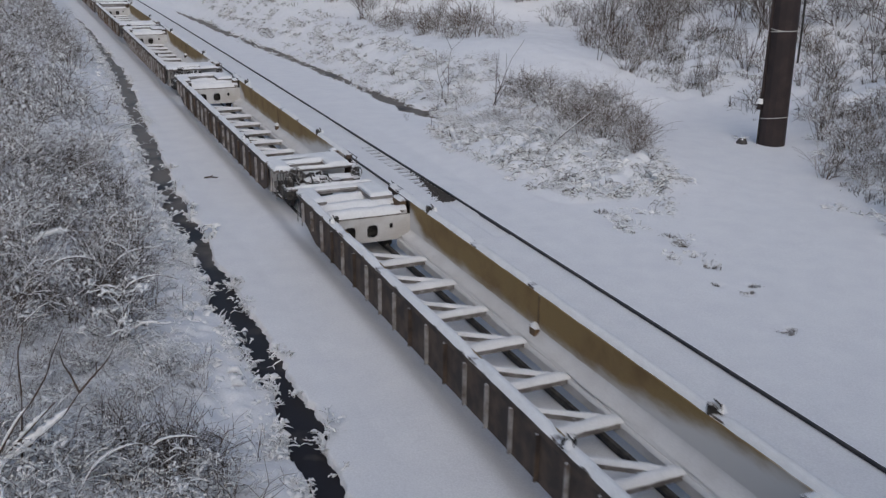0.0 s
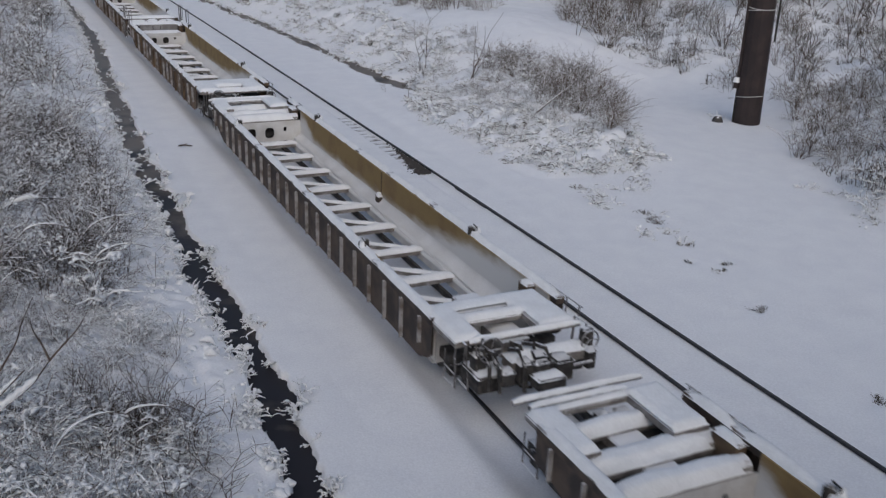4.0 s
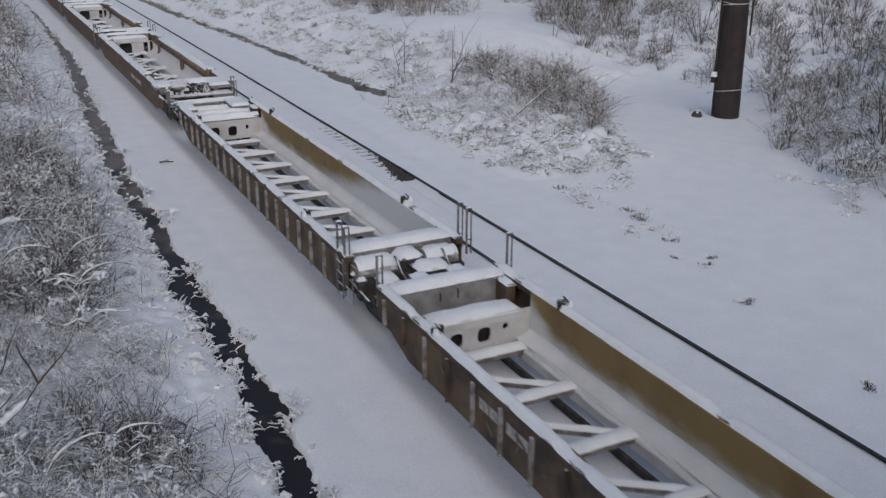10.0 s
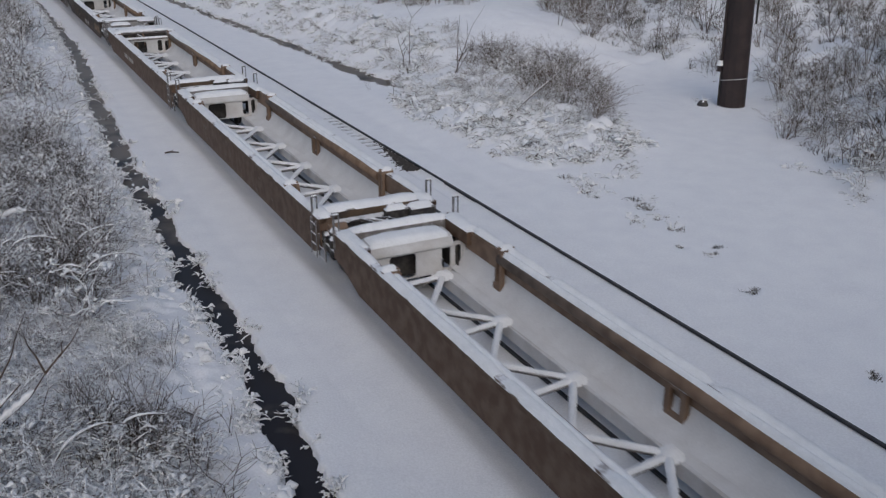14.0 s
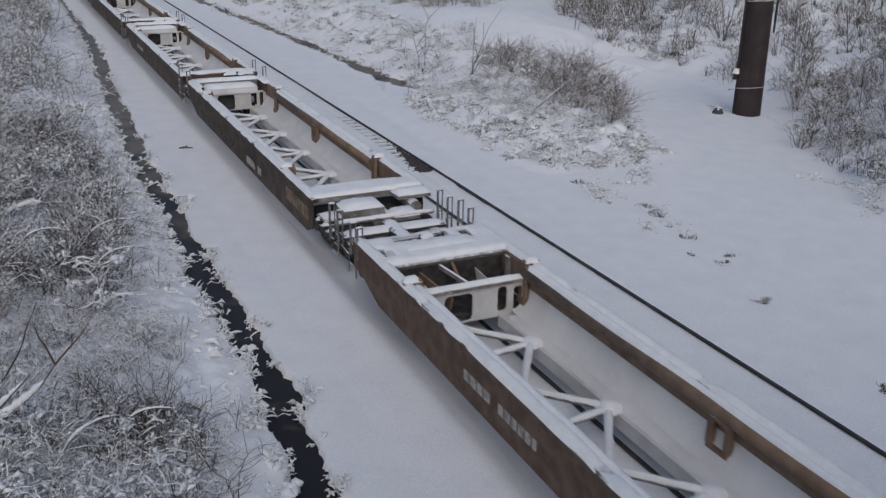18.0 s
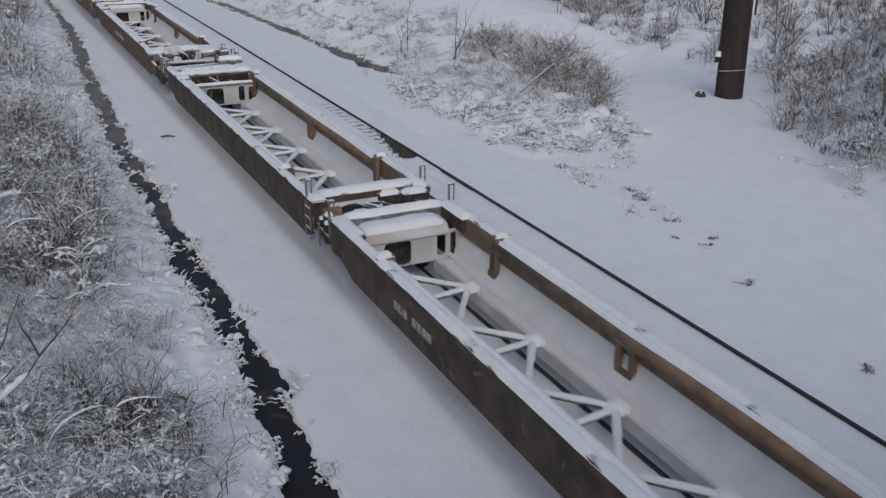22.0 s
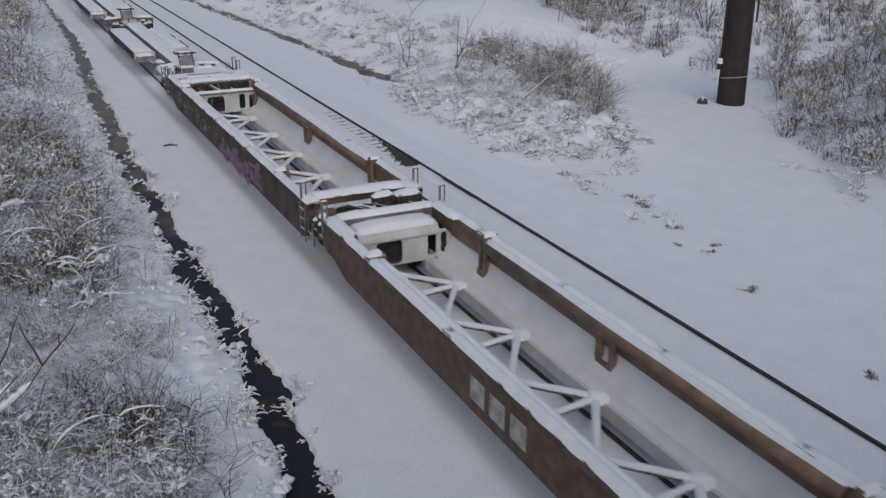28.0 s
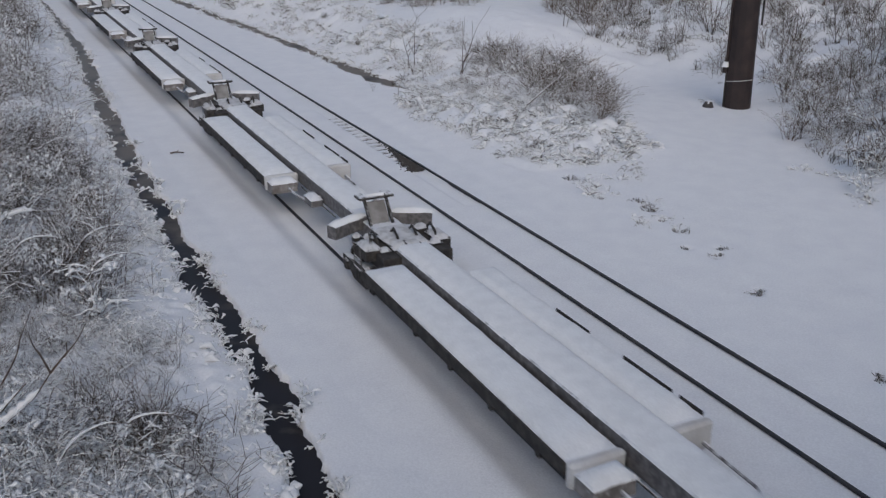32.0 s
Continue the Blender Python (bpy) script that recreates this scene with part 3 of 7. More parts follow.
def grow(rng, stems, tall, spread, droop, counts=(5, 3), parts_=(5, 3, 2), r0=0.012, rmin=0.0042, base_r=0.22, wander=0.14):
    """Limbs of a many-stemmed plant: points, first and last radius, level. counts: side shoots at each level."""
    limbs = []

    def limb(p, d, ln, r, level):
        n = parts_[level]
        pts, ways = [p], []
        for i in range(n):
            d = d + rng.normal(0, wander, 3) + np.array([0, 0, -droop * (0.4 + i / n) * (1 + 0.4 * level)])
            d = d / np.linalg.norm(d)
            p = p + d * ln / n
            pts.append(p)
            ways.append(d)
        limbs.append((np.array(pts), max(r, rmin), max(r * 0.3, rmin * 0.8), level))
        if level < len(counts):
            for k in range(counts[level]):
                i = rng.integers(1 if level == 0 else 0, n)
                side = rng.normal(0, 1, 3)
                side[2] = abs(side[2]) * 0.4
                e2 = ways[i] * 0.6 + side / np.linalg.norm(side) * 0.8
                limb(pts[i + 1], e2 / np.linalg.norm(e2), ln * rng.uniform(0.3, 0.55), max(r * (0.8 - 0.6 * i / n), rmin), level + 1)

    for _ in range(stems):
        ang = rng.uniform(0, math.tau)
        lean = rng.uniform(0.45 if spread > 1.45 and not counts else 0.05, 1.0) * spread
        d = np.array([math.cos(ang) * lean, math.sin(ang) * lean, 1.0])
        base = np.array([math.cos(ang), math.sin(ang), 0]) * rng.uniform(0, base_r)
        limb(base + np.array([0, 0, -0.08]), d / np.linalg.norm(d), tall * rng.uniform(0.55, 1.1), r0 * rng.uniform(0.7, 1.2), 0)
    return limbs


class Plant:
    """Geometry of one plant, kept as arrays so that it can be set out as things or joined.
    thick, cover: snow ridges by level; lumps: how many larger lumps, of the size given."""
    def __init__(self, seed, wood, thick, cover, lumps=0, size=0.05, stretch=(1.8, 3.6), reach=9, **kw):
        rng = np.random.default_rng(seed)
        limbs = grow(rng, **kw)
        snow = [ridge_arrays(limbs, rng, thick, cover)]
        if lumps:
            pick = [limbs[i] for i in rng.integers(0, len(limbs), lumps)]
            at = [g[0][rng.integers(1, min(len(g[0]), reach))] for g in pick]
            rad = size * rng.uniform(0.5, 1.3, lumps)
            snow.append(clump_arrays(np.array(at) + np.array([0, 0, 0.3]) * rad[:, None], np.array([g[0][-1] - g[0][0] for g in pick]), rad * rng.uniform(*stretch, lumps), rad, rng))
        self.wood, self.twig, self.burden, self.meshes = wood, limb_arrays(limbs), pile(snow), None

    def place(self, name, label, category, group, m):
        if self.meshes is None:
            self.meshes = [quad_mesh("branchwork", *self.twig), quad_mesh("snow_load", *self.burden)]
            self.meshes[0].materials.append(self.wood)
            self.meshes[1].materials.append(SNOW_CAP)
        root = tagged(new(name), label, category, group)
        root.matrix_basis = m
        for n, me, lab in zip(("branchwork", "snow_load"), self.meshes, ("bare dark twigs and shoots", "loose snow lying on the twigs")):
            o = new(n, me)
            o.parent = root
            tagged(o, lab, kind="stuff")
        return root


def spot_matrix(x, y, rng, lo, hi, tilt=0.07, sink=0.0):
    s = rng.uniform(lo, hi)
    return Matrix.Translation((x, y, float(height(x, y)) - sink)) @ Euler((rng.normal(0, tilt), rng.normal(0, tilt), rng.uniform(0, 6.28))).to_matrix().to_4x4() @ Matrix.Scale(s, 4)


def joined(name, label, kinds, spots, wood, lo, hi, tilt=0.12, sink=0.03):
    """Many plants in one mesh, twigs and snow each with their own material."""
    pieces, mi = [], []
    for x, y in spots:
        a = np.array(spot_matrix(x, y, prng, lo, hi, tilt, sink))
        p = kinds[prng.integers(len(kinds))]
        for k, (v, f) in enumerate((p.twig, p.burden)):
            pieces.append((v @ a[:3, :3].T + a[:3, 3], f))
            mi.append(np.full(len(f), k))
    me = quad_mesh(name, *pile(pieces))
    me.materials.append(wood)
    me.materials.append(SNOW_CAP)
    me.polygons.foreach_set("material_index", np.concatenate(mi).astype(np.int32))
    return tagged(new(name, me), label, "vegetation", kind="stuff")


def within(poly, n, rng, gap=0.0):
    """n random places inside a plan outline."""
    p = np.array(poly, float)
    lo, hi = p.min(0), p.max(0)
    out = []
    tries = 0
    while len(out) < n and tries < n * 60:
        tries += 1
        x, y = rng.uniform(lo, hi)
        odd = False
        for (x0, y0), (x1, y1) in zip(p, np.roll(p, -1, 0)):
            if (y0 > y) != (y1 > y) and x < x0 + (y - y0) * (x1 - x0) / (y1 - y0):
                odd = not odd
        if odd and (not gap or all((x - a) ** 2 + (y - b) ** 2 > gap * gap for a, b in out)):
            out.append((x, y))
    return out


def patchy(spots, size, level):
    """Those of the places that lie in the denser patches."""
    return [p for p in spots if F3(p[0], p[1], size) + 0.5 * F1(p[0], p[1], size * 0.4) > level]


prng = np.random.default_rng(77)
# kinds of plant
bank = [Plant(s, BARK, (0.018, 0.013, 0.009), (0.75, 0.55, 0.35), lumps=lu, size=0.045, stems=st, tall=t, spread=sp, droop=dr, counts=(7, 2), parts_=(5, 3, 2), r0=0.012, rmin=0.0044, base_r=0.35, wander=0.20) for s, st, t, sp, dr, lu in
        ((1, 11, 1.4, 0.9, 0.13, 50), (2, 12, 1.2, 1.3, 0.20, 64), (3, 10, 1.6, 0.7, 0.10, 34), (4, 12, 1.1, 1.5, 0.24, 70), (5, 11, 1.5, 1.0, 0.15, 40))]
cane = [Plant(s, BARK, (0.020, 0.013), (0.6, 0.45, 0.3), stems=st, tall=t, spread=sp, droop=dr, counts=(6, 2), parts_=(7, 3, 2), r0=0.014, rmin=0.0048, base_r=0.5, wander=0.14) for s, st, t, sp, dr in
        ((61, 11, 2.0, 0.9, 0.11), (62, 12, 1.7, 1.2, 0.16), (63, 10, 2.2, 0.7, 0.08), (64, 11, 1.6, 1.4, 0.18))]
laden = [Plant(s, BARK, (0.032, 0.024, 0.017), (0.85, 0.85, 0.7), lumps=60, size=0.055, stems=st, tall=t, spread=sp, droop=dr, counts=(5, 2), parts_=(6, 3, 2), r0=0.013, rmin=0.0046, base_r=0.4, wander=0.32) for s, st, t, sp, dr in
         ((65, 9, 1.4, 1.3, 0.22), (66, 10, 1.2, 1.6, 0.26), (67, 8, 1.6, 1.0, 0.18))]
fuzz = [Plant(s, BARK, (0.010, 0.008), (0.3, 0.2), stems=st, tall=t, spread=1.3, droop=0.12, counts=(3,), parts_=(3, 2), r0=0.008, rmin=0.0045, base_r=0.45, wander=0.25) for s, st, t in
        ((71, 20, 0.7), (72, 22, 0.55), (73, 18, 0.85))]
far_shrub = [Plant(s, BARK, (0.026, 0.018), (0.7, 0.4), lumps=lu, size=0.06, stems=14, tall=t, spread=1.0, droop=0.14, counts=(4,), parts_=(3, 2), r0=0.016, rmin=0.010, base_r=0.5, wander=0.22) for s, t, lu in
             ((101, 1.3, 16), (102, 1.0, 22), (103, 1.6, 10), (104, 1.2, 8))]
far_fan = [Plant(s, BARK_TAN, (0.018, 0.014), (0.5, 0.3), stems=20, tall=t, spread=sp, droop=0.06, counts=(2,), parts_=(3, 2), r0=0.016, rmin=0.010, base_r=0.4, wander=0.10) for s, t, sp in ((111, 1.8, 0.9), (112, 1.5, 1.2), (113, 2.1, 0.6))]
mound = [Plant(s, GRASS, (0.024,), (0.8,), lumps=lu, size=0.085, stretch=(1.3, 2.3), reach=3, stems=st, tall=t, spread=sp, droop=dr, counts=(), parts_=(3,), r0=0.010, rmin=0.008, base_r=0.18, wander=0.22) for s, st, t, sp, dr, lu in
         ((131, 19, 0.46, 2.0, 0.50, 4), (132, 21, 0.40, 2.6, 0.55, 5), (133, 18, 0.55, 1.5, 0.42, 3), (134, 19, 0.36, 3.0, 0.50, 5), (135, 21, 0.50, 1.8, 0.40, 3))]
heap = [Plant(s, GRASS, (0.027,), (0.85,), lumps=lu, size=0.10, stretch=(2.0, 3.4), reach=4, stems=st, tall=t, spread=sp, droop=dr, counts=(), parts_=(3,), r0=0.013, rmin=0.010, base_r=0.32, wander=0.26) for s, st, t, sp, dr, lu in
        ((141, 26, 0.62, 2.4, 0.55, 3), (142, 28, 0.55, 3.0, 0.60, 4), (143, 26, 0.70, 1.8, 0.50, 2), (144, 28, 0.50, 2.4, 0.45, 2))]
puff = [Plant(s, GRASS, (0.034, 0.026), (0.95, 0.9), lumps=7, size=0.06, stretch=(1.6, 2.8), stems=st, tall=t, spread=sp, droop=0.30, counts=(3,), parts_=(3, 2), r0=0.008, rmin=0.006, base_r=0.14, wander=0.4) for s, st, t, sp in
        ((151, 7, 0.38, 1.5), (152, 8, 0.32, 1.9), (153, 7, 0.44, 1.2))]
lump = [Plant(s, GRASS, (0.022,), (0.5,), lumps=9, size=0.12, stretch=(1.6, 3.0), reach=3, stems=7, tall=t, spread=1.8, droop=0.35, counts=(), parts_=(3,), r0=0.009, rmin=0.007, base_r=0.30, wander=0.3) for s, t in
        ((181, 0.34), (182, 0.26), (183, 0.40))]
tuft = [Plant(s, GRASS, (0.018,), (0.5,), lumps=3, size=0.06, stretch=(1.3, 2.3), reach=3, stems=st, tall=t, spread=sp, droop=dr, counts=(), parts_=(3,), r0=0.012, rmin=0.009, base_r=0.2, wander=0.2) for s, st, t, sp, dr in
        ((81, 18, 0.40, 1.6, 0.40), (82, 20, 0.34, 2.2, 0.50), (83, 15, 0.5, 1.2, 0.35), (84, 20, 0.30, 2.6, 0.55))]
stubble = [Plant(s, GRASS, (0.016,), (0.35,), stems=st, tall=t, spread=sp, droop=0.05, counts=(), parts_=(2,), r0=0.013, rmin=0.010, base_r=0.16, wander=0.15) for s, st, t, sp in
           ((85, 12, 0.34, 0.8), (86, 9, 0.46, 0.5), (87, 14, 0.26, 1.1))]
crouch = [Plant(s, GRASS, (0.020,), (0.42,), lumps=lu, size=0.085, stretch=(1.2, 2.0), reach=3, stems=st, tall=t, spread=2.6, droop=dr, counts=(), parts_=(4,), r0=0.013, rmin=0.009, base_r=0.24, wander=0.18) for s, st, t, dr, lu in
          ((161, 30, 0.40, 0.75, 4), (162, 34, 0.34, 0.85, 5), (163, 28, 0.46, 0.65, 3))]
bare = [Plant(s, GRASS, (0.012,), (0.10,), stems=42, tall=t, spread=sp, droop=0.25, counts=(), parts_=(2,), r0=0.014, rmin=0.011, base_r=0.30, wander=0.15) for s, t, sp in ((171, 0.22, 0.9), (172, 0.27, 1.3), (173, 0.18, 1.6))]
fan = [Plant(s, BARK_TAN, (0.015, 0.011), (cv * 0.75, cv * 0.5), lumps=4, size=0.04, stems=st + 6, tall=t, spread=sp, droop=dr, counts=(4,), parts_=(5, 2), r0=0.012, rmin=0.0068, base_r=0.40, wander=0.10) for s, st, t, sp, dr, cv in
       ((11, 24, 1.8, 1.2, 0.09, 0.7), (12, 22, 1.5, 1.5, 0.13, 0.8), (13, 24, 2.0, 1.0, 0.07, 0.6), (14, 20, 1.3, 1.7, 0.18, 0.9))]
low = [Plant(s, BARK_TAN, (0.026, 0.018), (0.9, 0.75), lumps=18, size=0.065, stems=16, tall=0.95, spread=1.5, droop=0.22, counts=(4,), parts_=(5, 2), r0=0.010, rmin=0.006, base_r=0.4, wander=0.2) for s in (21, 22)]
reed = [Plant(s, BARK, (0.010,), (0.2,), stems=4, tall=1.0, spread=0.3, droop=0.02, counts=(2,), parts_=(5, 2), r0=0.007, rmin=0.004, base_r=0.2, wander=0.07) for s in (95, 96)]
sapling = [Plant(s, BARK, (0.016, 0.010), (0.5, 0.4), stems=st, tall=2.6, spread=0.25, droop=0.0, counts=(5,), parts_=(7, 3), r0=0.026, rmin=0.010, base_r=0.3, wander=0.06) for s, st in ((41, 3), (42, 5), (43, 2))]

# the thicket on the bank left of the ditch
BANK_LABEL = "bare brown shrub thick with fresh snow on the ditch bank"
THICKET_A = [(0.9, 18.7), (1.8, 19.9), (2.3, 24.0), (2.5, 30.0), (2.4, 36.0), (-3.4, 36.0), (-3.0, 25.0), (-2.4, 18.3), (0.2, 18.2)]
THICKET_B = [(-1.8, 10.8), (2.1, 11.0), (2.2, 13.4), (1.6, 14.3), (0.6, 14.8), (-2.2, 15.0)]
for zone, n, gap, share, hi in ((THICKET_A, 112, 0.52, 0.34, 0.95), (THICKET_B, 74, 0.28, 0.7, 0.66)):
    for x, y in within(zone, n, prng, gap):
        k = laden if prng.random() < share else cane if prng.random() < 0.35 else bank
        k[prng.integers(len(k))].place("shrub", BANK_LABEL, "shrub", "shrubs on the ditch bank", spot_matrix(x, y, prng, 0.45, hi))
for x, y in ((1.9, 19.4), (2.3, 17.0), (2.4, 27.0), (2.5, 35.0), (2.7, 29.6), (2.75, 32.5), (2.6, 22.6)):
    laden[prng.integers(3)].place("shrub", BANK_LABEL, "shrub", "shrubs on the ditch bank", spot_matrix(x, y, prng, 0.3, 0.45))
for x, y in within([(-2.0, 15.6), (1.2, 15.6), (1.5, 16.4), (0.9, 18.6), (-2.0, 18.6)], 20, prng, 0.42):
    (cane + bank)[prng.integers(9)].place("shrub", BANK_LABEL, "shrub", "shrubs on the ditch bank", spot_matrix(x, y, prng, 0.26, 0.5))
# extra dark twigs, added to stand in for shade low in thicket and hollow
HOLLOW = [(0.6, 13.2), (1.9, 13.3), (2.0, 14.3), (1.2, 14.7), (0.6, 14.4)]
joined("undergrowth", "dense dark dead twigs low down in the thicket", fuzz, within(THICKET_A, 290, prng) + within(THICKET_B, 24, prng) + within(HOLLOW, 20, prng), BARK, 0.6, 1.2)
STRIP_LEFT = [(2.35, 36), (2.5, 44), (2.3, 54), (2.5, 66), (2.1, 80), (1.6, 98)]
joined("far_thicket", "distant bare snowy thicket along the ditch bank", far_shrub, within([*STRIP_LEFT, (-6, 98), (-4, 36)], 350, prng), BARK, 0.65, 1.1)

# snow-bent grass along the near ditch
ys = np.concatenate([prng.uniform(10.5, 24, 90), prng.uniform(24, 40, 150), prng.uniform(40, 90, 300)])
lft = ditch_edges(ys)[0]
STRIP = [(a - prng.uniform(0.0, 1.0) ** 1.3 * (0.8 + 0.02 * y), y) for a, y in zip(lft, ys)]
ys = prng.uniform(10.5, 90, 260)
BRINK = [(a - 0.17 + 0.08 * prng.normal(), y) for a, y in zip(ditch_edges(ys)[0], ys)]
ys = np.concatenate([prng.uniform(11.0, 80, 46)] + [c + 0.16 * prng.normal(0, 1, 4) for c in (12.2, 14.9, 16.6, 18.7, 21.9, 23.1, 27.2, 29.6)])
BRINK += [(a + 0.06 - 0.1 * prng.random(), y) for a, y in zip(ditch_edges(ys)[1], ys)]
joined("bank_hummocks", "low snow-laden grass hummocks on the ditch bank", lump * 3 + mound[:2] + puff, STRIP, GRASS, 0.45, 0.9, 0.18, 0.06)
CLEARING = within([(-2.0, 15.2), (1.6, 15.0), (2.4, 17.0), (2.2, 19.0), (1.0, 18.8), (-2.0, 18.4)], 60, prng)
joined("clearing_grass", "small snow-bent tufts in the clearing on the bank", mound + tuft[:2] + fuzz[:1], CLEARING, GRASS, 0.25, 0.6, 0.2, 0.04)
joined("bank_grass", "snow-bent dead grass tufts hanging over the ditch", puff, BRINK, GRASS, 0.5, 0.95, 0.25, 0.06)
HANGING = [(4.1, 33.0), (4.25, 32.5), (4.05, 30.7), (4.2, 30.3), (3.9, 31.6), (3.55, 24.2), (3.45, 23.9), (3.6, 25.2), (4.12, 21.6), (3.5, 19.3), (3.55, 17.0), (3.65, 15.1), (4.0, 14.9), (3.8, 13.6), (3.6, 28.2), (3.5, 29.4), (4.35, 27.6), (4.5, 36.4)]
joined("ditch_hummocks", "thick snow-laden grass clumps hanging into the ditch", puff, HANGING, GRASS, 1.1, 1.6, 0.2, 0.0)
ys = prng.uniform(34, 90, 46)
ed = ditch_edges(ys)
joined("ditch_weeds", "dark dead grass standing in the muddy ditch", tuft + stubble, [(a + (b - a) * prng.beta(0.6, 1.4), y) for a, b, y in zip(*ed, ys)], GRASS, 0.4, 0.9, 0.15, -0.3)

# snow-laden grass beyond the tracks
WHITE_MOUND = [(16.2, 38.2), (15.6, 33.5), (16.2, 30.6), (15.7, 28.4), (17.0, 26.4), (19.2, 25.4), (20.9, 26.2), (22.0, 28.6), (20.4, 31.0), (18.9, 36.0), (18.2, 39.4)]
FAR_BANK = [(16.6, 98), (17.2, 74), (18.2, 57.7), (17.8, 46), (17.6, 40.8), (20.2, 42.2), (22.4, 45.0), (21.6, 48.0), (22.4, 58), (21.4, 72), (20.5, 98)]
spots = patchy(within(WHITE_MOUND, 360, prng), 0.9, -0.28) + patchy(within(FAR_BANK, 560, prng), 1.1, -0.15)
joined("field_grass", "snow-covered dead grass hummocks beyond the tracks", heap * 2 + mound + tuft[:2], spots, GRASS, 0.6, 1.2, 0.18, 0.04)
spots = []
for cx, cy, n, sd in ((17.0, 24.4, 7, 0.25), (16.8, 23.4, 9, 0.28), (18.4, 24.2, 5, 0.3), (16.4, 20.75, 9, 0.22), (17.5, 21.9, 5, 0.3), (17.3, 20.6, 4, 0.2), (16.95, 19.4, 3, 0.14), (24.2, 19.4, 7, 0.5), (25.2, 22.2, 10, 0.6), (28.7, 32.2, 6, 0.5)):
    spots += [(cx + 0.65 * sd * prng.normal(), cy + 0.65 * sd * prng.normal()) for _ in range(n)]
ys = prng.uniform(40, 96, 110)
pe = pond_edges(ys)
spots += [(a + 0.12 + 0.1 * prng.normal(), y) for a, y in zip(pe[1], ys)] + [(a - 0.05, y) for a, y in list(zip(pe[0], ys))[:30]]
joined("snow_tufts", "small snow-capped grass tufts in the open snow", mound + crouch, spots, GRASS, 0.55, 0.9, 0.15, 0.03)
joined("footprint_grass", "bent grass showing in footprints in the snow", bare, [(x + 0.07 * prng.normal(), y + 0.07 * prng.normal()) for x, y, r in FOOTPRINTS[:10] for k in range(2)], GRASS, 0.34, 0.52, 0.2, -0.015)
spots = patchy(within(FAR_BANK, 260, prng), 1.3, 0.0)
joined("bank_stubble", "dark dead stalks on the snowy far bank", stubble + tuft, spots, GRASS, 0.6, 1.3, 0.1, 0.03)

# brush beyond the tracks
BRUSH_LABEL = "tangled bare brown shrub with snow in its twigs"
TANGLE = [(19.6, 41.5), (22.6, 42.6), (25.2, 42.0), (27.4, 40.4), (26.0, 36.6), (23.4, 31.4), (21.7, 28.0), (20.4, 29.0), (19.4, 32.0), (18.6, 37.0)]
for x, y in within(TANGLE, 84, prng, 0.6):
    k = fan if x > 20.8 + 0.12 * (y - 30) else low + fan[3:]
    k[prng.integers(len(k))].place("shrub", BRUSH_LABEL, "shrub", "brush beyond the tracks", spot_matrix(x, y, prng, 0.40, 0.80))
for x, y in within([(17.0, 39.6), (17.4, 36.0), (18.4, 32.6), (20.0, 30.0), (20.4, 33.0), (19.6, 40.0)], 22, prng, 0.6):
    low[prng.integers(2)].place("shrub", BRUSH_LABEL, "shrub", "brush beyond the tracks", spot_matrix(x, y, prng, 0.4, 0.7))
LEFT_OF_POLE = [(31.4, 50.0), (29.8, 43.0), (31.6, 40.6), (33.0, 38.2), (31.8, 34.6), (34.6, 36.6), (41.0, 45.0), (36.0, 57.5)]
RIGHT_OF_POLE = [(32.0, 32.2), (30.8, 28.9), (26.6, 24.8), (25.9, 21.6), (24.6, 18.0), (26.5, 15.5), (38, 24), (46.5, 37.7), (42, 43.6), (36, 37.5)]
RIGHT_LOW = [(30.4, 28.4), (26.4, 25.0), (25.4, 21.8), (23.9, 18.6), (26.5, 15.5), (35, 22), (38, 30)]
for x, y in within(RIGHT_LOW, 60, prng, 0.6):
    (fan[2:] + low * 2)[prng.integers(6)].place("shrub", BRUSH_LABEL, "shrub", "brush beyond the tracks", spot_matrix(x, y, prng, 0.45, 0.85))
UPPER = [(22.9, 64), (23.2, 58.5), (25.4, 50.0), (28.0, 52.0), (30, 58), (31, 66), (30, 80), (20, 90)]
BACK = [(36, 58), (41, 45), (46, 38), (52, 36), (66, 50), (50, 80), (34, 80)]
joined("far_brush", "far bare brown brush on the snowy slope", far_shrub + far_fan, within(UPPER, 130, prng) + within(LEFT_OF_POLE, 60, prng) + within(RIGHT_OF_POLE, 90, prng), BARK_TAN, 0.5, 0.95)
joined("far_scrub", "dense dark scrub at the top of the slope", far_shrub + far_fan, within(BACK, 260, prng), BARK, 0.8, 1.7)
spots = patchy(within(LEFT_OF_POLE, 420, prng) + within(RIGHT_OF_POLE, 760, prng), 1.6, -0.14)
joined("slope_grass", "snow-dusted dead grass on the slope by the pole", stubble * 3 + heap[2:] + tuft + fuzz[:1], spots, GRASS, 0.6, 1.3, 0.12, 0.03)
joined("upper_grass", "snow-bent dead grass under the brush", stubble + mound + tuft, within(TANGLE, 90, prng) + within(UPPER, 170, prng), GRASS, 0.7, 1.4, 0.12, 0.03)

for x, y in ((2.3, 16.6), (1.7, 15.6), (2.5, 18.0), (2.7, 14.2), (1.9, 17.4), (2.6, 21.5), (2.9, 25.0), (16.2, 41.0), (18.9, 41.2), (19.6, 39.0)):
    reed[prng.integers(2)].place("dead_weed", "thin upright dead weed stalks in the snow", "weed", "dead weeds by the ditch", spot_matrix(x, y, prng, 0.5, 1.0, 0.08))

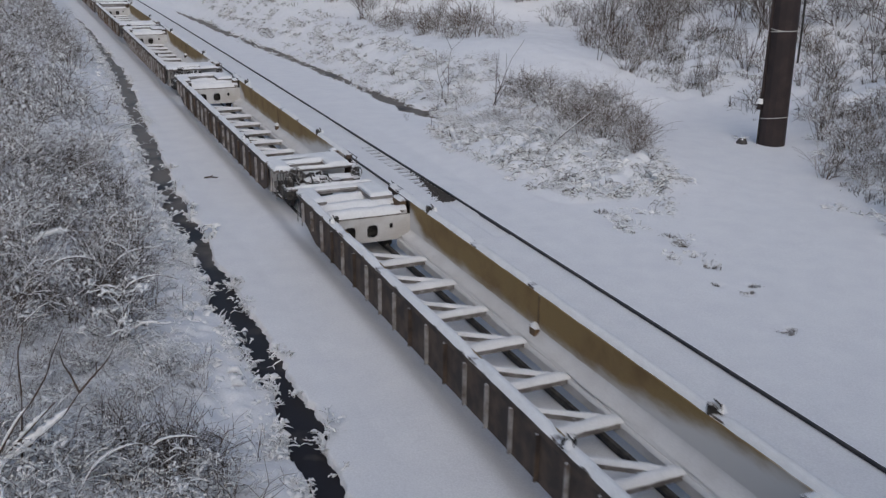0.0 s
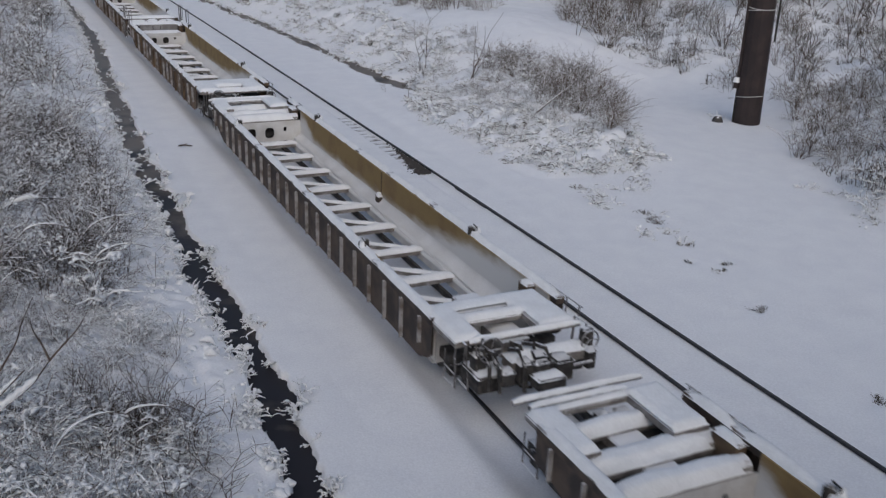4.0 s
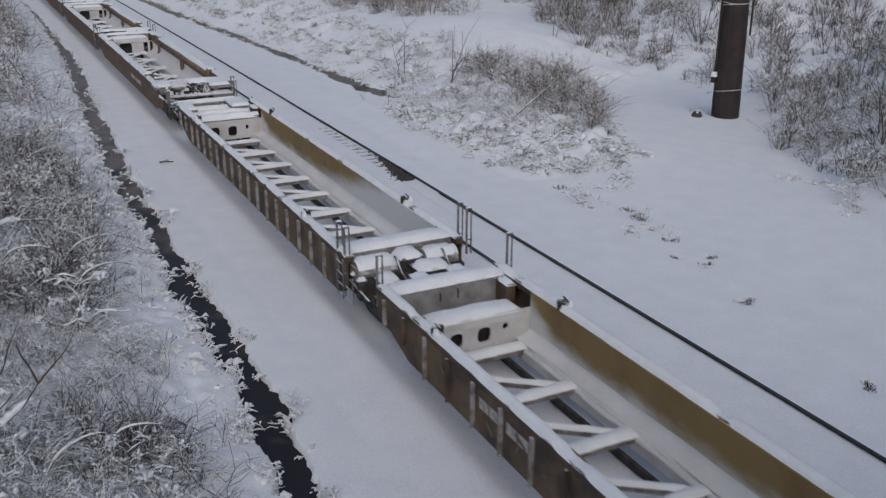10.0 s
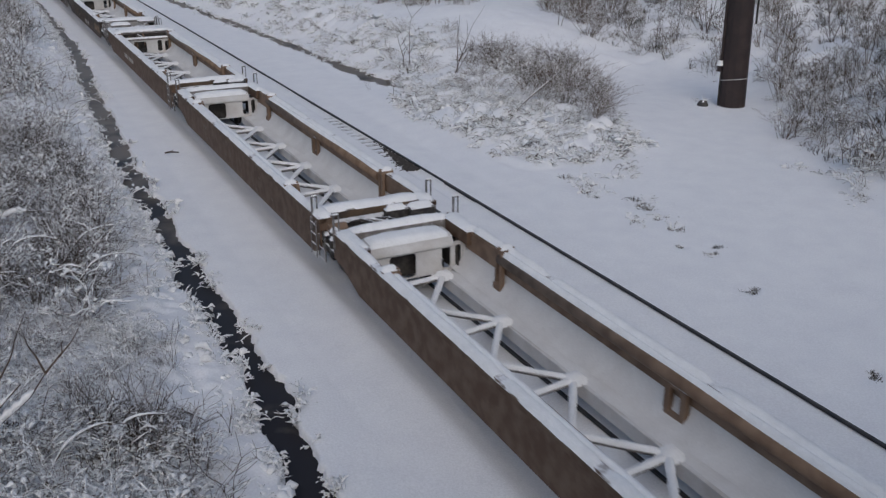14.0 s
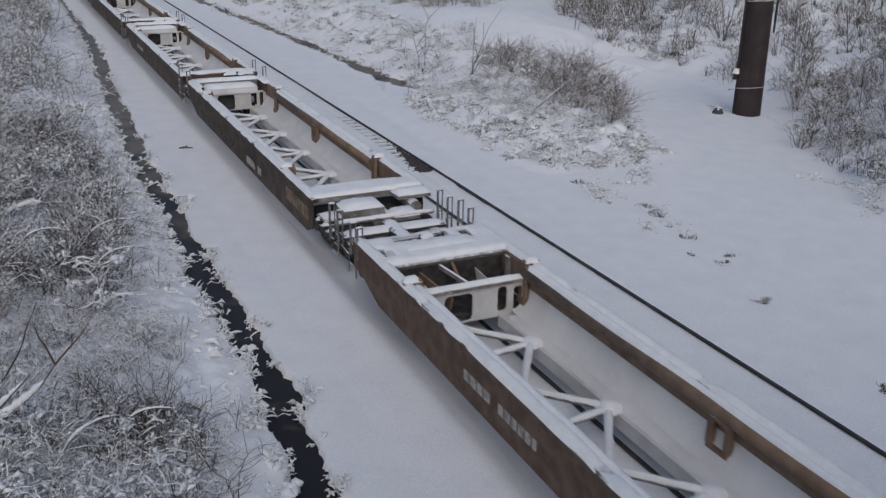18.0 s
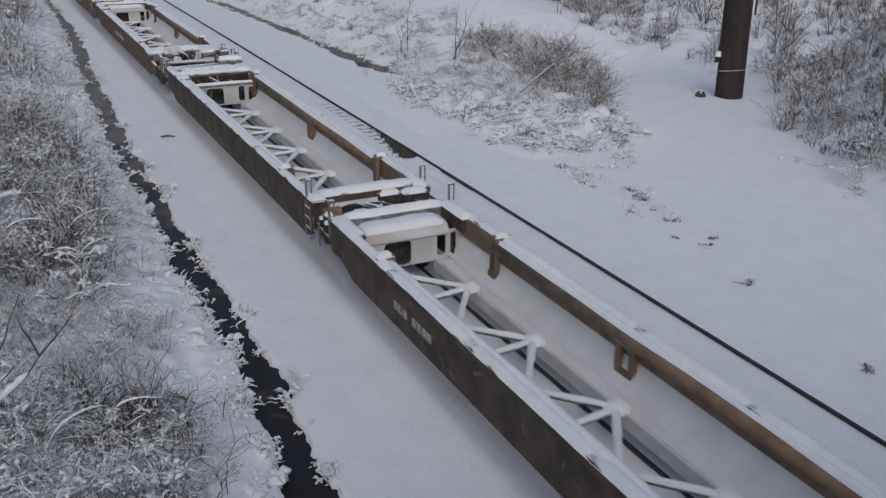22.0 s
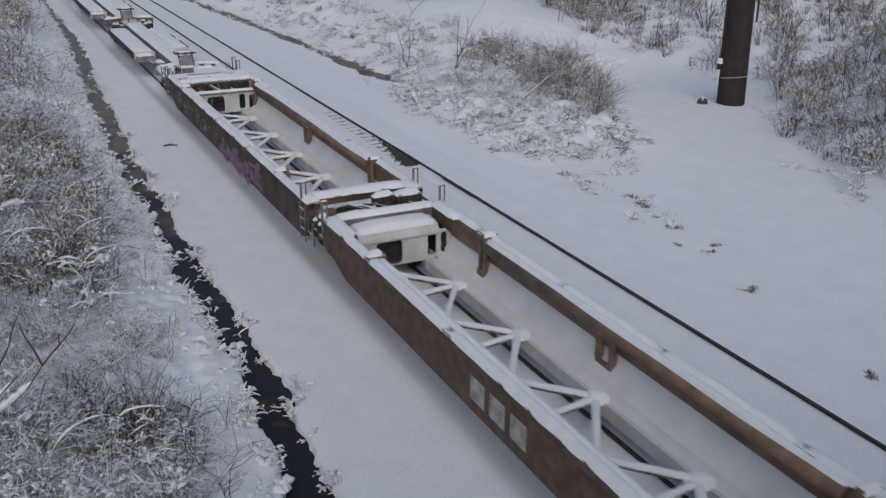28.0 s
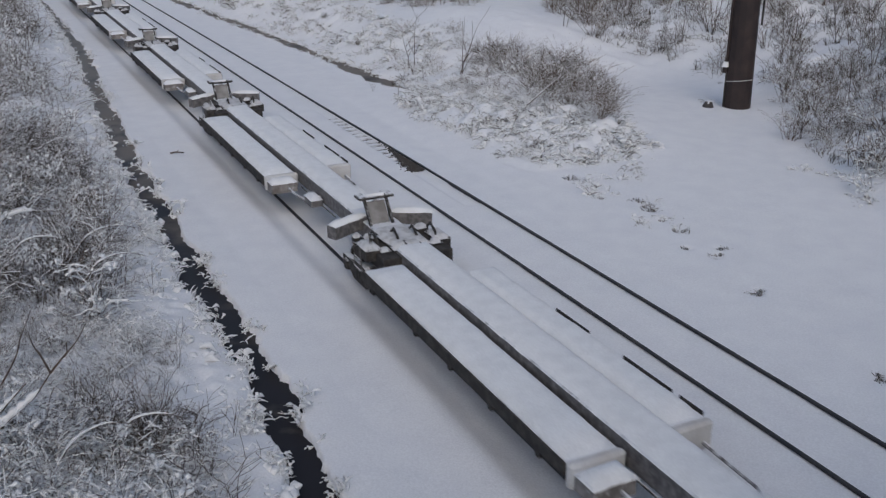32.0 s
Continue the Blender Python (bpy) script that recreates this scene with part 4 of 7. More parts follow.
# slim upright saplings on the slopes
for x, y in within(LEFT_OF_POLE, 30, prng, 0.8) + within(RIGHT_OF_POLE, 46, prng, 0.9) + within(UPPER, 24, prng, 1.2) + [(20.3, 40.2), (19.6, 44.0), (29.0, 44.6)]:
    sapling[prng.integers(3)].place("sapling", "slim upright bare sapling in the snow", "sapling", "saplings on the slope", spot_matrix(x, y, prng, 0.45, 1.0, 0.05))

# more snow-bent growth in the gaps
spots = []
for x, y in ((16.77, 24.7), (17.05, 24.4), (17.17, 23.9), (16.5, 23.07), (17.06, 23.16), (16.55, 22.77), (18.53, 24.06), (19.36, 24.68), (16.54, 20.94), (17.09, 21.37), (16.15, 20.33), (17.35, 21.31), (17.63, 21.81), (17.17, 20.49), (16.79, 19.88), (23.35, 18.94), (23.97, 19.09)):
    spots += [(x + 0.12 * prng.normal(), y + 0.12 * prng.normal()) for k in range(3)]
joined("dark_tufts", "dark bent grass tufts half under the snow", bare + crouch + mound[:2], spots, GRASS, 0.32, 0.62, 0.15, 0.0)
spots = patchy(within(WHITE_MOUND, 210, prng), 0.7, 0.0) + patchy(within(FAR_BANK, 240, prng), 1.0, -0.05) + within([(20.4, 27.6), (21.6, 26.6), (21.0, 25.6), (18.6, 24.0), (17.2, 24.6), (18.7, 26.2)], 26, prng)
joined("bowed_grass", "dark bowed grass showing between the snow hummocks", crouch, spots, GRASS, 0.6, 1.2, 0.2, 0.0)
joined("bank_brush", "small snowy brown bushes on the far bank", low * 2 + fan[3:], within([(18.9, 50.7), (21.4, 49.0), (23.6, 48.2), (23.1, 42.8), (19.6, 41.0), (17.4, 40.0), (18.4, 44.2)], 26, prng, 0.5), BARK_TAN, 0.35, 0.62)
joined("clearing_brush", "small bushes bowed under thick snow in the clearing", laden, within([(-0.6, 17.8), (0.9, 19.0), (2.3, 18.9), (2.5, 16.8), (2.2, 15.3), (0.7, 14.9), (-1.5, 15.0)], 40, prng, 0.25), BARK, 0.26, 0.46)
joined("clearing_twigs", "dark bare twigs standing out of the snow in the clearing", fuzz, within([(-0.6, 17.8), (0.9, 19.0), (2.3, 18.9), (2.5, 17.4), (1.9, 15.6), (0.7, 14.9), (-1.5, 15.0)], 44, prng, 0.2), BARK, 0.3, 0.6)



def bent_limb(name, label, runs, base_r, load_w):
    """A snow-bent sapling from a few smooth runs of points, with dark tips and heavy snow."""
    root = tagged(new(name), label, "sapling")
    origin = Vector(runs[0][0])
    root.location = origin
    for pts, r0, bare in runs_with(runs, base_r):
        rng = np.random.default_rng(len(pts) + int(100 * r0))
        n = 14
        P = [Vector(p) - origin for p in pts]
        curve = []
        for i in range(n + 1):
            t = i / n * (len(P) - 1)
            k = min(int(t), len(P) - 2)
            a, b, c, d = P[max(k - 1, 0)], P[k], P[k + 1], P[min(k + 2, len(P) - 1)]
            q = t - k
            curve.append(0.5 * ((2 * b) + (c - a) * q + (2 * a - 5 * b + 4 * c - d) * q * q + (3 * b - a - 3 * c + d) * q ** 3))
        bm = bmesh.new()
        tube(bm, curve, [r0 * (1 - 0.75 * i / n) for i in range(n + 1)], 6)
        part("limb", bm, BARK, root)
        cut = int(n * bare)
        if cut > 3:
            snow = ridge_arrays([(np.array([tuple(c) for c in curve[:cut]]), r0, r0 * 0.4, 0)], rng, (0.032 * load_w,), (1.0,))
            tagged(link_mesh("limb_snow", quad_mesh("limb_snow", *snow), SNOW_CAP, root), kind="stuff")
    return root


def runs_with(runs, r):
    for i, pts in enumerate(runs):
        yield pts, r * (1.0 if i == 0 else 0.6), (0.9 if i == 0 else 0.16)


bent_limb("bent_sapling", "forked bare sapling with dark tips, bent under snow", [
    [(-1.5, 13.3, 1.35), (-0.88, 13.22, 1.67), (-0.59, 13.2, 1.88), (-0.25, 13.2, 2.12), (-0.1, 13.2, 2.28), (0.06, 13.2, 2.49)],
    [(0.06, 13.2, 2.49), (-0.02, 13.2, 2.77), (-0.1, 13.2, 2.97), (-0.13, 13.2, 3.17)],
    [(0.06, 13.2, 2.49), (0.25, 13.2, 2.69), (0.47, 13.2, 2.91), (0.6, 13.2, 3.11)],
    [(0.26, 13.2, 2.7), (0.32, 13.2, 2.76), (0.34, 13.2, 2.94)]], 0.030, 2.2)
bent_limb("bent_sapling", "tall slim sapling leaning over the bank, snow on its foot", [
    [(-1.3, 13.3, 1.4), (-0.81, 13.2, 2.2), (-0.6, 13.2, 2.45)],
    [(-0.6, 13.2, 2.45), (-0.35, 13.2, 2.84), (-0.24, 13.2, 3.13), (-0.05, 13.2, 3.51)]], 0.026, 1.9)
bent_limb("bent_sapling", "short stem carrying a thick ridge of snow", [
    [(-1.0, 13.25, 1.7), (-0.66, 13.2, 2.05), (-0.45, 13.2, 2.25), (-0.28, 13.2, 2.4)]], 0.026, 2.0)
bent_limb("bent_sapling", "dark upright bare stem on the bank", [
    [(-0.85, 13.3, 1.35), (-0.7, 13.2, 2.6)], [(-0.7, 13.2, 2.6), (-0.67, 13.2, 3.22), (-0.59, 13.2, 3.47), (-0.52, 13.2, 3.8)]], 0.022, 0.5)
bent_limb("bent_sapling", "low arched stem buried under snow", [
    [(1.3, 14.6, 0.30), (1.53, 14.6, 0.46), (1.73, 14.6, 0.56), (2.07, 14.6, 0.56), (2.47, 14.6, 0.27)]], 0.028, 2.2)
bent_limb("bent_sapling", "thick leaning limb with snow along its upper side", [
    [(-1.5, 23.9, 1.0), (-0.81, 23.8, 1.34), (0.01, 23.8, 1.64), (0.5, 23.8, 1.62), (0.94, 23.8, 1.55)]], 0.032, 2.4)
bent_limb("bent_sapling", "pale fallen stem leaning through the brush", [
    [(19.0, 31.6, 0.9), (20.2, 32.0, 1.45), (21.6, 32.6, 1.95)]], 0.035, 0.6)
for k_, (bx, by, dx, dy, hh) in enumerate(((0.7, 13.6, 1.1, -0.3, 0.6), (-0.3, 12.6, 1.3, 0.5, 0.7), (0.9, 20.6, 1.5, 0.3, 0.7), (-0.6, 20.5, 1.5, -0.4, 1.0), (0.8, 22.0, 1.7, 0.3, 0.8))):
    z_ = float(height(bx, by))
    bent_limb("bent_sapling", "long bare stem arching under its snow", [
        [(bx, by, z_), (bx + dx * 0.35, by + dy * 0.4, z_ + hh * 0.85), (bx + dx * 0.75, by + dy * 0.8, z_ + hh), (bx + dx * 1.1, by + dy, z_ + hh * 0.72)]], 0.017, 1.0)


def pole():
    """A tall tapering steel pole with twelve flats, a band and a cable run."""
    root = tagged(new("utility_pole"), "dark brown weathering steel pole standing in the snow", "pole")
    bm = bmesh.new()
    rings = []
    for z, r in ((-0.6, 0.60), (0, 0.59), (8, 0.52), (22, 0.40)):
        rings.append([bm.verts.new((r * math.cos(k * math.tau / 12), r * math.sin(k * math.tau / 12), z)) for k in range(12)])
    for a, b in zip(rings, rings[1:]):
        for i in range(12):
            bm.faces.new((a[i], a[(i + 1) % 12], b[(i + 1) % 12], b[i]))
    bm.faces.new(rings[-1])
    part("shaft", bm, POLE_STEEL, root)
    for z, r, tilt in ((1.2, 0.585, 0.10), (4.9, 0.55, 0.06), (5.0, 0.55, -0.05)):
        bm = bmesh.new()
        tube(bm, [((r + 0.01) * math.cos(k * math.tau / 24), (r + 0.01) * math.sin(k * math.tau / 24), z + tilt * math.cos(k * math.tau / 24 + 2)) for k in range(25)], 0.018, 6)
        part("band", bm, TWINE, root, "thin pale wire band")
    bm = bmesh.new()
    tube(bm, [(0.3, -0.62, 3.6), (0.32, -0.62, 5.0), (0.3, -0.58, 10), (0.25, -0.5, 20)], 0.045, 6)
    part("conduit", bm, BLACK, root)
    bm = bmesh.new()
    beam(bm, (-0.42, 0.42, 1.95), (-0.28, 0.28, 21.5), 0.16, 0.05, (0.7, 0.7, 0))
    part("flange", bm, POLE_STEEL, root)
    bm = bmesh.new()
    tube(bm, [(-0.43, 0.43, -0.3), (-0.43, 0.43, 0.8), (-0.41, 0.41, 1.9)], 0.035, 6)
    part("ground_rod", bm, BLACK, root)
    bm = bmesh.new()
    box(bm, -0.57, -0.37, 0.36, 0.56, 1.55, 1.85, 0.03)
    box_ = part("bracket", bm, POLE_STEEL, root)
    bm = bmesh.new()
    snow_cap(bm, -0.61, -0.33, 0.32, 0.60, 1.84, 0.2, 3.0, 0.05)
    part("bracket_snow", bm, SNOW_CAP, box_)
    root.matrix_basis = pose(29.5, 31.1, float(height(29.5, 31.1)), 0, -1.6, 20)
    return root


pole()


def stump():
    """A low grey stump by the foot of the pole."""
    root = tagged(new("tree_stump"), "low grey stump beside the pole, capped with snow", "stump")
    z = float(height(28.3, 31.6))
    root.location = (28.3, 31.6, z)
    bm = bmesh.new()
    tube(bm, [(0, 0, -0.2), (0.02, 0, 0.06), (0.05, 0.02, 0.22)], [0.30, 0.24, 0.15], 9)
    part("trunk", bm, BALLAST, root)
    bm = bmesh.new()
    snow_cap(bm, -0.12, 0.2, -0.14, 0.16, 0.21, 0.07, 2.0, 0.06)
    part("stump_snow", bm, SNOW_CAP, root)


stump()


def stick():
    """A dark twig lying on the open snow."""
    root = tagged(new("fallen_twig"), "short dark twig lying on the open snow", "twig")
    z = float(height(5.62, 34.2)) + 0.05
    root.location = (5.62, 34.2, z)
    bm = bmesh.new()
    tube(bm, [(-0.22, 0.05, 0), (0, 0, 0.03), (0.25, -0.12, 0.01)], [0.03, 0.035, 0.02], 6)
    tube(bm, [(0, 0, 0.03), (0.1, 0.14, 0.05)], [0.02, 0.012], 5)
    part("stem", bm, BARK, root)


stick()


# ---- the train ----
TIMETABLE = [(0, -154.02), (1.5, -139.968), (3, -125.531), (5, -106.25), (8, -77.154), (11, -47.435), (14, -18.193), (17, 10.673), (20, 38.352), (23, 66.422), (27, 104.991), (32, 153.576)
]
TRAIN = []


def bogie(root, y):
    """A two-axle truck: side frames, bolster, wheels and axles."""
    bm = bmesh.new()
    box(bm, -1.0, 1.0, y - 0.2, y + 0.2, 0.42, 0.68, 0.03)
    root = part("truck_bolster", bm, BLACK, root)
    root.location = (RAIL_SIDE, 0, RAIL_DROP)
    for sx in (-1, 1):
        bm = bmesh.new()
        x = sx * 1.02
        plate(bm, [(y - 1.15, 0.38), (y - 1.15, 0.62), (y - 0.55, 0.66), (y - 0.35, 0.72), (y + 0.35, 0.72), (y + 0.55, 0.66), (y + 1.15, 0.62), (y + 1.15, 0.38), (y + 0.7, 0.36), (y + 0.4, 0.2), (y - 0.4, 0.2), (y - 0.7, 0.36)], x - 0.07, x + 0.07)
        for a in (-0.87, 0.87):
            box(bm, x - 0.12, x + 0.12, y + a - 0.13, y + a + 0.13, 0.30, 0.56, 0.03)
        for a in (-0.16, 0.0, 0.16):
            tube(bm, [(x + sx * 0.03, y + a, 0.28), (x + sx * 0.03, y + a, 0.55)], 0.06, 8)
        part("side_frame", bm, BLACK, root)
        bm = bmesh.new()
        snow_cap(bm, x - 0.07, x + 0.07, y - 1.1, y + 1.1, 0.66, 0.04, y + sx, 0.2)
        part("frame_snow", bm, SNOW_DIRTY, root)
    for a in (-0.87, 0.87):
        bm = bmesh.new()
        tube(bm, [(-0.95, y + a, 0.43), (0.95, y + a, 0.43)], 0.075, 8)
        part("axle", bm, BLACK, root)
        for sx in (-1, 1):
            bm = bmesh.new()
            rings = []
            for x, r in ((0.70, 0.40), (0.70, 0.455), (0.735, 0.455), (0.745, 0.43), (0.84, 0.425), (0.84, 0.36), (0.80, 0.33), (0.80, 0.12)):
                rings.append([bm.verts.new((sx * x, y + a + r * math.cos(k * math.tau / 20), 0.43 + r * math.sin(k * math.tau / 20))) for k in range(20)])
            for p, q in zip(rings, rings[1:]):
                for i in range(20):
                    bm.faces.new((p[i], p[(i + 1) % 20], q[(i + 1) % 20], q[i]))
            bm.faces.new(rings[0])
            bm.faces.new(rings[-1])
            part("wheel", bm, BLACK, root)


def coupler(root, y, s, low=0.0):
    """Draft arm, knuckle and hose at an end; s points outwards."""
    bm = bmesh.new()
    box(bm, -0.14, 0.14, min(y, y + s * 0.75), max(y, y + s * 0.75), 0.74 - low, 0.98 - low, 0.03)
    box(bm, -0.2, 0.2, min(y + s * 0.75, y + s * 1.02), max(y + s * 0.75, y + s * 1.02), 0.70 - low, 1.0 - low, 0.06)
    part("coupler", bm, BLACK, root)
    bm = bmesh.new()
    snow_cap(bm, -0.17, 0.17, min(y + s * 0.1, y + s * 1.0), max(y + s * 0.1, y + s * 1.0), 0.99 - low, 0.03, y, 0.12)
    part("coupler_snow", bm, SNOW_CAP, root)
    bm = bmesh.new()
    tube(bm, [(0.35 * s, y + s * 0.15, 0.85), (0.38 * s, y + s * 0.45, 0.62), (0.33 * s, y + s * 0.75, 0.42), (0.25 * s, y + s * 1.0, 0.52)], 0.035, 6)
    part("brake_hose", bm, BLACK, root)


def posts(root, y, x, tall=0.95, gap=0.34, base=1.0):
    """A slim corner guide of two uprights and a cross tie."""
    bm = bmesh.new()
    top = base + tall * 0.72
    for d, w in ((-0.055, 0.05), (0.075, 0.028)):
        beam(bm, (x + d, y, base - 0.35), (x + d, y, top), w, 0.03)
    for z in (top - 0.02, base + 0.02):
        beam(bm, (x - 0.07, y, z), (x + 0.085, y, z), 0.03, 0.035)
    part("guide_post", bm, GREY_STEEL, root)
    bm = bmesh.new()
    snow_cap(bm, x - 0.08, x + 0.09, y - 0.025, y + 0.025, top, 0.03, x + y, 0.02, 0.005)
    part("post_snow", bm, SNOW_CAP, root)


def ladder(root, y, x):
    bm = bmesh.new()
    for d in (-0.2, 0.2):
        tube(bm, [(x, y + d, 0.32), (x, y + d, 1.28)], 0.018, 6)
    for k in range(4):
        tube(bm, [(x, y - 0.2, 0.36 + k * 0.27), (x, y + 0.2, 0.36 + k * 0.27)], 0.016, 6)
    part("ladder", bm, GREY_STEEL, root)


def step_loop(root, y, x):
    bm = bmesh.new()
    tube(bm, [(x, y - 0.22, 0.95), (x, y - 0.24, 0.35), (x, y + 0.24, 0.35), (x, y + 0.22, 0.95)], 0.018, 6)
    tube(bm, [(x, y - 0.23, 0.62), (x, y + 0.23, 0.62)], 0.014, 6)
    part("step", bm, GREY_STEEL, root)


def handbrake(root, x, y, z, r=0.28):
    bm = bmesh.new()
    tube(bm, [(x + r * math.cos(k * math.tau / 18), y, z + r * math.sin(k * math.tau / 18)) for k in range(19)], 0.018, 6)
    for k in range(5):
        a = k * math.tau / 5
        tube(bm, [(x, y, z), (x + r * math.cos(a), y, z + r * math.sin(a))], 0.013, 5)
    part("brake_wheel", bm, GREY_STEEL, root, "round hand brake wheel with snow")
    bm = bmesh.new()
    box(bm, x - 0.14, x + 0.14, y + 0.05, y + 0.22, z - 0.3, z + 0.2, 0.03)
    part("brake_housing", bm, BLACK, root)



def cross_beam(root, y, w, z0, z1, half, mat, seed, name="cross_beam", snow_h=0.1):
    bm = bmesh.new()
    box(bm, -half, half, y - w / 2, y + w / 2, z0, z1, 0.04)
    block = part(name, bm, mat, root)
    bm = bmesh.new()
    snow_cap(bm, -half, half, y - w / 2 - 0.01, y + w / 2 + 0.01, z1, snow_h, seed, 0.08)
    part("beam_snow", bm, SNOW_CAP, block)


def deck_plate(root, y0, y1, z, half, cuts, seed, mat, right=None):
    """A flat end deck with its snow, made of strips round the openings. cuts: (x0, x1, y0, y1)."""
    right = half if right is None else right
    xs = sorted({-half, right, *[c[0] for c in cuts], *[c[1] for c in cuts]})
    ys = sorted({y0, y1, *[c[2] for c in cuts], *[c[3] for c in cuts]})
    bm = bmesh.new()
    solid = {(a, b) for a in range(len(xs) - 1) for b in range(len(ys) - 1)
             if not any(c[0] <= (xs[a] + xs[a + 1]) / 2 <= c[1] and c[2] <= (ys[b] + ys[b + 1]) / 2 <= c[3] for c in cuts)}
    node = {}

    def corner(a, b, k):
        if (a, b, k) not in node:
            node[a, b, k] = bm.verts.new((xs[a], ys[b], z - 0.12 * k))
        return node[a, b, k]

    for a, b in solid:
        ring = [(a, b), (a + 1, b), (a + 1, b + 1), (a, b + 1)]
        bm.faces.new([corner(*p, 0) for p in ring])
        bm.faces.new([corner(*p, 1) for p in reversed(ring)])
        for (p, q), nb in zip(zip(ring, ring[1:] + ring[:1]), ((a, b - 1), (a + 1, b), (a, b + 1), (a - 1, b))):
            if nb not in solid:
                bm.faces.new((corner(*p, 0), corner(*p, 1), corner(*q, 1), corner(*q, 0)))
    deck = part("end_deck", bm, mat, root)
    # one even sheet of snow with soft edges round every opening
    nx, ny = int((half + right) / 0.075), max(4, int((y1 - y0) / 0.075))
    sn = bmesh.new()
    grid = {}
    for j in range(ny + 1):
        for i in range(nx + 1):
            x, y = -half - 0.01 + (half + right + 0.02) * i / nx, y0 - 0.01 + (y1 - y0 + 0.02) * j / ny
            d = min(x + half + 0.01, right + 0.01 - x, y - y0 + 0.01, y1 + 0.01 - y)
            for a, b, c, e in cuts:
                out = max(a - x, x - b, c - y, y - e)
                d = min(d, out)
            if d < -0.03:
                continue
            k = noise.noise((x * 1.4 + seed * 5, y * 1.3, seed)) * 0.30 + noise.noise((x * 6 + seed, y * 6, seed)) * 0.10
            grid[i, j] = sn.verts.new((x, y, z + (-0.03 if d <= 0.0 else 0.10 * (1 + k) * min(1, d / 0.09) ** 0.5)))
    for j in range(ny):
        for i in range(nx):
            q = [(i, j), (i + 1, j), (i + 1, j + 1), (i, j + 1)]
            if all(p in grid for p in q):
                sn.faces.new([grid[p] for p in q]).smooth = True
    part("deck_snow", sn, SNOW_CAP, deck)


def bulkhead(root, y, t, z0, z1, half, holes, mat, s):
    """A cross wall with real openings. holes: (x0, x1, z0, z1)."""
    xs = sorted({-half, half, *[h[0] for h in holes], *[h[1] for h in holes]})
    zs = sorted({z0, z1, *[h[2] for h in holes], *[h[3] for h in holes]})
    bm = bmesh.new()
    for i in range(len(zs) - 1):
        run = None
        for j in range(len(xs)):
            solid = j < len(xs) - 1 and not any(h[0] <= (xs[j] + xs[j + 1]) / 2 <= h[1] and h[2] <= (zs[i] + zs[i + 1]) / 2 <= h[3] for h in holes)
            if solid and run is None:
                run = xs[j]
            if not solid and run is not None:
                box(bm, run, xs[j], y - t / 2, y + t / 2, zs[i], zs[i + 1] - 0.0005 * i, 0.0)
                run = None
    for x0, x1, za, zb in holes:
        r = min(0.32 * min(x1 - x0, zb - za), 0.11)
        for cx, sx in ((x0, 1), (x1, -1)):
            for cz, sz in ((za, 1), (zb, -1)):
                for a, b in ((r, r * 0.42), (r * 0.42, r)):
                    tri = [[bm.verts.new((px, py, pz)) for px, pz in ((cx, cz), (cx + sx * a, cz), (cx, cz + sz * b))] for py in (y - t / 2 + 0.001, y + t / 2 - 0.001)]
                    bm.faces.new(tri[0])
                    bm.faces.new(tri[1])
                    bm.faces.new((tri[0][1], tri[0][2], tri[1][2], tri[1][1]))
    part("bulkhead", bm, mat, root)


HALF, TOP = 1.63, 1.36      # half width and sill height of the well cars


def mirror(s, a, b):
    """An x or y span on the side s."""
    return (min(s * a, s * b), max(s * a, s * b))


def ridge_snow(root, a, b, w, h, seed, name="brace_snow", mat=None, wave=3.0):
    """Snow along a slanting bar."""
    bm = bmesh.new()
    a, b = Vector(a), Vector(b)
    d = (b - a).normalized()
    s = Vector((d.y, -d.x, 0)).normalized()
    n = max(5, int((b - a).length / 0.22))
    rings = []
    for i in range(n + 1):
        p = a.lerp(b, i / n)
        k = 1 + 0.3 * noise.noise((p.x * wave + seed, p.y * wave, seed))
        e = 0.35 if i in (0, n) else 1
        rings.append([bm.verts.new(p - s * w * k), bm.verts.new(p - s * w * 0.6 * k + Vector((0, 0, h * 0.8 * k * e))), bm.verts.new(p + Vector((0, 0, h * k * e))), bm.verts.new(p + s * w * 0.6 * k + Vector((0, 0, h * 0.8 * k * e))), bm.verts.new(p + s * w * k)])
    for r1, r2 in zip(rings, rings[1:]):
        for i in range(4):
            bm.faces.new((r1[i], r1[i + 1], r2[i + 1], r2[i])).smooth = True
    return part(name, bm, mat or SNOW_CAP, root)


# an added near-black block, standing in for the shade in a recess
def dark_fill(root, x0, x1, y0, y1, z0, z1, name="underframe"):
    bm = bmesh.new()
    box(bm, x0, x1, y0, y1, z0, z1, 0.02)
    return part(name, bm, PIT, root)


def snowy_block(root, name, x0, x1, y0, y1, z0, z1, mat, seed, h=0.09, grow_by=0.01, cover=None):
    bm = bmesh.new()
    box(bm, x0, x1, y0, y1, z0, z1, 0.025)
    block = part(name, bm, mat, root)
    bm = bmesh.new()
    snow_cap(bm, x0 - grow_by, x1 + grow_by, y0 - grow_by, y1 + grow_by, z1, h, seed, 0.12)
    part("block_snow", bm, cover or SNOW_CAP, block)


def bar(root, name, pts, r, mat):
    bm = bmesh.new()
    tube(bm, pts, r, 6)
    return part(name, bm, mat, root)



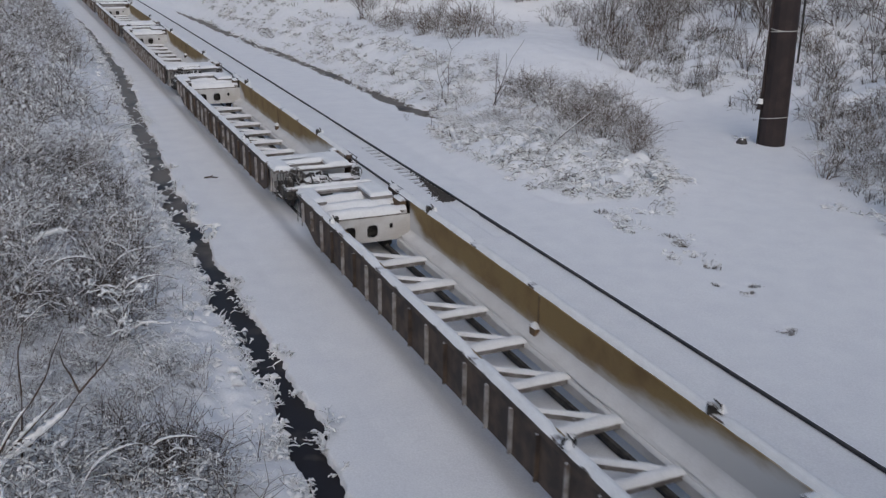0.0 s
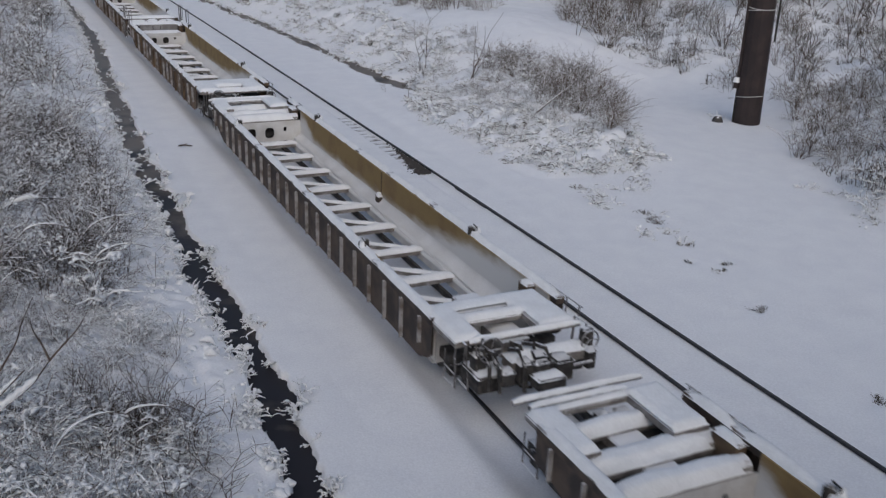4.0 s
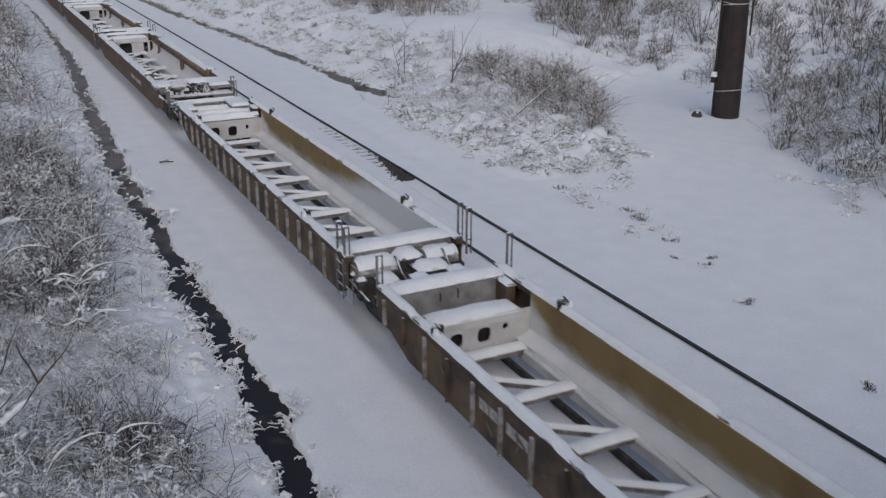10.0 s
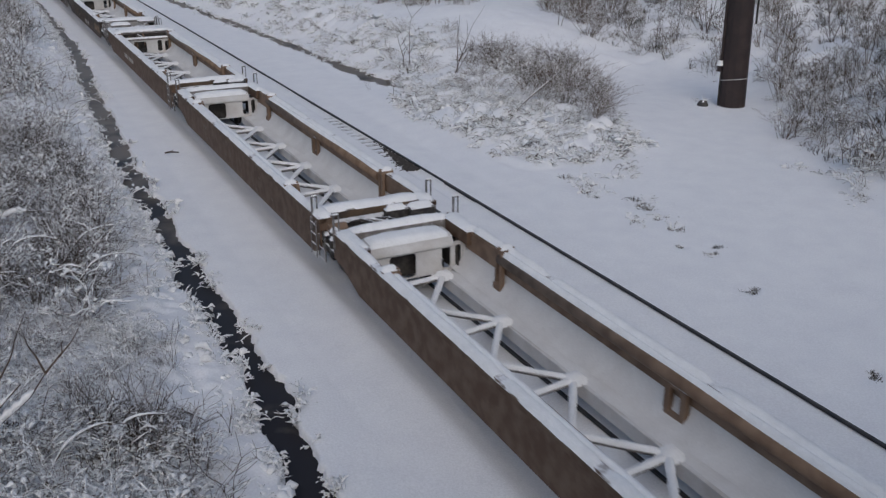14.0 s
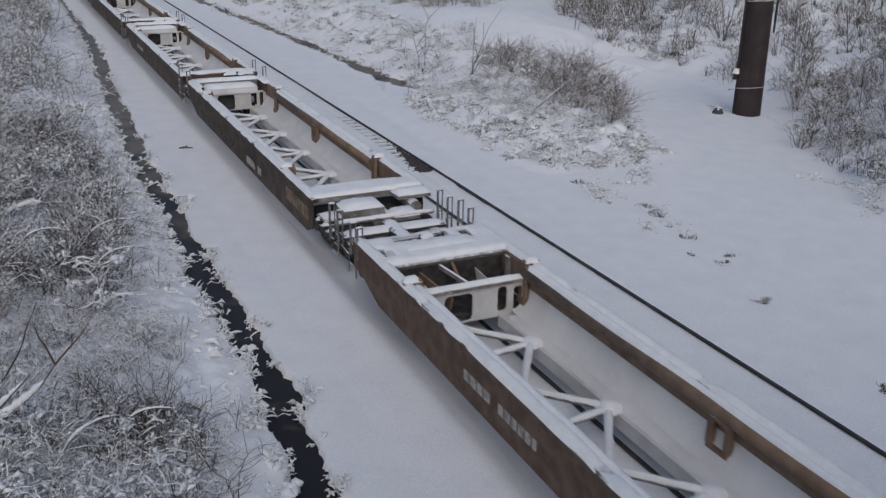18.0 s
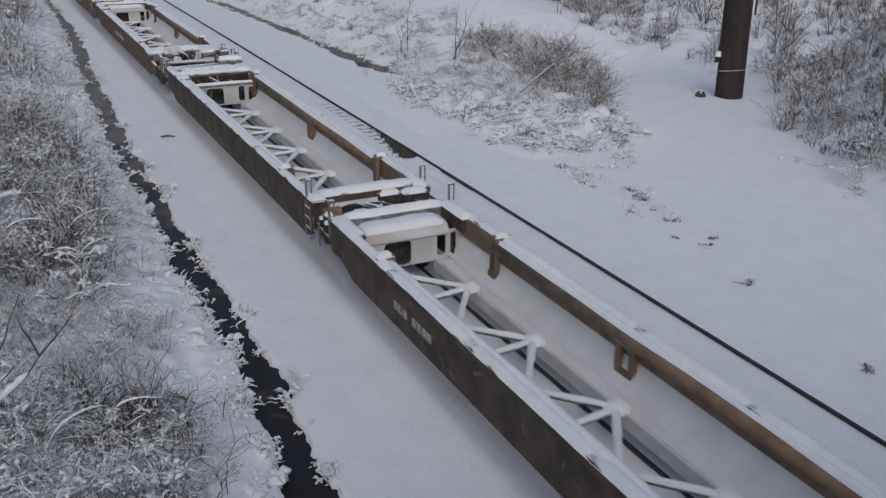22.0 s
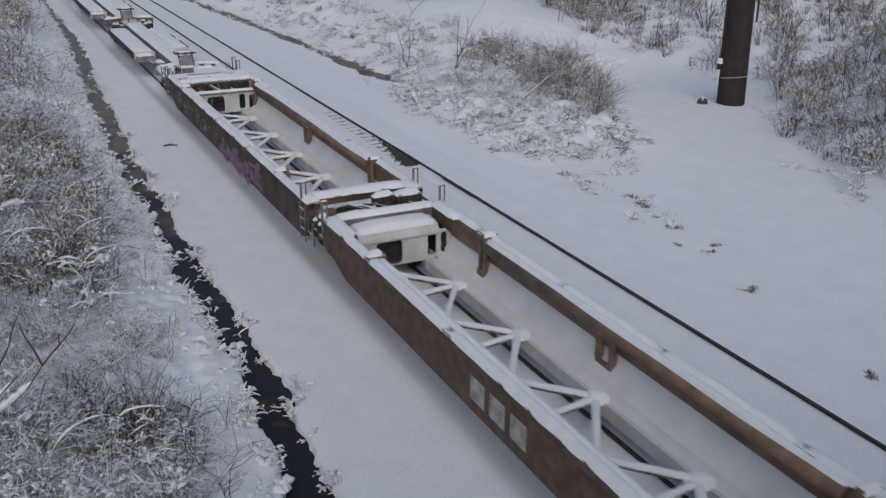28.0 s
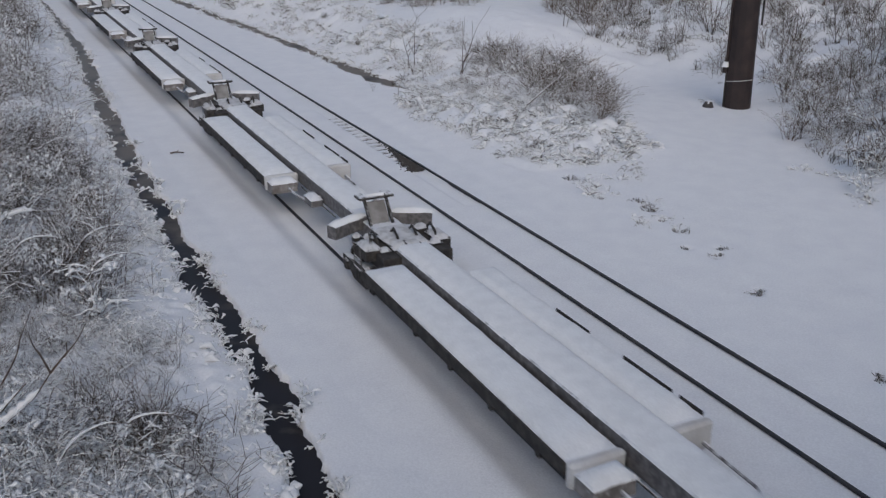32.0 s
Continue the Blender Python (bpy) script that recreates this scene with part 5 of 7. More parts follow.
def well_sides(root, kind, L, yb0, yb1, seed, outer, inner, ext):
    h = L / 2
    lo = -h - ext
    brown = kind == "brown"
    for sx in (-1, 1):
        bm = bmesh.new()
        plate(bm, [(lo, 0.56), (lo, TOP - 0.12), (h, TOP - 0.12), (h, 0.66), (h - 0.6, 0.60), (h - 1.6, 0.28), (lo + 0.55, 0.28), (lo + 0.15, 0.44)], sx * (HALF - 0.03), sx * (HALF - 0.07))
        part("side_web", bm, outer, root)
        bm = bmesh.new()
        box(bm, *mirror(sx, HALF - 0.22, HALF), lo, h, TOP - 0.16, TOP, 0.02)
        chord = part("top_chord", bm, outer, root)
        bm = bmesh.new()
        box(bm, *mirror(sx, HALF - 0.17, HALF - 0.075), lo + 1.7, h - 1.7, 0.24, 0.34, 0.02)
        part("bottom_chord", bm, outer, root)
        y, k = lo, 0
        rng = random.Random(seed * 7 + (sx > 0))
        while y < h - 0.2:
            ln = min(rng.uniform(2.5, 6.5), h - y)
            bm = bmesh.new()
            snow_cap(bm, *mirror(sx, HALF - 0.24, HALF + 0.01), y, y + ln - 0.04, TOP, 0.085, seed + k + sx, 0.3)
            part("sill_snow", bm, SNOW_CAP, chord)
            y += ln
            k += 1
        bm = bmesh.new()
        if brown:
            plate(bm, [(lo + 1.0, 0.84), (lo + 1.0, TOP - 0.06), (h - 1.2, TOP - 0.06), (h - 1.2, 0.84)], sx * (HALF - 0.28), sx * (HALF - 0.22))
        else:
            plate(bm, [(yb0, 0.28), (yb0, TOP - 0.03), (yb1, TOP - 0.03), (yb1, 0.28)], sx * (HALF - 0.27), sx * (HALF - 0.22))
        part("inner_wall", bm, inner, root)
        if brown:
            bm = bmesh.new()
            tube(bm, [(sx * (HALF - 0.31), lo + 3.1, TOP - 0.165), (sx * (HALF - 0.31), h - 3.0, TOP - 0.165)], 0.145, 20)
            for f in bm.faces:
                f.smooth = len(f.verts) == 4
            part("top_tube", bm, inner, root)
            ridge_snow(root, (sx * (HALF - 0.29), lo + 3.1, TOP - 0.055), (sx * (HALF - 0.29), h - 3.0, TOP - 0.055), 0.095, 0.10, seed + sx, "tube_snow", wave=0.4)
        if brown:
            bm = bmesh.new()
            plate(bm, [(yb0, 0.28), (yb0, 0.86), (yb1, 0.86), (yb1, 0.28)], sx * (HALF - 0.22), sx * (HALF - 0.18))
            part("lower_wall", bm, BULKHEAD, root)
        # wind-blown snow against the foot of the wall, higher towards the leading end
        bm = bmesh.new()
        ny = int((yb1 - yb0) / 0.3)
        grid = []
        for j in range(ny + 1):
            y = yb0 + (yb1 - yb0) * j / ny
            v = 1 - j / ny
            rise = (0.90 + 0.07 * v) if brown else 0.50 + 0.10 * v
            rise += 0.03 * noise.noise((y * 0.7, seed, sx)) + 0.012 * noise.noise((y * 2.6, seed, sx * 2))
            rise = min(rise, TOP - 0.10)
            xw = HALF - 0.225 if brown else HALF - 0.275
            row = []
            for i in range(8):
                q = i / 7
                reach = (0.42 if brown else 0.30) + 0.1 * noise.noise((y * 0.5, seed + 2, sx))
                row.append(bm.verts.new((sx * (xw - reach * q ** 1.6), y, rise * (1 - q) ** 1.5 + 0.345 * (1 - (1 - q) ** 1.5))))
            grid.append(row)
        for j in range(ny):
            for i in range(7):
                bm.faces.new((grid[j][i], grid[j][i + 1], grid[j + 1][i + 1], grid[j + 1][i])).smooth = True
        part("snow_drift", bm, SNOW_DIRTY, root)
        bm = bmesh.new()
        inside = 0.68 if brown else 0.98
        box(bm, *mirror(sx, inside, HALF - 0.2), yb0, yb1, 0.22, 0.29, 0.015)
        # pale underneath as well, so that it bounces light onto the ground
        part("floor_ledge", bm, BULKHEAD, root)
        bm = bmesh.new()
        snow_cap(bm, *mirror(sx, inside + 0.01, HALF - 0.22), yb0, yb1, 0.29, 0.06, seed + sx, 0.35)
        part("ledge_snow", bm, SNOW_DIRTY, root)
        if not brown:
            n = int((h - lo - 1.0) / 0.93)
            for i in range(n + 1):
                yy = lo + 0.5 + (h - lo - 1.0) * i / n
                z0 = 0.30 if lo + 0.6 < yy < h - 1.6 else 0.62
                bm = bmesh.new()
                plate(bm, [(yy - 0.017, z0), (yy - 0.017, TOP - 0.16), (yy + 0.017, TOP - 0.16), (yy + 0.017, z0)], sx * (HALF - 0.03), sx * (HALF + 0.06))
                part("rib", bm, RIB_PALE if i % 2 or (i * seed) % 3 == 0 else outer, root)
        well_locks(root, brown, sx, seed, h)


def well_locks(root, brown, sx, seed, h):
    mid = -h + 8.65
    if brown:
        for yy in (h - 3.0, -h + 2.9):
            bm = bmesh.new()
            box(bm, *mirror(sx, HALF - 0.42, HALF - 0.31), yy - 0.20, yy - 0.09, 0.46, TOP + 0.03, 0.02)
            box(bm, *mirror(sx, HALF - 0.40, HALF - 0.31), yy + 0.05, yy + 0.14, 0.60, TOP, 0.02)
            box(bm, *mirror(sx, HALF - 0.44, HALF - 0.31), yy - 0.20, yy + 0.14, 0.46, 0.62, 0.02)
            box(bm, *mirror(sx, HALF - 0.42, HALF - 0.02), yy - 0.13, yy + 0.06, TOP - 0.02, TOP + 0.12, 0.03)
            part("container_guide", bm, BROWN_IN, root)
            bm = bmesh.new()
            snow_cap(bm, *mirror(sx, HALF - 0.40, HALF), yy - 0.16, yy + 0.10, TOP + 0.11, 0.08, yy, 0.08)
            part("guide_snow", bm, SNOW_CAP, root)
        bm = bmesh.new()
        for z0, z1, a, b in ((0.36, 0.58, -0.26, 0.26), (1.04, 1.14, -0.28, 0.28), (0.58, 1.04, -0.28, -0.14), (0.58, 1.04, 0.14, 0.28)):
            box(bm, *mirror(sx, HALF - 0.42, HALF - 0.305), mid + a, mid + b, z0, z1, 0.01)
        part("container_guide", bm, BROWN_IN, root)
        bm = bmesh.new()
        snow_cap(bm, *mirror(sx, HALF - 0.43, HALF - 0.30), mid - 0.29, mid + 0.29, 1.14, 0.06, seed, 0.1)
        part("guide_snow", bm, SNOW_CAP, root)
    else:
        for yy in (6.05, -6.05):
            bm = bmesh.new()
            box(bm, *mirror(sx, HALF - 0.16, HALF), yy - 0.09, yy + 0.09, TOP, TOP + 0.16, 0.04)
            box(bm, *mirror(sx, HALF - 0.26, HALF - 0.14), yy - 0.05, yy + 0.06, TOP - 0.06, TOP + 0.20, 0.03)
            tube(bm, [(sx * (HALF - 0.1), yy - 0.16, TOP + 0.02), (sx * (HALF - 0.1), yy - 0.14, TOP + 0.2), (sx * (HALF - 0.1), yy + 0.02, TOP + 0.22)], 0.025, 6)
            part("lock_bracket", bm, BLACK, root)
            bm = bmesh.new()
            snow_cap(bm, *mirror(sx, HALF - 0.12, HALF + 0.04), yy - 0.2, yy - 0.03, TOP + 0.09, 0.10, yy, 0.06)
            part("bracket_snow", bm, SNOW_CAP, root)


def well_floor(root, brown, yb0, yb1, seed, first_node, seam):
    if brown:
        per = 2.8
        y = first_node
        while y > yb0 - per:
            legs = [((0.62, y - 0.05), (-0.66, y - 0.18)), ((0.62, y), (-0.66, y - 1.85)), ((-0.66, y - 1.42), (0.62, y - per))]
            for (xa, ya), (xb, yb) in legs:
                if min(ya, yb) < yb0 + 0.05 or max(ya, yb) > yb1 - 0.05:
                    continue
                bm = bmesh.new()
                tube(bm, [(xa, ya, 0.30), (xb, yb, 0.30)], 0.065, 8)
                part("floor_brace", bm, FRAME, root)
                ridge_snow(root, (xa, ya, 0.33), (xb, yb, 0.33), 0.08, 0.065, seed)
            if yb0 + 0.3 < y < yb1 - 0.3:
                snowy_block(root, "gusset_plate", 0.46, 0.86, y - 0.2, y + 0.2, 0.26, 0.31, FRAME, seed + y, 0.11, 0.05)
            y -= per
        for x in (-0.67, 0.67):
            bm = bmesh.new()
            # a deep pale lip, added to cover the shaded ground under the ledge
            box(bm, x - 0.02, x + 0.02, yb0, yb1, 0.02, 0.30, 0.005)
            part("floor_stringer", bm, BULKHEAD, root)
    else:
        per = 1.87
        y = first_node
        while y < yb1 - 0.6:
            y += per
        k = 0
        while y > yb0 + 0.35:
            if y < yb1 - 0.3:
                wide = 0.22 if k % 2 else 0.27
                bm = bmesh.new()
                box(bm, -1.0, 0.98, y - wide / 2, y + wide / 2, 0.20, 0.33, 0.03)
                part("floor_beam", bm, FRAME, root)
                ridge_snow(root, (-1.0, y, 0.32), (0.99, y + 0.02, 0.32), wide * 0.66, 0.10, seed + k, "beam_snow")
            a, b = (-0.95, y + 1.27), (0.82, y + 0.06)
            if a[1] < yb1:
                bm = bmesh.new()
                beam(bm, (a[0], a[1], 0.26), (b[0], b[1], 0.26), 0.13, 0.12)
                part("floor_brace", bm, FRAME, root)
                ridge_snow(root, (a[0], a[1], 0.31), (b[0], b[1], 0.31), 0.095, 0.07, seed + k)
            y -= per
            k += 1
        for x in (-0.98, 0.96):
            bm = bmesh.new()
            # deep and pale, to hide the dark ground below the ledge
            box(bm, x - 0.04, x + 0.04, yb0, yb1, 0.04, 0.27, 0.01)
            part("floor_stringer", bm, BULKHEAD, root)
            bm = bmesh.new()
            snow_cap(bm, x - 0.05, x + 0.05, yb0, yb1, 0.27, 0.05, seed + x, 0.4)
            part("stringer_snow", bm, SNOW_DIRTY, root)
        bm = bmesh.new()
        box(bm, 0.52, 0.61, yb0, yb1, 0.06, 0.15, 0.01)
        part("train_pipe", bm, PIT, root)
        if seam:                        # a seam in the wall and the bracket at its foot
            bm = bmesh.new()
            box(bm, HALF - 0.286, HALF - 0.268, -0.42, -0.37, 0.45, TOP - 0.05, 0.004)
            part("wall_seam", bm, DARK_SIDE, root)
            snowy_block(root, "wall_bracket", HALF - 0.42, HALF - 0.26, -0.50, -0.22, 0.34, 0.60, DARK_SIDE, seed + 3, 0.08)


def coupler_platform(root, at, span, seed):
    """The leading end of a brown car: stepped decks, brake gear, end rail, walkway and posts."""
    deck_plate(root, *span(-0.58, 0.92), TOP - 0.03, 1.6, [(-1.0, 0.56, *span(-0.7, 0.42)), (-1.7, -1.0, *span(-0.7, -0.05)), (1.42, 1.7, *span(-0.7, -0.02))], seed, FRAME)
    snowy_block(root, "deck_ridge", -1.5, 1.3, *span(0.60, 0.94), 1.2, TOP + 0.01, FRAME, seed + 1, 0.09)
    for x in (-0.98, 0.54):
        bm = bmesh.new()
        box(bm, x - 0.03, x + 0.03, *span(-0.55, 0.42), 0.75, TOP - 0.13, 0.01)
        part("deck_web", bm, PIT, root)
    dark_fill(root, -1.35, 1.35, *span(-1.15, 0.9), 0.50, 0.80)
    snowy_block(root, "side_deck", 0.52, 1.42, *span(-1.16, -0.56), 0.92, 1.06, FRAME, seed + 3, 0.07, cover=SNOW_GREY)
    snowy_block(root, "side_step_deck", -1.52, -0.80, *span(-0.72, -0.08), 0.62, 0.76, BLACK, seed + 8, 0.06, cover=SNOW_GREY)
    snowy_block(root, "side_plate", -1.60, -1.53, *span(-1.05, 0.0), 0.45, 1.0, BROWN, seed + 11, 0.04)
    bm = bmesh.new()
    for y0, y1, z0, z1 in ((-0.52, -0.47, 0.60, 0.92), (-0.17, -0.12, 0.60, 0.92), (-0.52, -0.12, 0.88, 0.93), (-0.52, -0.12, 0.58, 0.63)):
        box(bm, -1.625, -1.60, *span(y0, y1), z0, z1, 0.004)
    part("placard_frame", bm, FADED_SPRAY, root)
    # the reservoir and the small tank below it
    for name, x0, x1, d, z, r, hh in (("air_reservoir", -1.08, -0.12, 0.20, 1.20, 0.19, 0.15), ("brake_cylinder", -1.32, -0.82, -0.32, 0.99, 0.11, 0.10), ("brake_cylinder", -0.72, -0.40, -0.42, 0.99, 0.13, 0.10), ("air_reservoir", 0.20, 0.52, -0.42, 1.02, 0.27, 0.10)):
        bm = bmesh.new()
        tube(bm, [(x0, at(d), z), (x0 + 0.05, at(d), z), (x1 - 0.05, at(d), z), (x1, at(d), z)], [r * 0.8, r, r, r * 0.8], 14)
        part(name, bm, FRAME, root)
        bm = bmesh.new()
        snow_cap(bm, x0, x1, *span(d - r, d + r), z + 0.45 * r, hh + 0.4 * r, seed + x0, 0.08)
        part("reservoir_snow", bm, SNOW_GREY, root)
    # wheel, valves and hoses crowded together
    handbrake(root, 0.12, at(-0.66), 1.22, 0.25)
    rng = random.Random(seed)
    for k in range(13):
        x, d, w = rng.uniform(-0.6, 0.42), rng.uniform(-0.85, 0.3), rng.uniform(0.06, 0.14)
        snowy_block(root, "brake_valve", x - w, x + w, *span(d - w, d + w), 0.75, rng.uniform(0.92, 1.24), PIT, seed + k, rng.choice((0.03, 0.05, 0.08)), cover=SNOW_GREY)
    for k in range(18):
        x, d = rng.uniform(-0.5, 0.5), rng.uniform(-0.2, 0.4)
        e = rng.uniform(0.1, 0.35)
        bar(root, "brake_pipe", [(x, at(d), 0.95), (x + e * 0.2, at(d - 0.08), 1.30), (x + e * 0.6, at(d - 0.3), rng.uniform(1.25, 1.42)), (x + e, at(d - 0.62), 1.08), (x + e * 0.9, at(d - 0.75), 0.75)], rng.choice((0.022, 0.03, 0.038)), rng.choice((PIT, BLACK, FRAME)))
    # end rail, walkway, steps and posts
    bar(root, "end_rail", [(-1.30, at(-0.98), 1.03), (1.42, at(-1.12), 1.03)], 0.065, FRAME)
    ridge_snow(root, (-1.28, at(-0.98), 1.06), (1.40, at(-1.12), 1.06), 0.07, 0.07, seed, "rail_snow", SNOW_GREY)
    snowy_block(root, "end_walkway", -1.42, 1.27, *span(-1.90, -1.36), 0.84, 0.92, BLACK, seed + 1, 0.05, cover=SNOW_GREY)
    for d in (-1.42, -1.86):
        bar(root, "walkway_beam", [(-1.45, at(d), 0.82), (1.30, at(d), 0.82)], 0.05, GREY_STEEL)
    for x, d, z0, z1 in ((-1.38, -0.98, 0.45, 1.42), (-1.42, -1.48, 0.45, 1.42)):
        bm = bmesh.new()
        beam(bm, (x, at(d), z0), (x, at(d), z1), 0.09, 0.05)
        part("corner_post", bm, GREY_STEEL, root)
        snowy_block(root, "post_cap", x - 0.06, x + 0.06, *span(d - 0.06, d + 0.06), z1 - 0.03, z1 + 0.01, GREY_STEEL, seed + x, 0.04)
    for x, d, b in ((1.38, -1.14, 0.95), (1.28, -1.86, 0.90)):
        posts(root, at(d), x, 1.12, base=b)
    bar(root, "corner_step", [(1.28, at(-1.45), 0.82), (1.30, at(-1.48), 0.50), (1.30, at(-1.76), 0.50), (1.28, at(-1.80), 0.82)], 0.025, GREY_STEEL)
    for x in (-1.5,):
        step_loop(root, at(-1.2), x)
    # dark blocks added for the gear and shade under the walkway
    for k, (xa, xb) in enumerate(((-1.3, -0.75), (-0.6, -0.1), (0.1, 0.6), (0.8, 1.2))):
        snowy_block(root, "under_gear", xa, xb, *span(-1.95 + 0.05 * k, -1.25), 0.42, 0.72 - 0.05 * (k % 2), BLACK, seed + k, 0.03)
    # added dark mass where bright snow would show below the walkway
    dark_fill(root, -1.42, -1.15, *span(-1.9, -0.9), 0.34, 0.70)
    for k in range(4):
        bar(root, "side_hose", [(-1.58, at(-1.1 - 0.2 * k), 0.9), (-1.62, at(-1.2 - 0.2 * k), 0.55), (-1.5, at(-1.35 - 0.2 * k), 0.3)], 0.04, BLACK)
    for x in (-1.35, -1.1, 0.55):
        bar(root, "air_hose", [(x, at(-1.6), 0.8), (x, at(-1.9), 0.62), (x + 0.1, at(-2.2), 0.44), (x + 0.15, at(-2.4), 0.55)], 0.04, BLACK)
    snowy_block(root, "coupler_guard", -0.62, 0.30, *span(-2.20, -1.98), 0.52, 0.72, FRAME, seed + 9, 0.06, cover=SNOW_GREY)
    bar(root, "uncoupling_lever", [(-0.1, at(-2.45), 0.66), (0.1, at(-2.62), 0.66), (1.62, at(-2.68), 0.68), (1.70, at(-2.68), 0.95)], 0.032, GREY_STEEL)
    ridge_snow(root, (0.1, at(-2.62), 0.68), (1.6, at(-2.68), 0.70), 0.04, 0.04, seed, "lever_snow")


def well_unit(kind, near, far, L, seed, label, single=False):
    """One well unit of an intermodal car. near, far: 'C' a coupler end, 'A' an articulated end."""
    brown = kind == "brown"
    root = tagged(new("well_car"), label, "freight car", group="cars of the passing train")
    h = L / 2
    outer = (DARK_BROWN if seed in (10, 11, 12, 15) else BROWN) if brown else BLACK_SIDE if single else DARK_SIDE
    inner = BROWN_IN if brown else CAKED if seed in (5, 6) else OCHRE
    back = {"brown": {"C": (1.75, 3.05), "A": (0.80, 1.15)}, "ribbed": {"C": (-0.1, 1.95), "A": (1.1, 1.75)}}[kind]
    yb0, yb1 = -h + back[near][0], h - back[far][1]      # inner faces of the end walls
    ext = (0.35 if single else 1.2) if not brown and near == "C" else 0.0
    well_sides(root, kind, L, yb0, yb1, seed, outer, inner, ext)
    well_floor(root, brown, yb0, yb1, seed, -h + 16.4 if brown else 1.48 if single else {4: 0.82, 5: 1.11}.get(seed, 0.66), single)
    for s, end, yb in ((-1, near, yb0), (1, far, yb1)):
        ye = s * h if s > 0 else -h - ext

        def at(d):                      # d metres inwards from the end of the side
            return ye - s * d

        def span(d0, d1):
            return (min(at(d0), at(d1)), max(at(d0), at(d1)))

        if brown and end == "A":
            if s > 0:
                holes = [(-0.64, 0.06, 0.27, 0.90), (0.74, 0.98, 0.36, 0.95), (1.10, 1.26, 0.28, 0.92)]
                bulkhead(root, yb + 0.03, 0.05, 0.25, 1.0, 1.38, holes, BULKHEAD, s)
                bm = bmesh.new()
                y0, y1 = yb - 0.03, yb + 0.74
                plate(bm, [(y0, 0.90), (y0 - 0.04, 0.95), (y0 - 0.03, 1.01), (y0 + 0.01, 1.09), (y0 + 0.08, 1.16), (y0 + 0.18, 1.21), (y1 - 0.15, 1.22), (y1, 1.10), (y1, 0.90)], -1.12, 1.02)
                part("end_box", bm, BULKHEAD, root, "rounded snow-blown end box")
                bm = bmesh.new()
                snow_cap(bm, -1.13, 1.03, y0 + 0.05, y1 + 0.01, 1.19, 0.12, seed + s, 0.12)
                part("box_snow", bm, SNOW_CAP, root)
                # blocks added behind the openings so that they read as shaded
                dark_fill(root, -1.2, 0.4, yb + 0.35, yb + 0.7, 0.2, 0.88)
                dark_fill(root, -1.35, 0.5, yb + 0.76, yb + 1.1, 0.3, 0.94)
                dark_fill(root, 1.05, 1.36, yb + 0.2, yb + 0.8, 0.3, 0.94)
                bar(root, "brake_pipe", [(1.15, yb - 0.1, 0.3), (1.12, yb, 0.75), (1.2, yb + 0.1, 1.05)], 0.03, BLACK)
                snowy_block(root, "end_beam", -1.42, 1.42, *span(0.0, 0.34), 0.95, TOP - 0.02, FRAME, seed + 2, 0.11)
            else:
                bulkhead(root, yb - 0.03, 0.05, 0.25, 1.15, 1.38, [], BULKHEAD, s)
                # end beams on this side take dark steel for the shadow on their faces
                snowy_block(root, "end_beam", -1.5, 1.42, *span(0.36, 0.82), 0.98, TOP - 0.02, DARK_SIDE, seed + 2, 0.11)
                snowy_block(root, "end_step", -1.40, 1.30, *span(0.04, 0.26), 0.9, 1.14, PIT, seed + 3, 0.05, cover=SNOW_GREY)
                snowy_block(root, "end_step", -1.25, 0.95, *span(-0.40, -0.22), 0.8, 0.98, PIT, seed + 12, 0.05, cover=SNOW_GREY)
                snowy_block(root, "end_beam", 0.15, 0.75, *span(-0.14, 0.10), 1.0, TOP - 0.03, BLACK, seed + 4, 0.10)
                snowy_block(root, "end_beam", 0.75, 1.45, *span(-0.30, 0.10), 1.0, TOP - 0.025, BLACK, seed + 5, 0.10)
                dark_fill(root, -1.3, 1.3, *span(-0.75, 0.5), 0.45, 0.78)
                bm = bmesh.new()
                tube(bm, [(-1.42, at(-0.1), 1.02), (-0.95, at(-0.1), 1.02)], 0.17, 12)
                part("brake_cylinder", bm, BROWN_IN, root)
                snowy_block(root, "valve_bracket", -1.44, -1.22, *span(-0.42, -0.2), 0.7, 1.1, BLACK, seed + 6, 0.07)
                snowy_block(root, "joint_cover", -0.75, -0.2, *span(-0.55, -0.1), 0.75, 1.0, BLACK, seed + 7, 0.12)
                snowy_block(root, "side_bearing", 0.45, 1.0, *span(-0.75, -0.35), 0.75, 1.02, BLACK, seed + 8, 0.12)
                snowy_block(root, "valve_box", 1.05, 1.36, *span(-0.62, -0.34), 0.7, 1.06, BLACK, seed + 9, 0.08)
                lump = random.Random(seed * 7)
                for k in range(7):
                    x, d, w = lump.uniform(-1.0, 1.1), lump.uniform(-0.8, -0.2), lump.uniform(0.1, 0.26)
                    z = lump.uniform(0.85, 1.08)
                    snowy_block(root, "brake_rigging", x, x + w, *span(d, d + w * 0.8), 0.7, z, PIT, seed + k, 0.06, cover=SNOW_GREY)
                for k, (xa, xb) in enumerate(((-0.8, -0.1), (-0.5, 0.2), (-0.1, 0.5), (0.3, -0.2), (0.9, 1.25))):
                    bar(root, "air_hose", [(xa, at(0.0), 1.12), (xa * 0.7 + xb * 0.3, at(-0.25), 1.24 - 0.03 * k), (xb, at(-0.6), 1.12), (xb, at(-0.85), 0.85)], 0.034, FRAME if k % 2 else BLACK)
            for x in (-1, 1):
                dx = HALF - 0.2
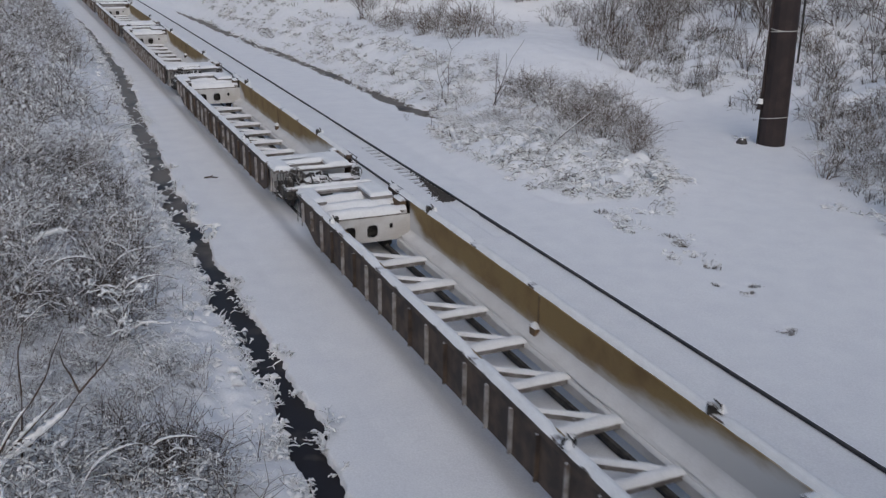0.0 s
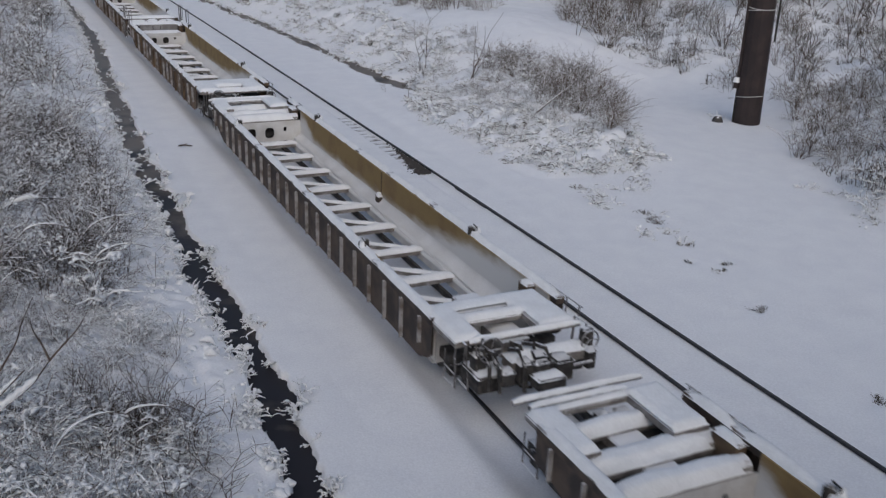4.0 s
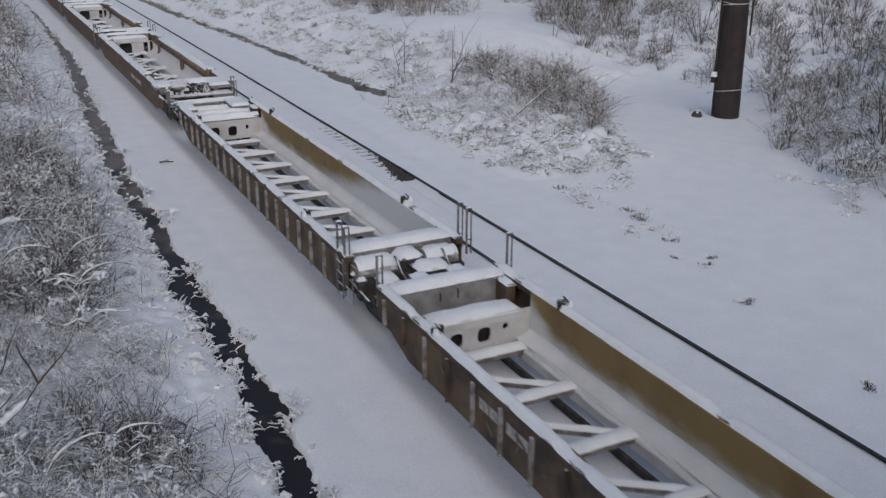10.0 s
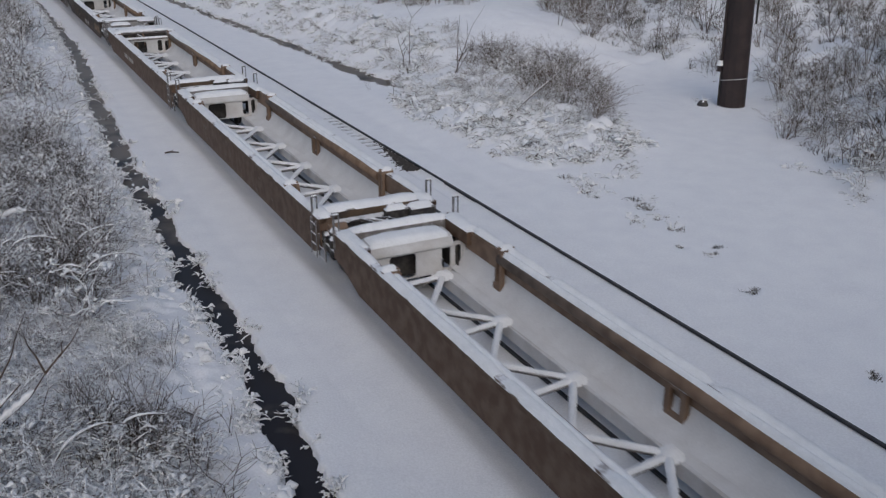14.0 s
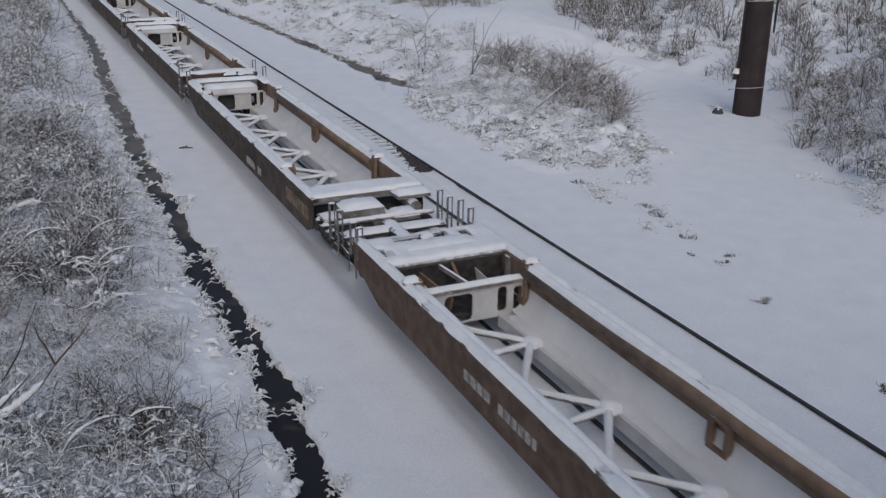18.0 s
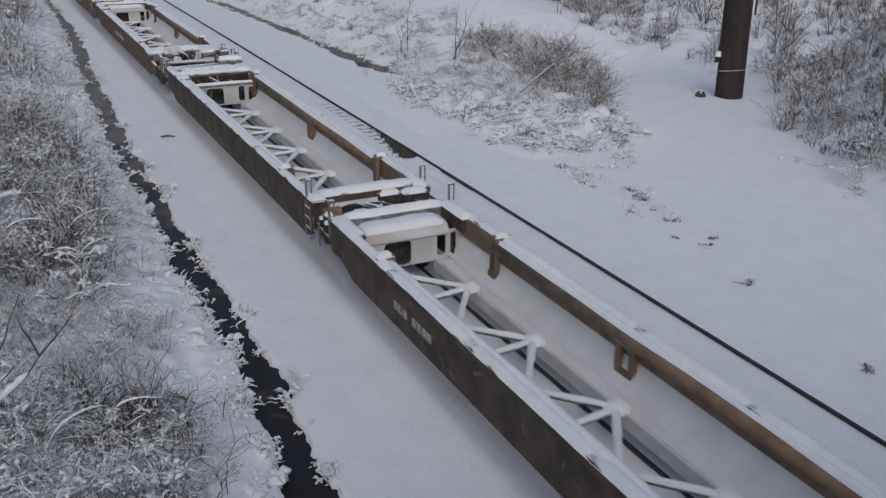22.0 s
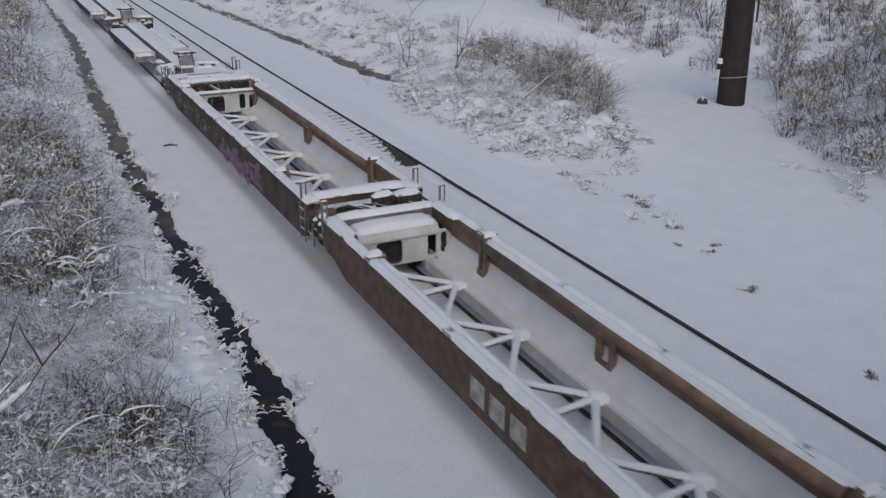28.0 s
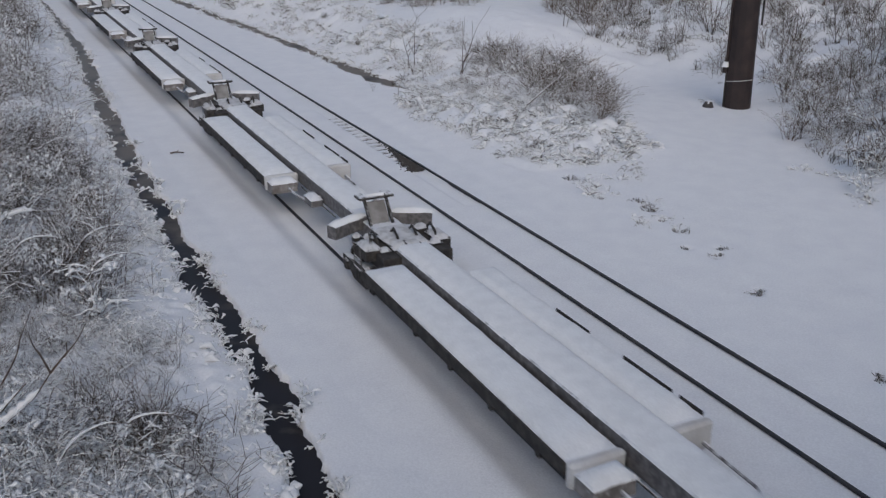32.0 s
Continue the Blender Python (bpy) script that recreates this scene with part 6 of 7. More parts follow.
                snowy_block(root, "end_gusset", *mirror(x, dx - 0.2, dx + 0.16), *(span(0.2, 1.5) if s > 0 else span(0.0, 0.8)), 1.0, TOP + 0.004, outer, seed + x, 0.09)
        elif brown and s > 0:
            deck_plate(root, *span(0.30, 1.90), TOP - 0.03, 1.6, [(-0.82, 0.50, *span(0.48, 0.72)), (0.86, 1.06, *span(0.45, 0.95)), (-1.35, -1.2, *span(1.0, 1.5))], seed, FRAME)
            snowy_block(root, "slot_post", -0.35, -0.22, *span(0.48, 0.72), 0.9, TOP - 0.05, BLACK, seed + 6, 0.03)
            snowy_block(root, "deck_ridge", -0.9, 1.0, *span(0.85, 1.55), 1.2, TOP + 0.02, FRAME, seed + 1, 0.10)
            lump = random.Random(seed * 3)
            for k in range(6):
                x, d, w = lump.uniform(-1.35, 0.3), lump.uniform(0.45, 1.6), lump.uniform(0.07, 0.17)
                snowy_block(root, "deck_fitting", x - w, x + w, *span(d - w, d + w), TOP - 0.02, TOP + lump.uniform(0.02, 0.09), PIT, seed + k, 0.08, cover=SNOW_GREY if k % 2 else None)
            bm = bmesh.new()
            tube(bm, [(-1.45, at(1.90), TOP - 0.06), (1.40, at(1.90), TOP - 0.06)], 0.06, 8)
            part("deck_edge", bm, FRAME, root)
            bulkhead(root, yb + 0.03, 0.05, 0.25, 1.02, 1.38, [(-0.66, 0.02, 0.28, 0.93), (0.62, 0.86, 0.36, 0.95), (1.02, 1.25, 0.28, 0.9)], BULKHEAD, s)
            snowy_block(root, "cross_tube", -1.38, 1.38, yb - 0.04, yb + 0.14, 1.0, 1.12, FRAME, seed + 5, 0.06)
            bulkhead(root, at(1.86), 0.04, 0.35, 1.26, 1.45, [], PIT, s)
            # dark plate added for the shade at the bottom of the pit
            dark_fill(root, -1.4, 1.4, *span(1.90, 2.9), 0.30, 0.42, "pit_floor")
            bm = bmesh.new()
            tube(bm, [(1.42, at(2.15), 0.5), (1.42, at(2.15), 1.25)], 0.14, 10)
            part("corner_tube", bm, FRAME, root)
            bm = bmesh.new()
            beam(bm, (-0.25, at(1.88), 1.14), (0.02, yb + 0.1, 1.03), 0.07, 0.10)
            part("end_strut", bm, FRAME, root)
            bm = bmesh.new()
            beam(bm, (-0.75, at(1.9), 0.95), (-0.45, yb + 0.1, 0.7), 0.06, 0.30)
            part("end_strut", bm, BROWN_IN, root)
            bm = bmesh.new()
            plate(bm, [(yb + 0.04, 0.32), (yb + 0.04, 0.98), (at(2.05), 1.05), (at(2.3), 0.5)], 0.55, 0.58)
            part("web_plate", bm, BULKHEAD, root)
            bar(root, "brake_pipe", [(0.05, at(1.9), 1.2), (0.1, at(2.1), 0.95), (0.05, at(2.2), 0.6)], 0.04, BROWN_IN)
            bm = bmesh.new()
            tube(bm, [(-1.2, at(2.5), 0.85), (-0.85, at(2.5), 0.85)], 0.16, 10)
            part("air_reservoir", bm, BULKHEAD, root)
        elif brown and seed != 10:
            bulkhead(root, yb - 0.03, 0.05, 0.25, 1.05, 1.38, [(-0.3, 0.3, 0.35, 0.7)], BULKHEAD, s)
            coupler_platform(root, at, span, seed)
        elif brown:
            deck_plate(root, *span(0.0, 0.80), TOP - 0.03, 1.6, [], seed, FRAME)
            snowy_block(root, "deck_ridge", -1.55, 1.3, *span(0.55, 0.86), 1.2, TOP + 0.0, FRAME, seed + 1, 0.09)
            bulkhead(root, yb - 0.03, 0.05, 0.25, 1.05, 1.38, [(-0.3, 0.3, 0.35, 0.7)], BULKHEAD, s)
            snowy_block(root, "side_deck", 0.62, 1.6, *span(-0.55, 0.02), TOP - 0.16, TOP - 0.035, FRAME, seed + 3, 0.09)
            dark_fill(root, -1.35, 1.35, *span(-1.2, 0.9), 0.55, 0.84)
            for d in (-0.3, -0.8, -1.25):
                snowy_block(root, "end_bracket", -1.58, -1.38, *span(d, d + 0.14), 0.55, 0.86, BLACK, seed + d, 0.04)
            bar(root, "side_sill_pipe", [(-1.5, at(0.0), 0.68), (-1.52, at(-1.45), 0.66)], 0.05, BLACK)
            snowy_block(root, "side_step_deck", -1.50, -0.75, *span(-0.70, -0.05), 0.84, 0.94, BLACK, seed + 8, 0.06)
        elif end == "A":
            if s > 0:
                bulkhead(root, yb + 0.03, 0.05, 0.25, 0.98, 1.38, [(-0.66, -0.34, 0.40, 0.72), (0.02, 0.36, 0.40, 0.74), (0.66, 0.80, 0.60, 0.74)], BULKHEAD, s)
                dark_fill(root, -1.2, 1.2, yb + 0.30, yb + 0.6, 0.25, 0.94)
                snowy_block(root, "end_shelf", -1.2, 1.15, yb + 0.0, yb + 0.62, 0.80, 0.99, BULKHEAD, seed + s, 0.10)
                bulkhead(root, at(0.62), 0.05, 0.6, TOP - 0.1, 1.4, [], DUSTY, s)
                for x in (-0.35, 0.1):
                    bar(root, "release_rod", [(x, at(0.7), 1.25), (x, at(0.72), 1.02)], 0.018, BLACK)
                snowy_block(root, "end_beam", -1.5, 1.5, *span(0.02, 0.60), 1.0, TOP - 0.04, FRAME, seed + 3, 0.11)
                for x in (-0.55, 0.42):
                    snowy_block(root, "link_plate", x, x + 0.42, *span(-0.5, 0.06), 1.0, TOP - 0.12, FRAME, seed + x, 0.10)
                snowy_block(root, "corner_bracket", 1.12, 1.36, *span(0.65, 1.15), 0.8, TOP - 0.06, DARK_SIDE, seed + 7, 0.05)
            else:
                bulkhead(root, yb - 0.03, 0.05, 0.25, 1.15, 1.38, [], BULKHEAD, s)
                snowy_block(root, "end_beam", -1.5, 1.5, *span(0.25, 0.85), 1.0, TOP - 0.02, FRAME, seed + 2, 0.12)
                dark_fill(root, -1.4, 1.4, *span(-0.5, 0.6), 0.45, 0.92)
                for x0, x1 in ((-1.45, -0.35), (0.40, 1.30)):
                    bm = bmesh.new()
                    tube(bm, [(x0, at(-0.12), 1.0), (x1, at(-0.12), 1.0)], 0.27, 12)
                    part("side_tank", bm, FRAME, root)
                    bm = bmesh.new()
                    snow_cap(bm, x0, x1, *span(-0.39, 0.2), 1.14, 0.16, seed + x0, 0.1)
                    part("tank_snow", bm, SNOW_CAP, root)
                snowy_block(root, "valve_box", -0.3, 0.35, *span(-0.35, 0.3), 0.9, 1.2, BLACK, seed, 0.12)
                snowy_block(root, "joint_plate", -0.1, 0.75, *span(-1.0, -0.42), 0.9, 1.1, BLACK, seed + 3, 0.12)
                snowy_block(root, "side_bearing", -1.1, -0.6, *span(-1.0, -0.5), 0.8, 0.98, BLACK, seed + 4, 0.12)
                for x in (-0.35, 0.95):
                    bar(root, "brake_hose", [(x, at(0.1), 1.15), (x - 0.1, at(-0.35), 1.28), (x - 0.15, at(-0.8), 1.05), (x - 0.1, at(-1.1), 0.9)], 0.03, BLACK)
        else:
            if s < 0:
                if single:
                    cuts = [(-0.96, 0.35, *span(-0.95, -0.30)), (-0.96, 0.22, *span(0.0, 0.11))]
                    deck_plate(root, *span(-1.0, 0.60), TOP - 0.06, 1.58, cuts, seed + 9 * s, FRAME, 1.2)
                    dark_fill(root, -1.3, 1.3, *span(-0.25, 0.9), 0.40, 0.62)
                    bm = bmesh.new()
                    snow_cap(bm, -0.33, 0.33, *span(-0.72, 0.4), 0.98, 0.10, seed, 0.15)
                    part("sill_snow", bm, SNOW_DIRTY, root)
                else:
                    cuts = [(-0.72, 0.35, *span(-0.62, -0.10))]
                    deck_plate(root, *span(-0.86, 1.02), TOP - 0.06, 1.58, cuts, seed + 9 * s, FRAME, 1.22)
                    dark_fill(root, -1.3, 1.3, *span(-0.6, 1.0), 0.50, 0.80)
                    snowy_block(root, "draft_cover", -0.5, -0.2, *span(-0.58, -0.3), 0.8, 1.1, FRAME, seed, 0.14)
                    for x in (-0.3, 0.1, 0.25):
                        bar(root, "brake_pipe", [(x, at(-0.15), 1.0), (x + 0.05, at(-0.3), 1.15), (x + 0.1, at(-0.58), 1.05)], 0.04, BLACK)
                bulkhead(root, yb - 0.03, 0.05, 0.25, 1.1, 1.38, [], BULKHEAD, s)
                d = 0.75 if single else 1.15
                snowy_block(root, "corner_box", 1.1, 1.36, *span(d, d + 0.35), TOP - 0.35, TOP + 0.0, DARK_SIDE, seed + 5, 0.06)
            else:
                cuts = [(-1.0, 0.44, *span(-0.28, 0.96))]
                deck_plate(root, *span(-0.42, 0.95), TOP - 0.06, 1.58, cuts, seed + 9 * s, FRAME, 1.2)
                for d, w in ((0.10, 0.30), (0.98, 0.42), (1.72, 0.40)):
                    bm = bmesh.new()
                    tube(bm, [(-1.38, at(d), 1.0), (1.28, at(d), 1.0)], w / 2, 12)
                    part("end_tube", bm, FRAME, root)
                    bm = bmesh.new()
                    snow_cap(bm, -1.38, 1.22, at(d) - w / 2 - 0.02, at(d) + w / 2 + 0.02, 1.06, 0.19, seed + d, 0.08)
                    part("tube_snow", bm, SNOW_CAP, root)
                lump = random.Random(seed * 5)
                for k in range(4):
                    x, d, w = lump.uniform(-0.7, 0.3), lump.uniform(-0.2, 0.05), lump.uniform(0.06, 0.14)
                    snowy_block(root, "brake_valve", x - w, x + w, *span(d - w, d + w), 0.7, lump.uniform(1.0, 1.18), PIT, seed + k, 0.06, cover=SNOW_GREY)
                bulkhead(root, yb + 0.03, 0.05, 0.25, 0.98, 1.38, [(-0.80, -0.42, 0.38, 0.76), (-0.06, 0.30, 0.38, 0.76), (0.68, 0.80, 0.60, 0.76)], BULKHEAD, s)
                dark_fill(root, -1.3, 1.3, *span(0.0, 1.6), 0.35, 0.80)
                snowy_block(root, "corner_post", 1.14, 1.37, *span(1.05, 1.65), 0.6, TOP - 0.04, DARK_SIDE, seed + 5, 0.05)
        # running gear and fittings
        if end == "C":
            bogie(root, at(0.9 if ext and s < 0 else 0.2))
            low = 0.2 if brown and s < 0 and seed != 10 else 0.0
            coupler(root, at((-0.75 if ext else -1.25) if s < 0 else -0.35), s, low)
            bm = bmesh.new()
            box(bm, -0.32, 0.32, *span((-0.7 if ext else -1.2) if s < 0 else -0.3, 1.6), 0.62 - low, 0.98 - low, 0.03)
            part("draft_sill", bm, FRAME, root)
            if brown:
                if s < 0 and seed == 10:
                    cross_beam(root, at(-1.75), 0.40, 0.80, 0.92, 1.40, BLACK, seed + 1, "end_walkway", 0.06)
                    bar(root, "uncoupling_lever", [(-0.3, at(-2.3), 0.80), (1.35, at(-2.3), 0.80), (1.42, at(-2.2), 1.1)], 0.03, GREY_STEEL)
                    for d in (-1.3, -1.9):
                        for x in (-1.5, 1.5):
                            posts(root, at(d), x, 0.85, base=1.0)
                    snowy_block(root, "valve_cover", -1.0, 0.12, *span(-0.85, -0.12), 0.95, 1.20, FRAME, seed + 2, 0.12)
                    snowy_block(root, "crossover_step", 0.22, 0.98, *span(-1.25, -0.62), 0.86, 1.0, FRAME, seed + 4, 0.11)
                    bm = bmesh.new()
                    tube(bm, [(1.05, at(-0.75), 1.02), (1.05, at(0.0), 1.02)], 0.17, 12)
                    part("air_reservoir", bm, FRAME, root)
                    for k, (xa, xb) in enumerate(((-0.85, -0.5), (-0.3, 0.1), (0.1, 0.3))):
                        bar(root, "brake_pipe", [(xa, at(-0.86), 1.05), (xa, at(-1.0), 0.98), (xb, at(-1.35), 0.72), (xb, at(-1.55), 0.6)], 0.02, BLACK)
                    # the space below the walkway is darkened by added blocks
                    for k, (xa, xb) in enumerate(((-1.3, -0.75), (-0.6, -0.1), (0.1, 0.6), (0.8, 1.3))):
                        snowy_block(root, "under_gear", xa, xb, *span(-1.95 + 0.05 * k, -1.25), 0.42, 0.72 - 0.05 * (k % 2), BLACK, seed + k, 0.03)
                    for x in (-1.4, -1.15, 1.2):
                        bar(root, "air_hose", [(x, at(-1.3), 0.8), (x, at(-1.6), 0.6), (x + 0.1, at(-2.0), 0.42), (x + 0.15, at(-2.2), 0.55)], 0.04, BLACK)
                    bar(root, "end_rail", [(-1.38, at(-1.18), 1.0), (1.38, at(-1.18), 1.0)], 0.06, FRAME)
                    ridge_snow(root, (-1.36, at(-1.18), 1.03), (1.36, at(-1.18), 1.03), 0.06, 0.06, seed, "rail_snow")
                    for x in (-1.5, 1.5):
                        step_loop(root, at(-1.5), x)
                elif s > 0:
                    for x, d, t_ in ((1.38, 0.15, 0.72), (1.30, -0.25, 0.85)):
                        posts(root, at(d), x, t_, base=TOP - 0.1)
                    for x in (-1.58, 1.58):
                        step_loop(root, at(-0.15), x)
                    for x, d in ((-1.56, 0.30), (-1.58, -0.10)):
                        posts(root, at(d), x, 0.62, base=TOP - 0.1)
                    if seed == 12:
                        bm = bmesh.new()
                        tube(bm, [(0.45, at(0.62), TOP + 0.18), (1.42, at(0.62), TOP + 0.18)], 0.2, 12)
                        part("air_reservoir", bm, FRAME, root)
                        bm = bmesh.new()
                        snow_cap(bm, 0.42, 1.48, *span(0.41, 0.85), TOP + 0.27, 0.14, seed, 0.08)
                        part("reservoir_snow", bm, SNOW_CAP, root)
                        snowy_block(root, "brake_stand", 0.72, 1.08, *span(-0.08, 0.02), 1.2, 1.85, GREY_STEEL, seed, 0.04)
                        handbrake(root, 0.65, at(-0.15), 1.65, 0.2)
                        for k in range(4):
                            bar(root, "brake_pipe", [(0.5 + 0.12 * k, at(0.0), 1.7 - 0.1 * k), (0.55 + 0.1 * k, at(0.25), 1.45), (0.3 + 0.2 * k, at(0.4), 1.38)], 0.022, BLACK)
            else:
                for x in (-1.55, 1.55):
                    step_loop(root, at(-0.75 if s < 0 else -0.2), x)
                if s < 0:
                    bar(root, "end_rail", [(-1.3, at(-1.02), 1.26), (1.3, at(-1.02), 1.26)], 0.06, FRAME)
                    ridge_snow(root, (-1.3, at(-1.02), 1.29), (1.3, at(-1.02), 1.29), 0.07, 0.08, seed, "rail_snow")
                    snowy_block(root, "end_walkway", -0.60, 1.25, *span(-1.55, -1.14), 0.78, 1.0, FRAME, seed + 1, 0.10)
                    handbrake(root, -0.92, at(-1.25), 1.15, 0.26)
                    handbrake(root, 1.25, at(-1.50), 1.12, 0.20)
                    for k, x in enumerate((-1.15, -0.98, -0.5, -0.32, -0.1, 0.12)):
                        d = -1.30 - 0.12 * (k % 3)
                        bar(root, "air_hose", [(x, at(d + 0.3), 1.1), (x + 0.03, at(d), 1.22 - 0.05 * (k % 2)), (x + 0.08, at(d - 0.2), 0.95), (x + 0.04, at(d - 0.3), 0.5)], 0.045, BLACK)
                    for k, (x, d, w, zt) in enumerate(((-1.1, -1.10, 0.13, 1.05), (-0.35, -1.55, 0.16, 1.0), (0.0, -1.53, 0.12, 1.1), (0.42, -1.70, 0.2, 1.02), (-0.75, -1.60, 0.14, 0.9), (1.2, -1.60, 0.1, 1.0))):
                        snowy_block(root, "brake_valve", x - w, x + w, *span(d - w, d + w), 0.62, zt, PIT, seed + k, 0.05, cover=SNOW_GREY)
                    # added blocks darken the gap below the walkway
                    for k, (xa, xb) in enumerate(((-1.3, -0.75), (-0.65, -0.2), (0.25, 0.7), (0.85, 1.3))):
                        snowy_block(root, "under_gear", xa, xb, *span(-1.5 + 0.06 * k, -0.75), 0.42, 0.74 - 0.06 * (k % 2), BLACK, seed + k, 0.03)
                    snowy_block(root, "coupler_guard", -0.3, 0.34, *span(-2.10, -1.75), 0.6, 0.82, BLACK, seed + 9, 0.08)
                    for x in (-1.42, -1.2, 1.38):
                        bar(root, "grab_iron", [(x, at(-0.70), 0.7), (x, at(-0.75), 1.3), (x, at(-1.15), 1.3), (x, at(-1.30), 0.45), (x, at(-0.85), 0.45)], 0.024, GREY_STEEL)
                    bar(root, "uncoupling_lever", [(0.1, at(-1.85), 0.85), (1.15, at(-1.75), 0.82), (1.3, at(-1.45), 0.6)], 0.03, GREY_STEEL)
                else:
                    for xa, xb, d in ((-1.6, 1.15, -0.82), (-1.40, 0.6, -0.58)):
                        bar(root, "end_handrail", [(xa, at(d), 1.26), (xb, at(d), 1.26)], 0.05, FRAME)
                        ridge_snow(root, (xa, at(d), 1.29), (xb, at(d), 1.29), 0.06, 0.07, seed, "rail_snow")
                y0_, y1_ = span(-0.7, 0.9) if s < 0 else span(-0.1, 1.6)
                bm = bmesh.new()
                for yy in np.linspace(y0_ + 0.1, y1_ - 0.1, 4):
                    tube(bm, [(1.58, yy, 1.0), (1.58, yy, TOP + 0.06)], 0.018, 6)
                tube(bm, [(1.58, y0_, TOP + 0.06), (1.58, y1_, TOP + 0.06)], 0.02, 6)
                part("grab_rail", bm, GREY_STEEL, root)
        else:
            if s < 0:
                bogie(root, at(-0.5))
                ladder(root, at(0.22), -HALF - 0.07)
                step_loop(root, at(-0.2), -HALF)
                for d in (-0.55, -0.15):
                    snowy_block(root, "end_bracket", -1.52, -1.30, *span(d, d + 0.16), 0.5, 0.95, BLACK, seed + d, 0.05)
                bar(root, "side_sill_pipe", [(-1.5, at(0.1), 0.70), (-1.5, at(-1.1), 0.62)], 0.05, BLACK)
            if brown:
                for x in (-1.58, 1.6):
                    posts(root, at(0.45 if s < 0 else 0.15), x, 0.75, base=TOP - 0.1)
            else:
                for x in (-1.55, 1.85):
                    for d in ((0.55, 0.1) if s < 0 else (0.05,)):
                        posts(root, at(d), x, 1.15, base=TOP - 0.15)
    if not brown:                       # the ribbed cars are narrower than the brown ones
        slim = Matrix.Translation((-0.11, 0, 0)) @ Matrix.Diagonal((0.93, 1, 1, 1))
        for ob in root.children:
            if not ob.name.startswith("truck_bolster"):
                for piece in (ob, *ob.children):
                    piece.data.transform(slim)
    return root


def lettering(root, y, x, z, h, widths, mat=LETTER):
    """A row of plain painted bars where the side carries writing."""
    yy = y
    for w in widths:
        if w > 0:
            bm = bmesh.new()
            box(bm, x - 0.012, x + 0.001, yy - w, yy, z, z + h, 0.0)
            part("painted_mark", bm, mat, root)
        yy -= abs(w) + 0.06


BROWN_LABEL = "rust-brown articulated well car, empty, dusted with snow"
OCHRE_LABEL = "dark ribbed well car with ochre inside, empty and snowy"
UNITS = [
    # kind, near end, far end, near u, far u
    ("ribbed", "C", "C", -146.4, -128.0),
    ("ribbed", "C", "C", -123.6, -105.2),
    ("ribbed", "C", "C", -100.8, -81.4),
    ("ribbed", "C", "A", -77.0, -59.6),
    ("ribbed", "A", "A", -58.0, -40.4),
    ("ribbed", "A", "C", -38.6, -20.3),
    ("brown", "C", "A", -16.1, 1.76),
    ("brown", "A", "A", 2.74, 20.01),
    ("brown", "A", "C", 21.17, 39.3),
    ("brown", "C", "A", 42.5, 59.23),
    ("brown", "A", "A", 60.31, 76.94),
    ("brown", "A", "C", 78.06, 96.75),
    ("brown", "C", "A", 100.1, 117.78),
    ("brown", "A", "A", 118.73, 135.29),
    ("brown", "A", "C", 136.37, 154.7),
]
UNIT = []
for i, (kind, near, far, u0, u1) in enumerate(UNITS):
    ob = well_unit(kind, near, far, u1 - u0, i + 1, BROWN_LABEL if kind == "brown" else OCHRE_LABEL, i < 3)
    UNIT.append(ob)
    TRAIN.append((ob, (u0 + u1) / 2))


def unit_y(i, u):
    """Place along unit i of a point given along the whole train."""
    return u - (UNITS[i][3] + UNITS[i][4]) / 2


for i, u0, z, hgt, w in ((6, -9.25, 0.66, 0.20, (0.2, 0.2, 0.2, 0.22, -0.2, 0.17, 0.17, 0.17, 0.17, 0.17, 0.12)),
                         (8, 33.4, 0.66, 0.20, (0.2, 0.2, 0.2, 0.22, -0.2, 0.17, 0.17, 0.17, 0.17, 0.17, 0.12)),
                         (10, 73.0, 0.66, 0.18, (0.16, 0.2, 0.16, -0.15, 0.17, 0.17, 0.17, 0.17)),
                         (12, 110.5, 0.66, 0.20, (0.2, 0.2, 0.2, 0.22, -0.2, 0.17, 0.17, 0.17, 0.17, 0.17, 0.17)),
                         (4, -45.0, 0.8, 0.2, (0.3, 0.25, -0.2, 0.3, 0.3))):
    lettering(UNIT[i], unit_y(i, u0), -HALF + 0.03, z, hgt, w)
lettering(UNIT[9], unit_y(9, 44.96), -HALF + 0.03, 0.62, 0.36, (0.26, 0.26, 0.2, 0.26, 0.24, 0.24, 0.26), TAN_SPRAY)
# large faded mark of the owner, drawn as plain blocks
for k, u0 in enumerate((127.4, 126.7, 126.0)):
    y = unit_y(13, u0)
    bm = bmesh.new()
    x = -HALF + 0.025
    box(bm, x - 0.008, x, y - 0.5, y, 0.52, 0.98, 0)
    part("painted_mark", bm, LETTER, UNIT[13])
# sprayed patches on the last well unit
prg = random.Random(9)
for k in range(44):
    u0 = prg.uniform(141.3, 146.0)
    y, z = unit_y(14, u0), prg.uniform(0.36, 0.95)
    bm = bmesh.new()
    x = -HALF + 0.026 - 0.0006 * k
    beam(bm, (x, y, z), (x, y - prg.uniform(0.3, 0.8), z + prg.uniform(-0.25, 0.25)), 0.006, prg.uniform(0.10, 0.24))
    part("sprayed_mark", bm, PAINT_PINK, UNIT[14])
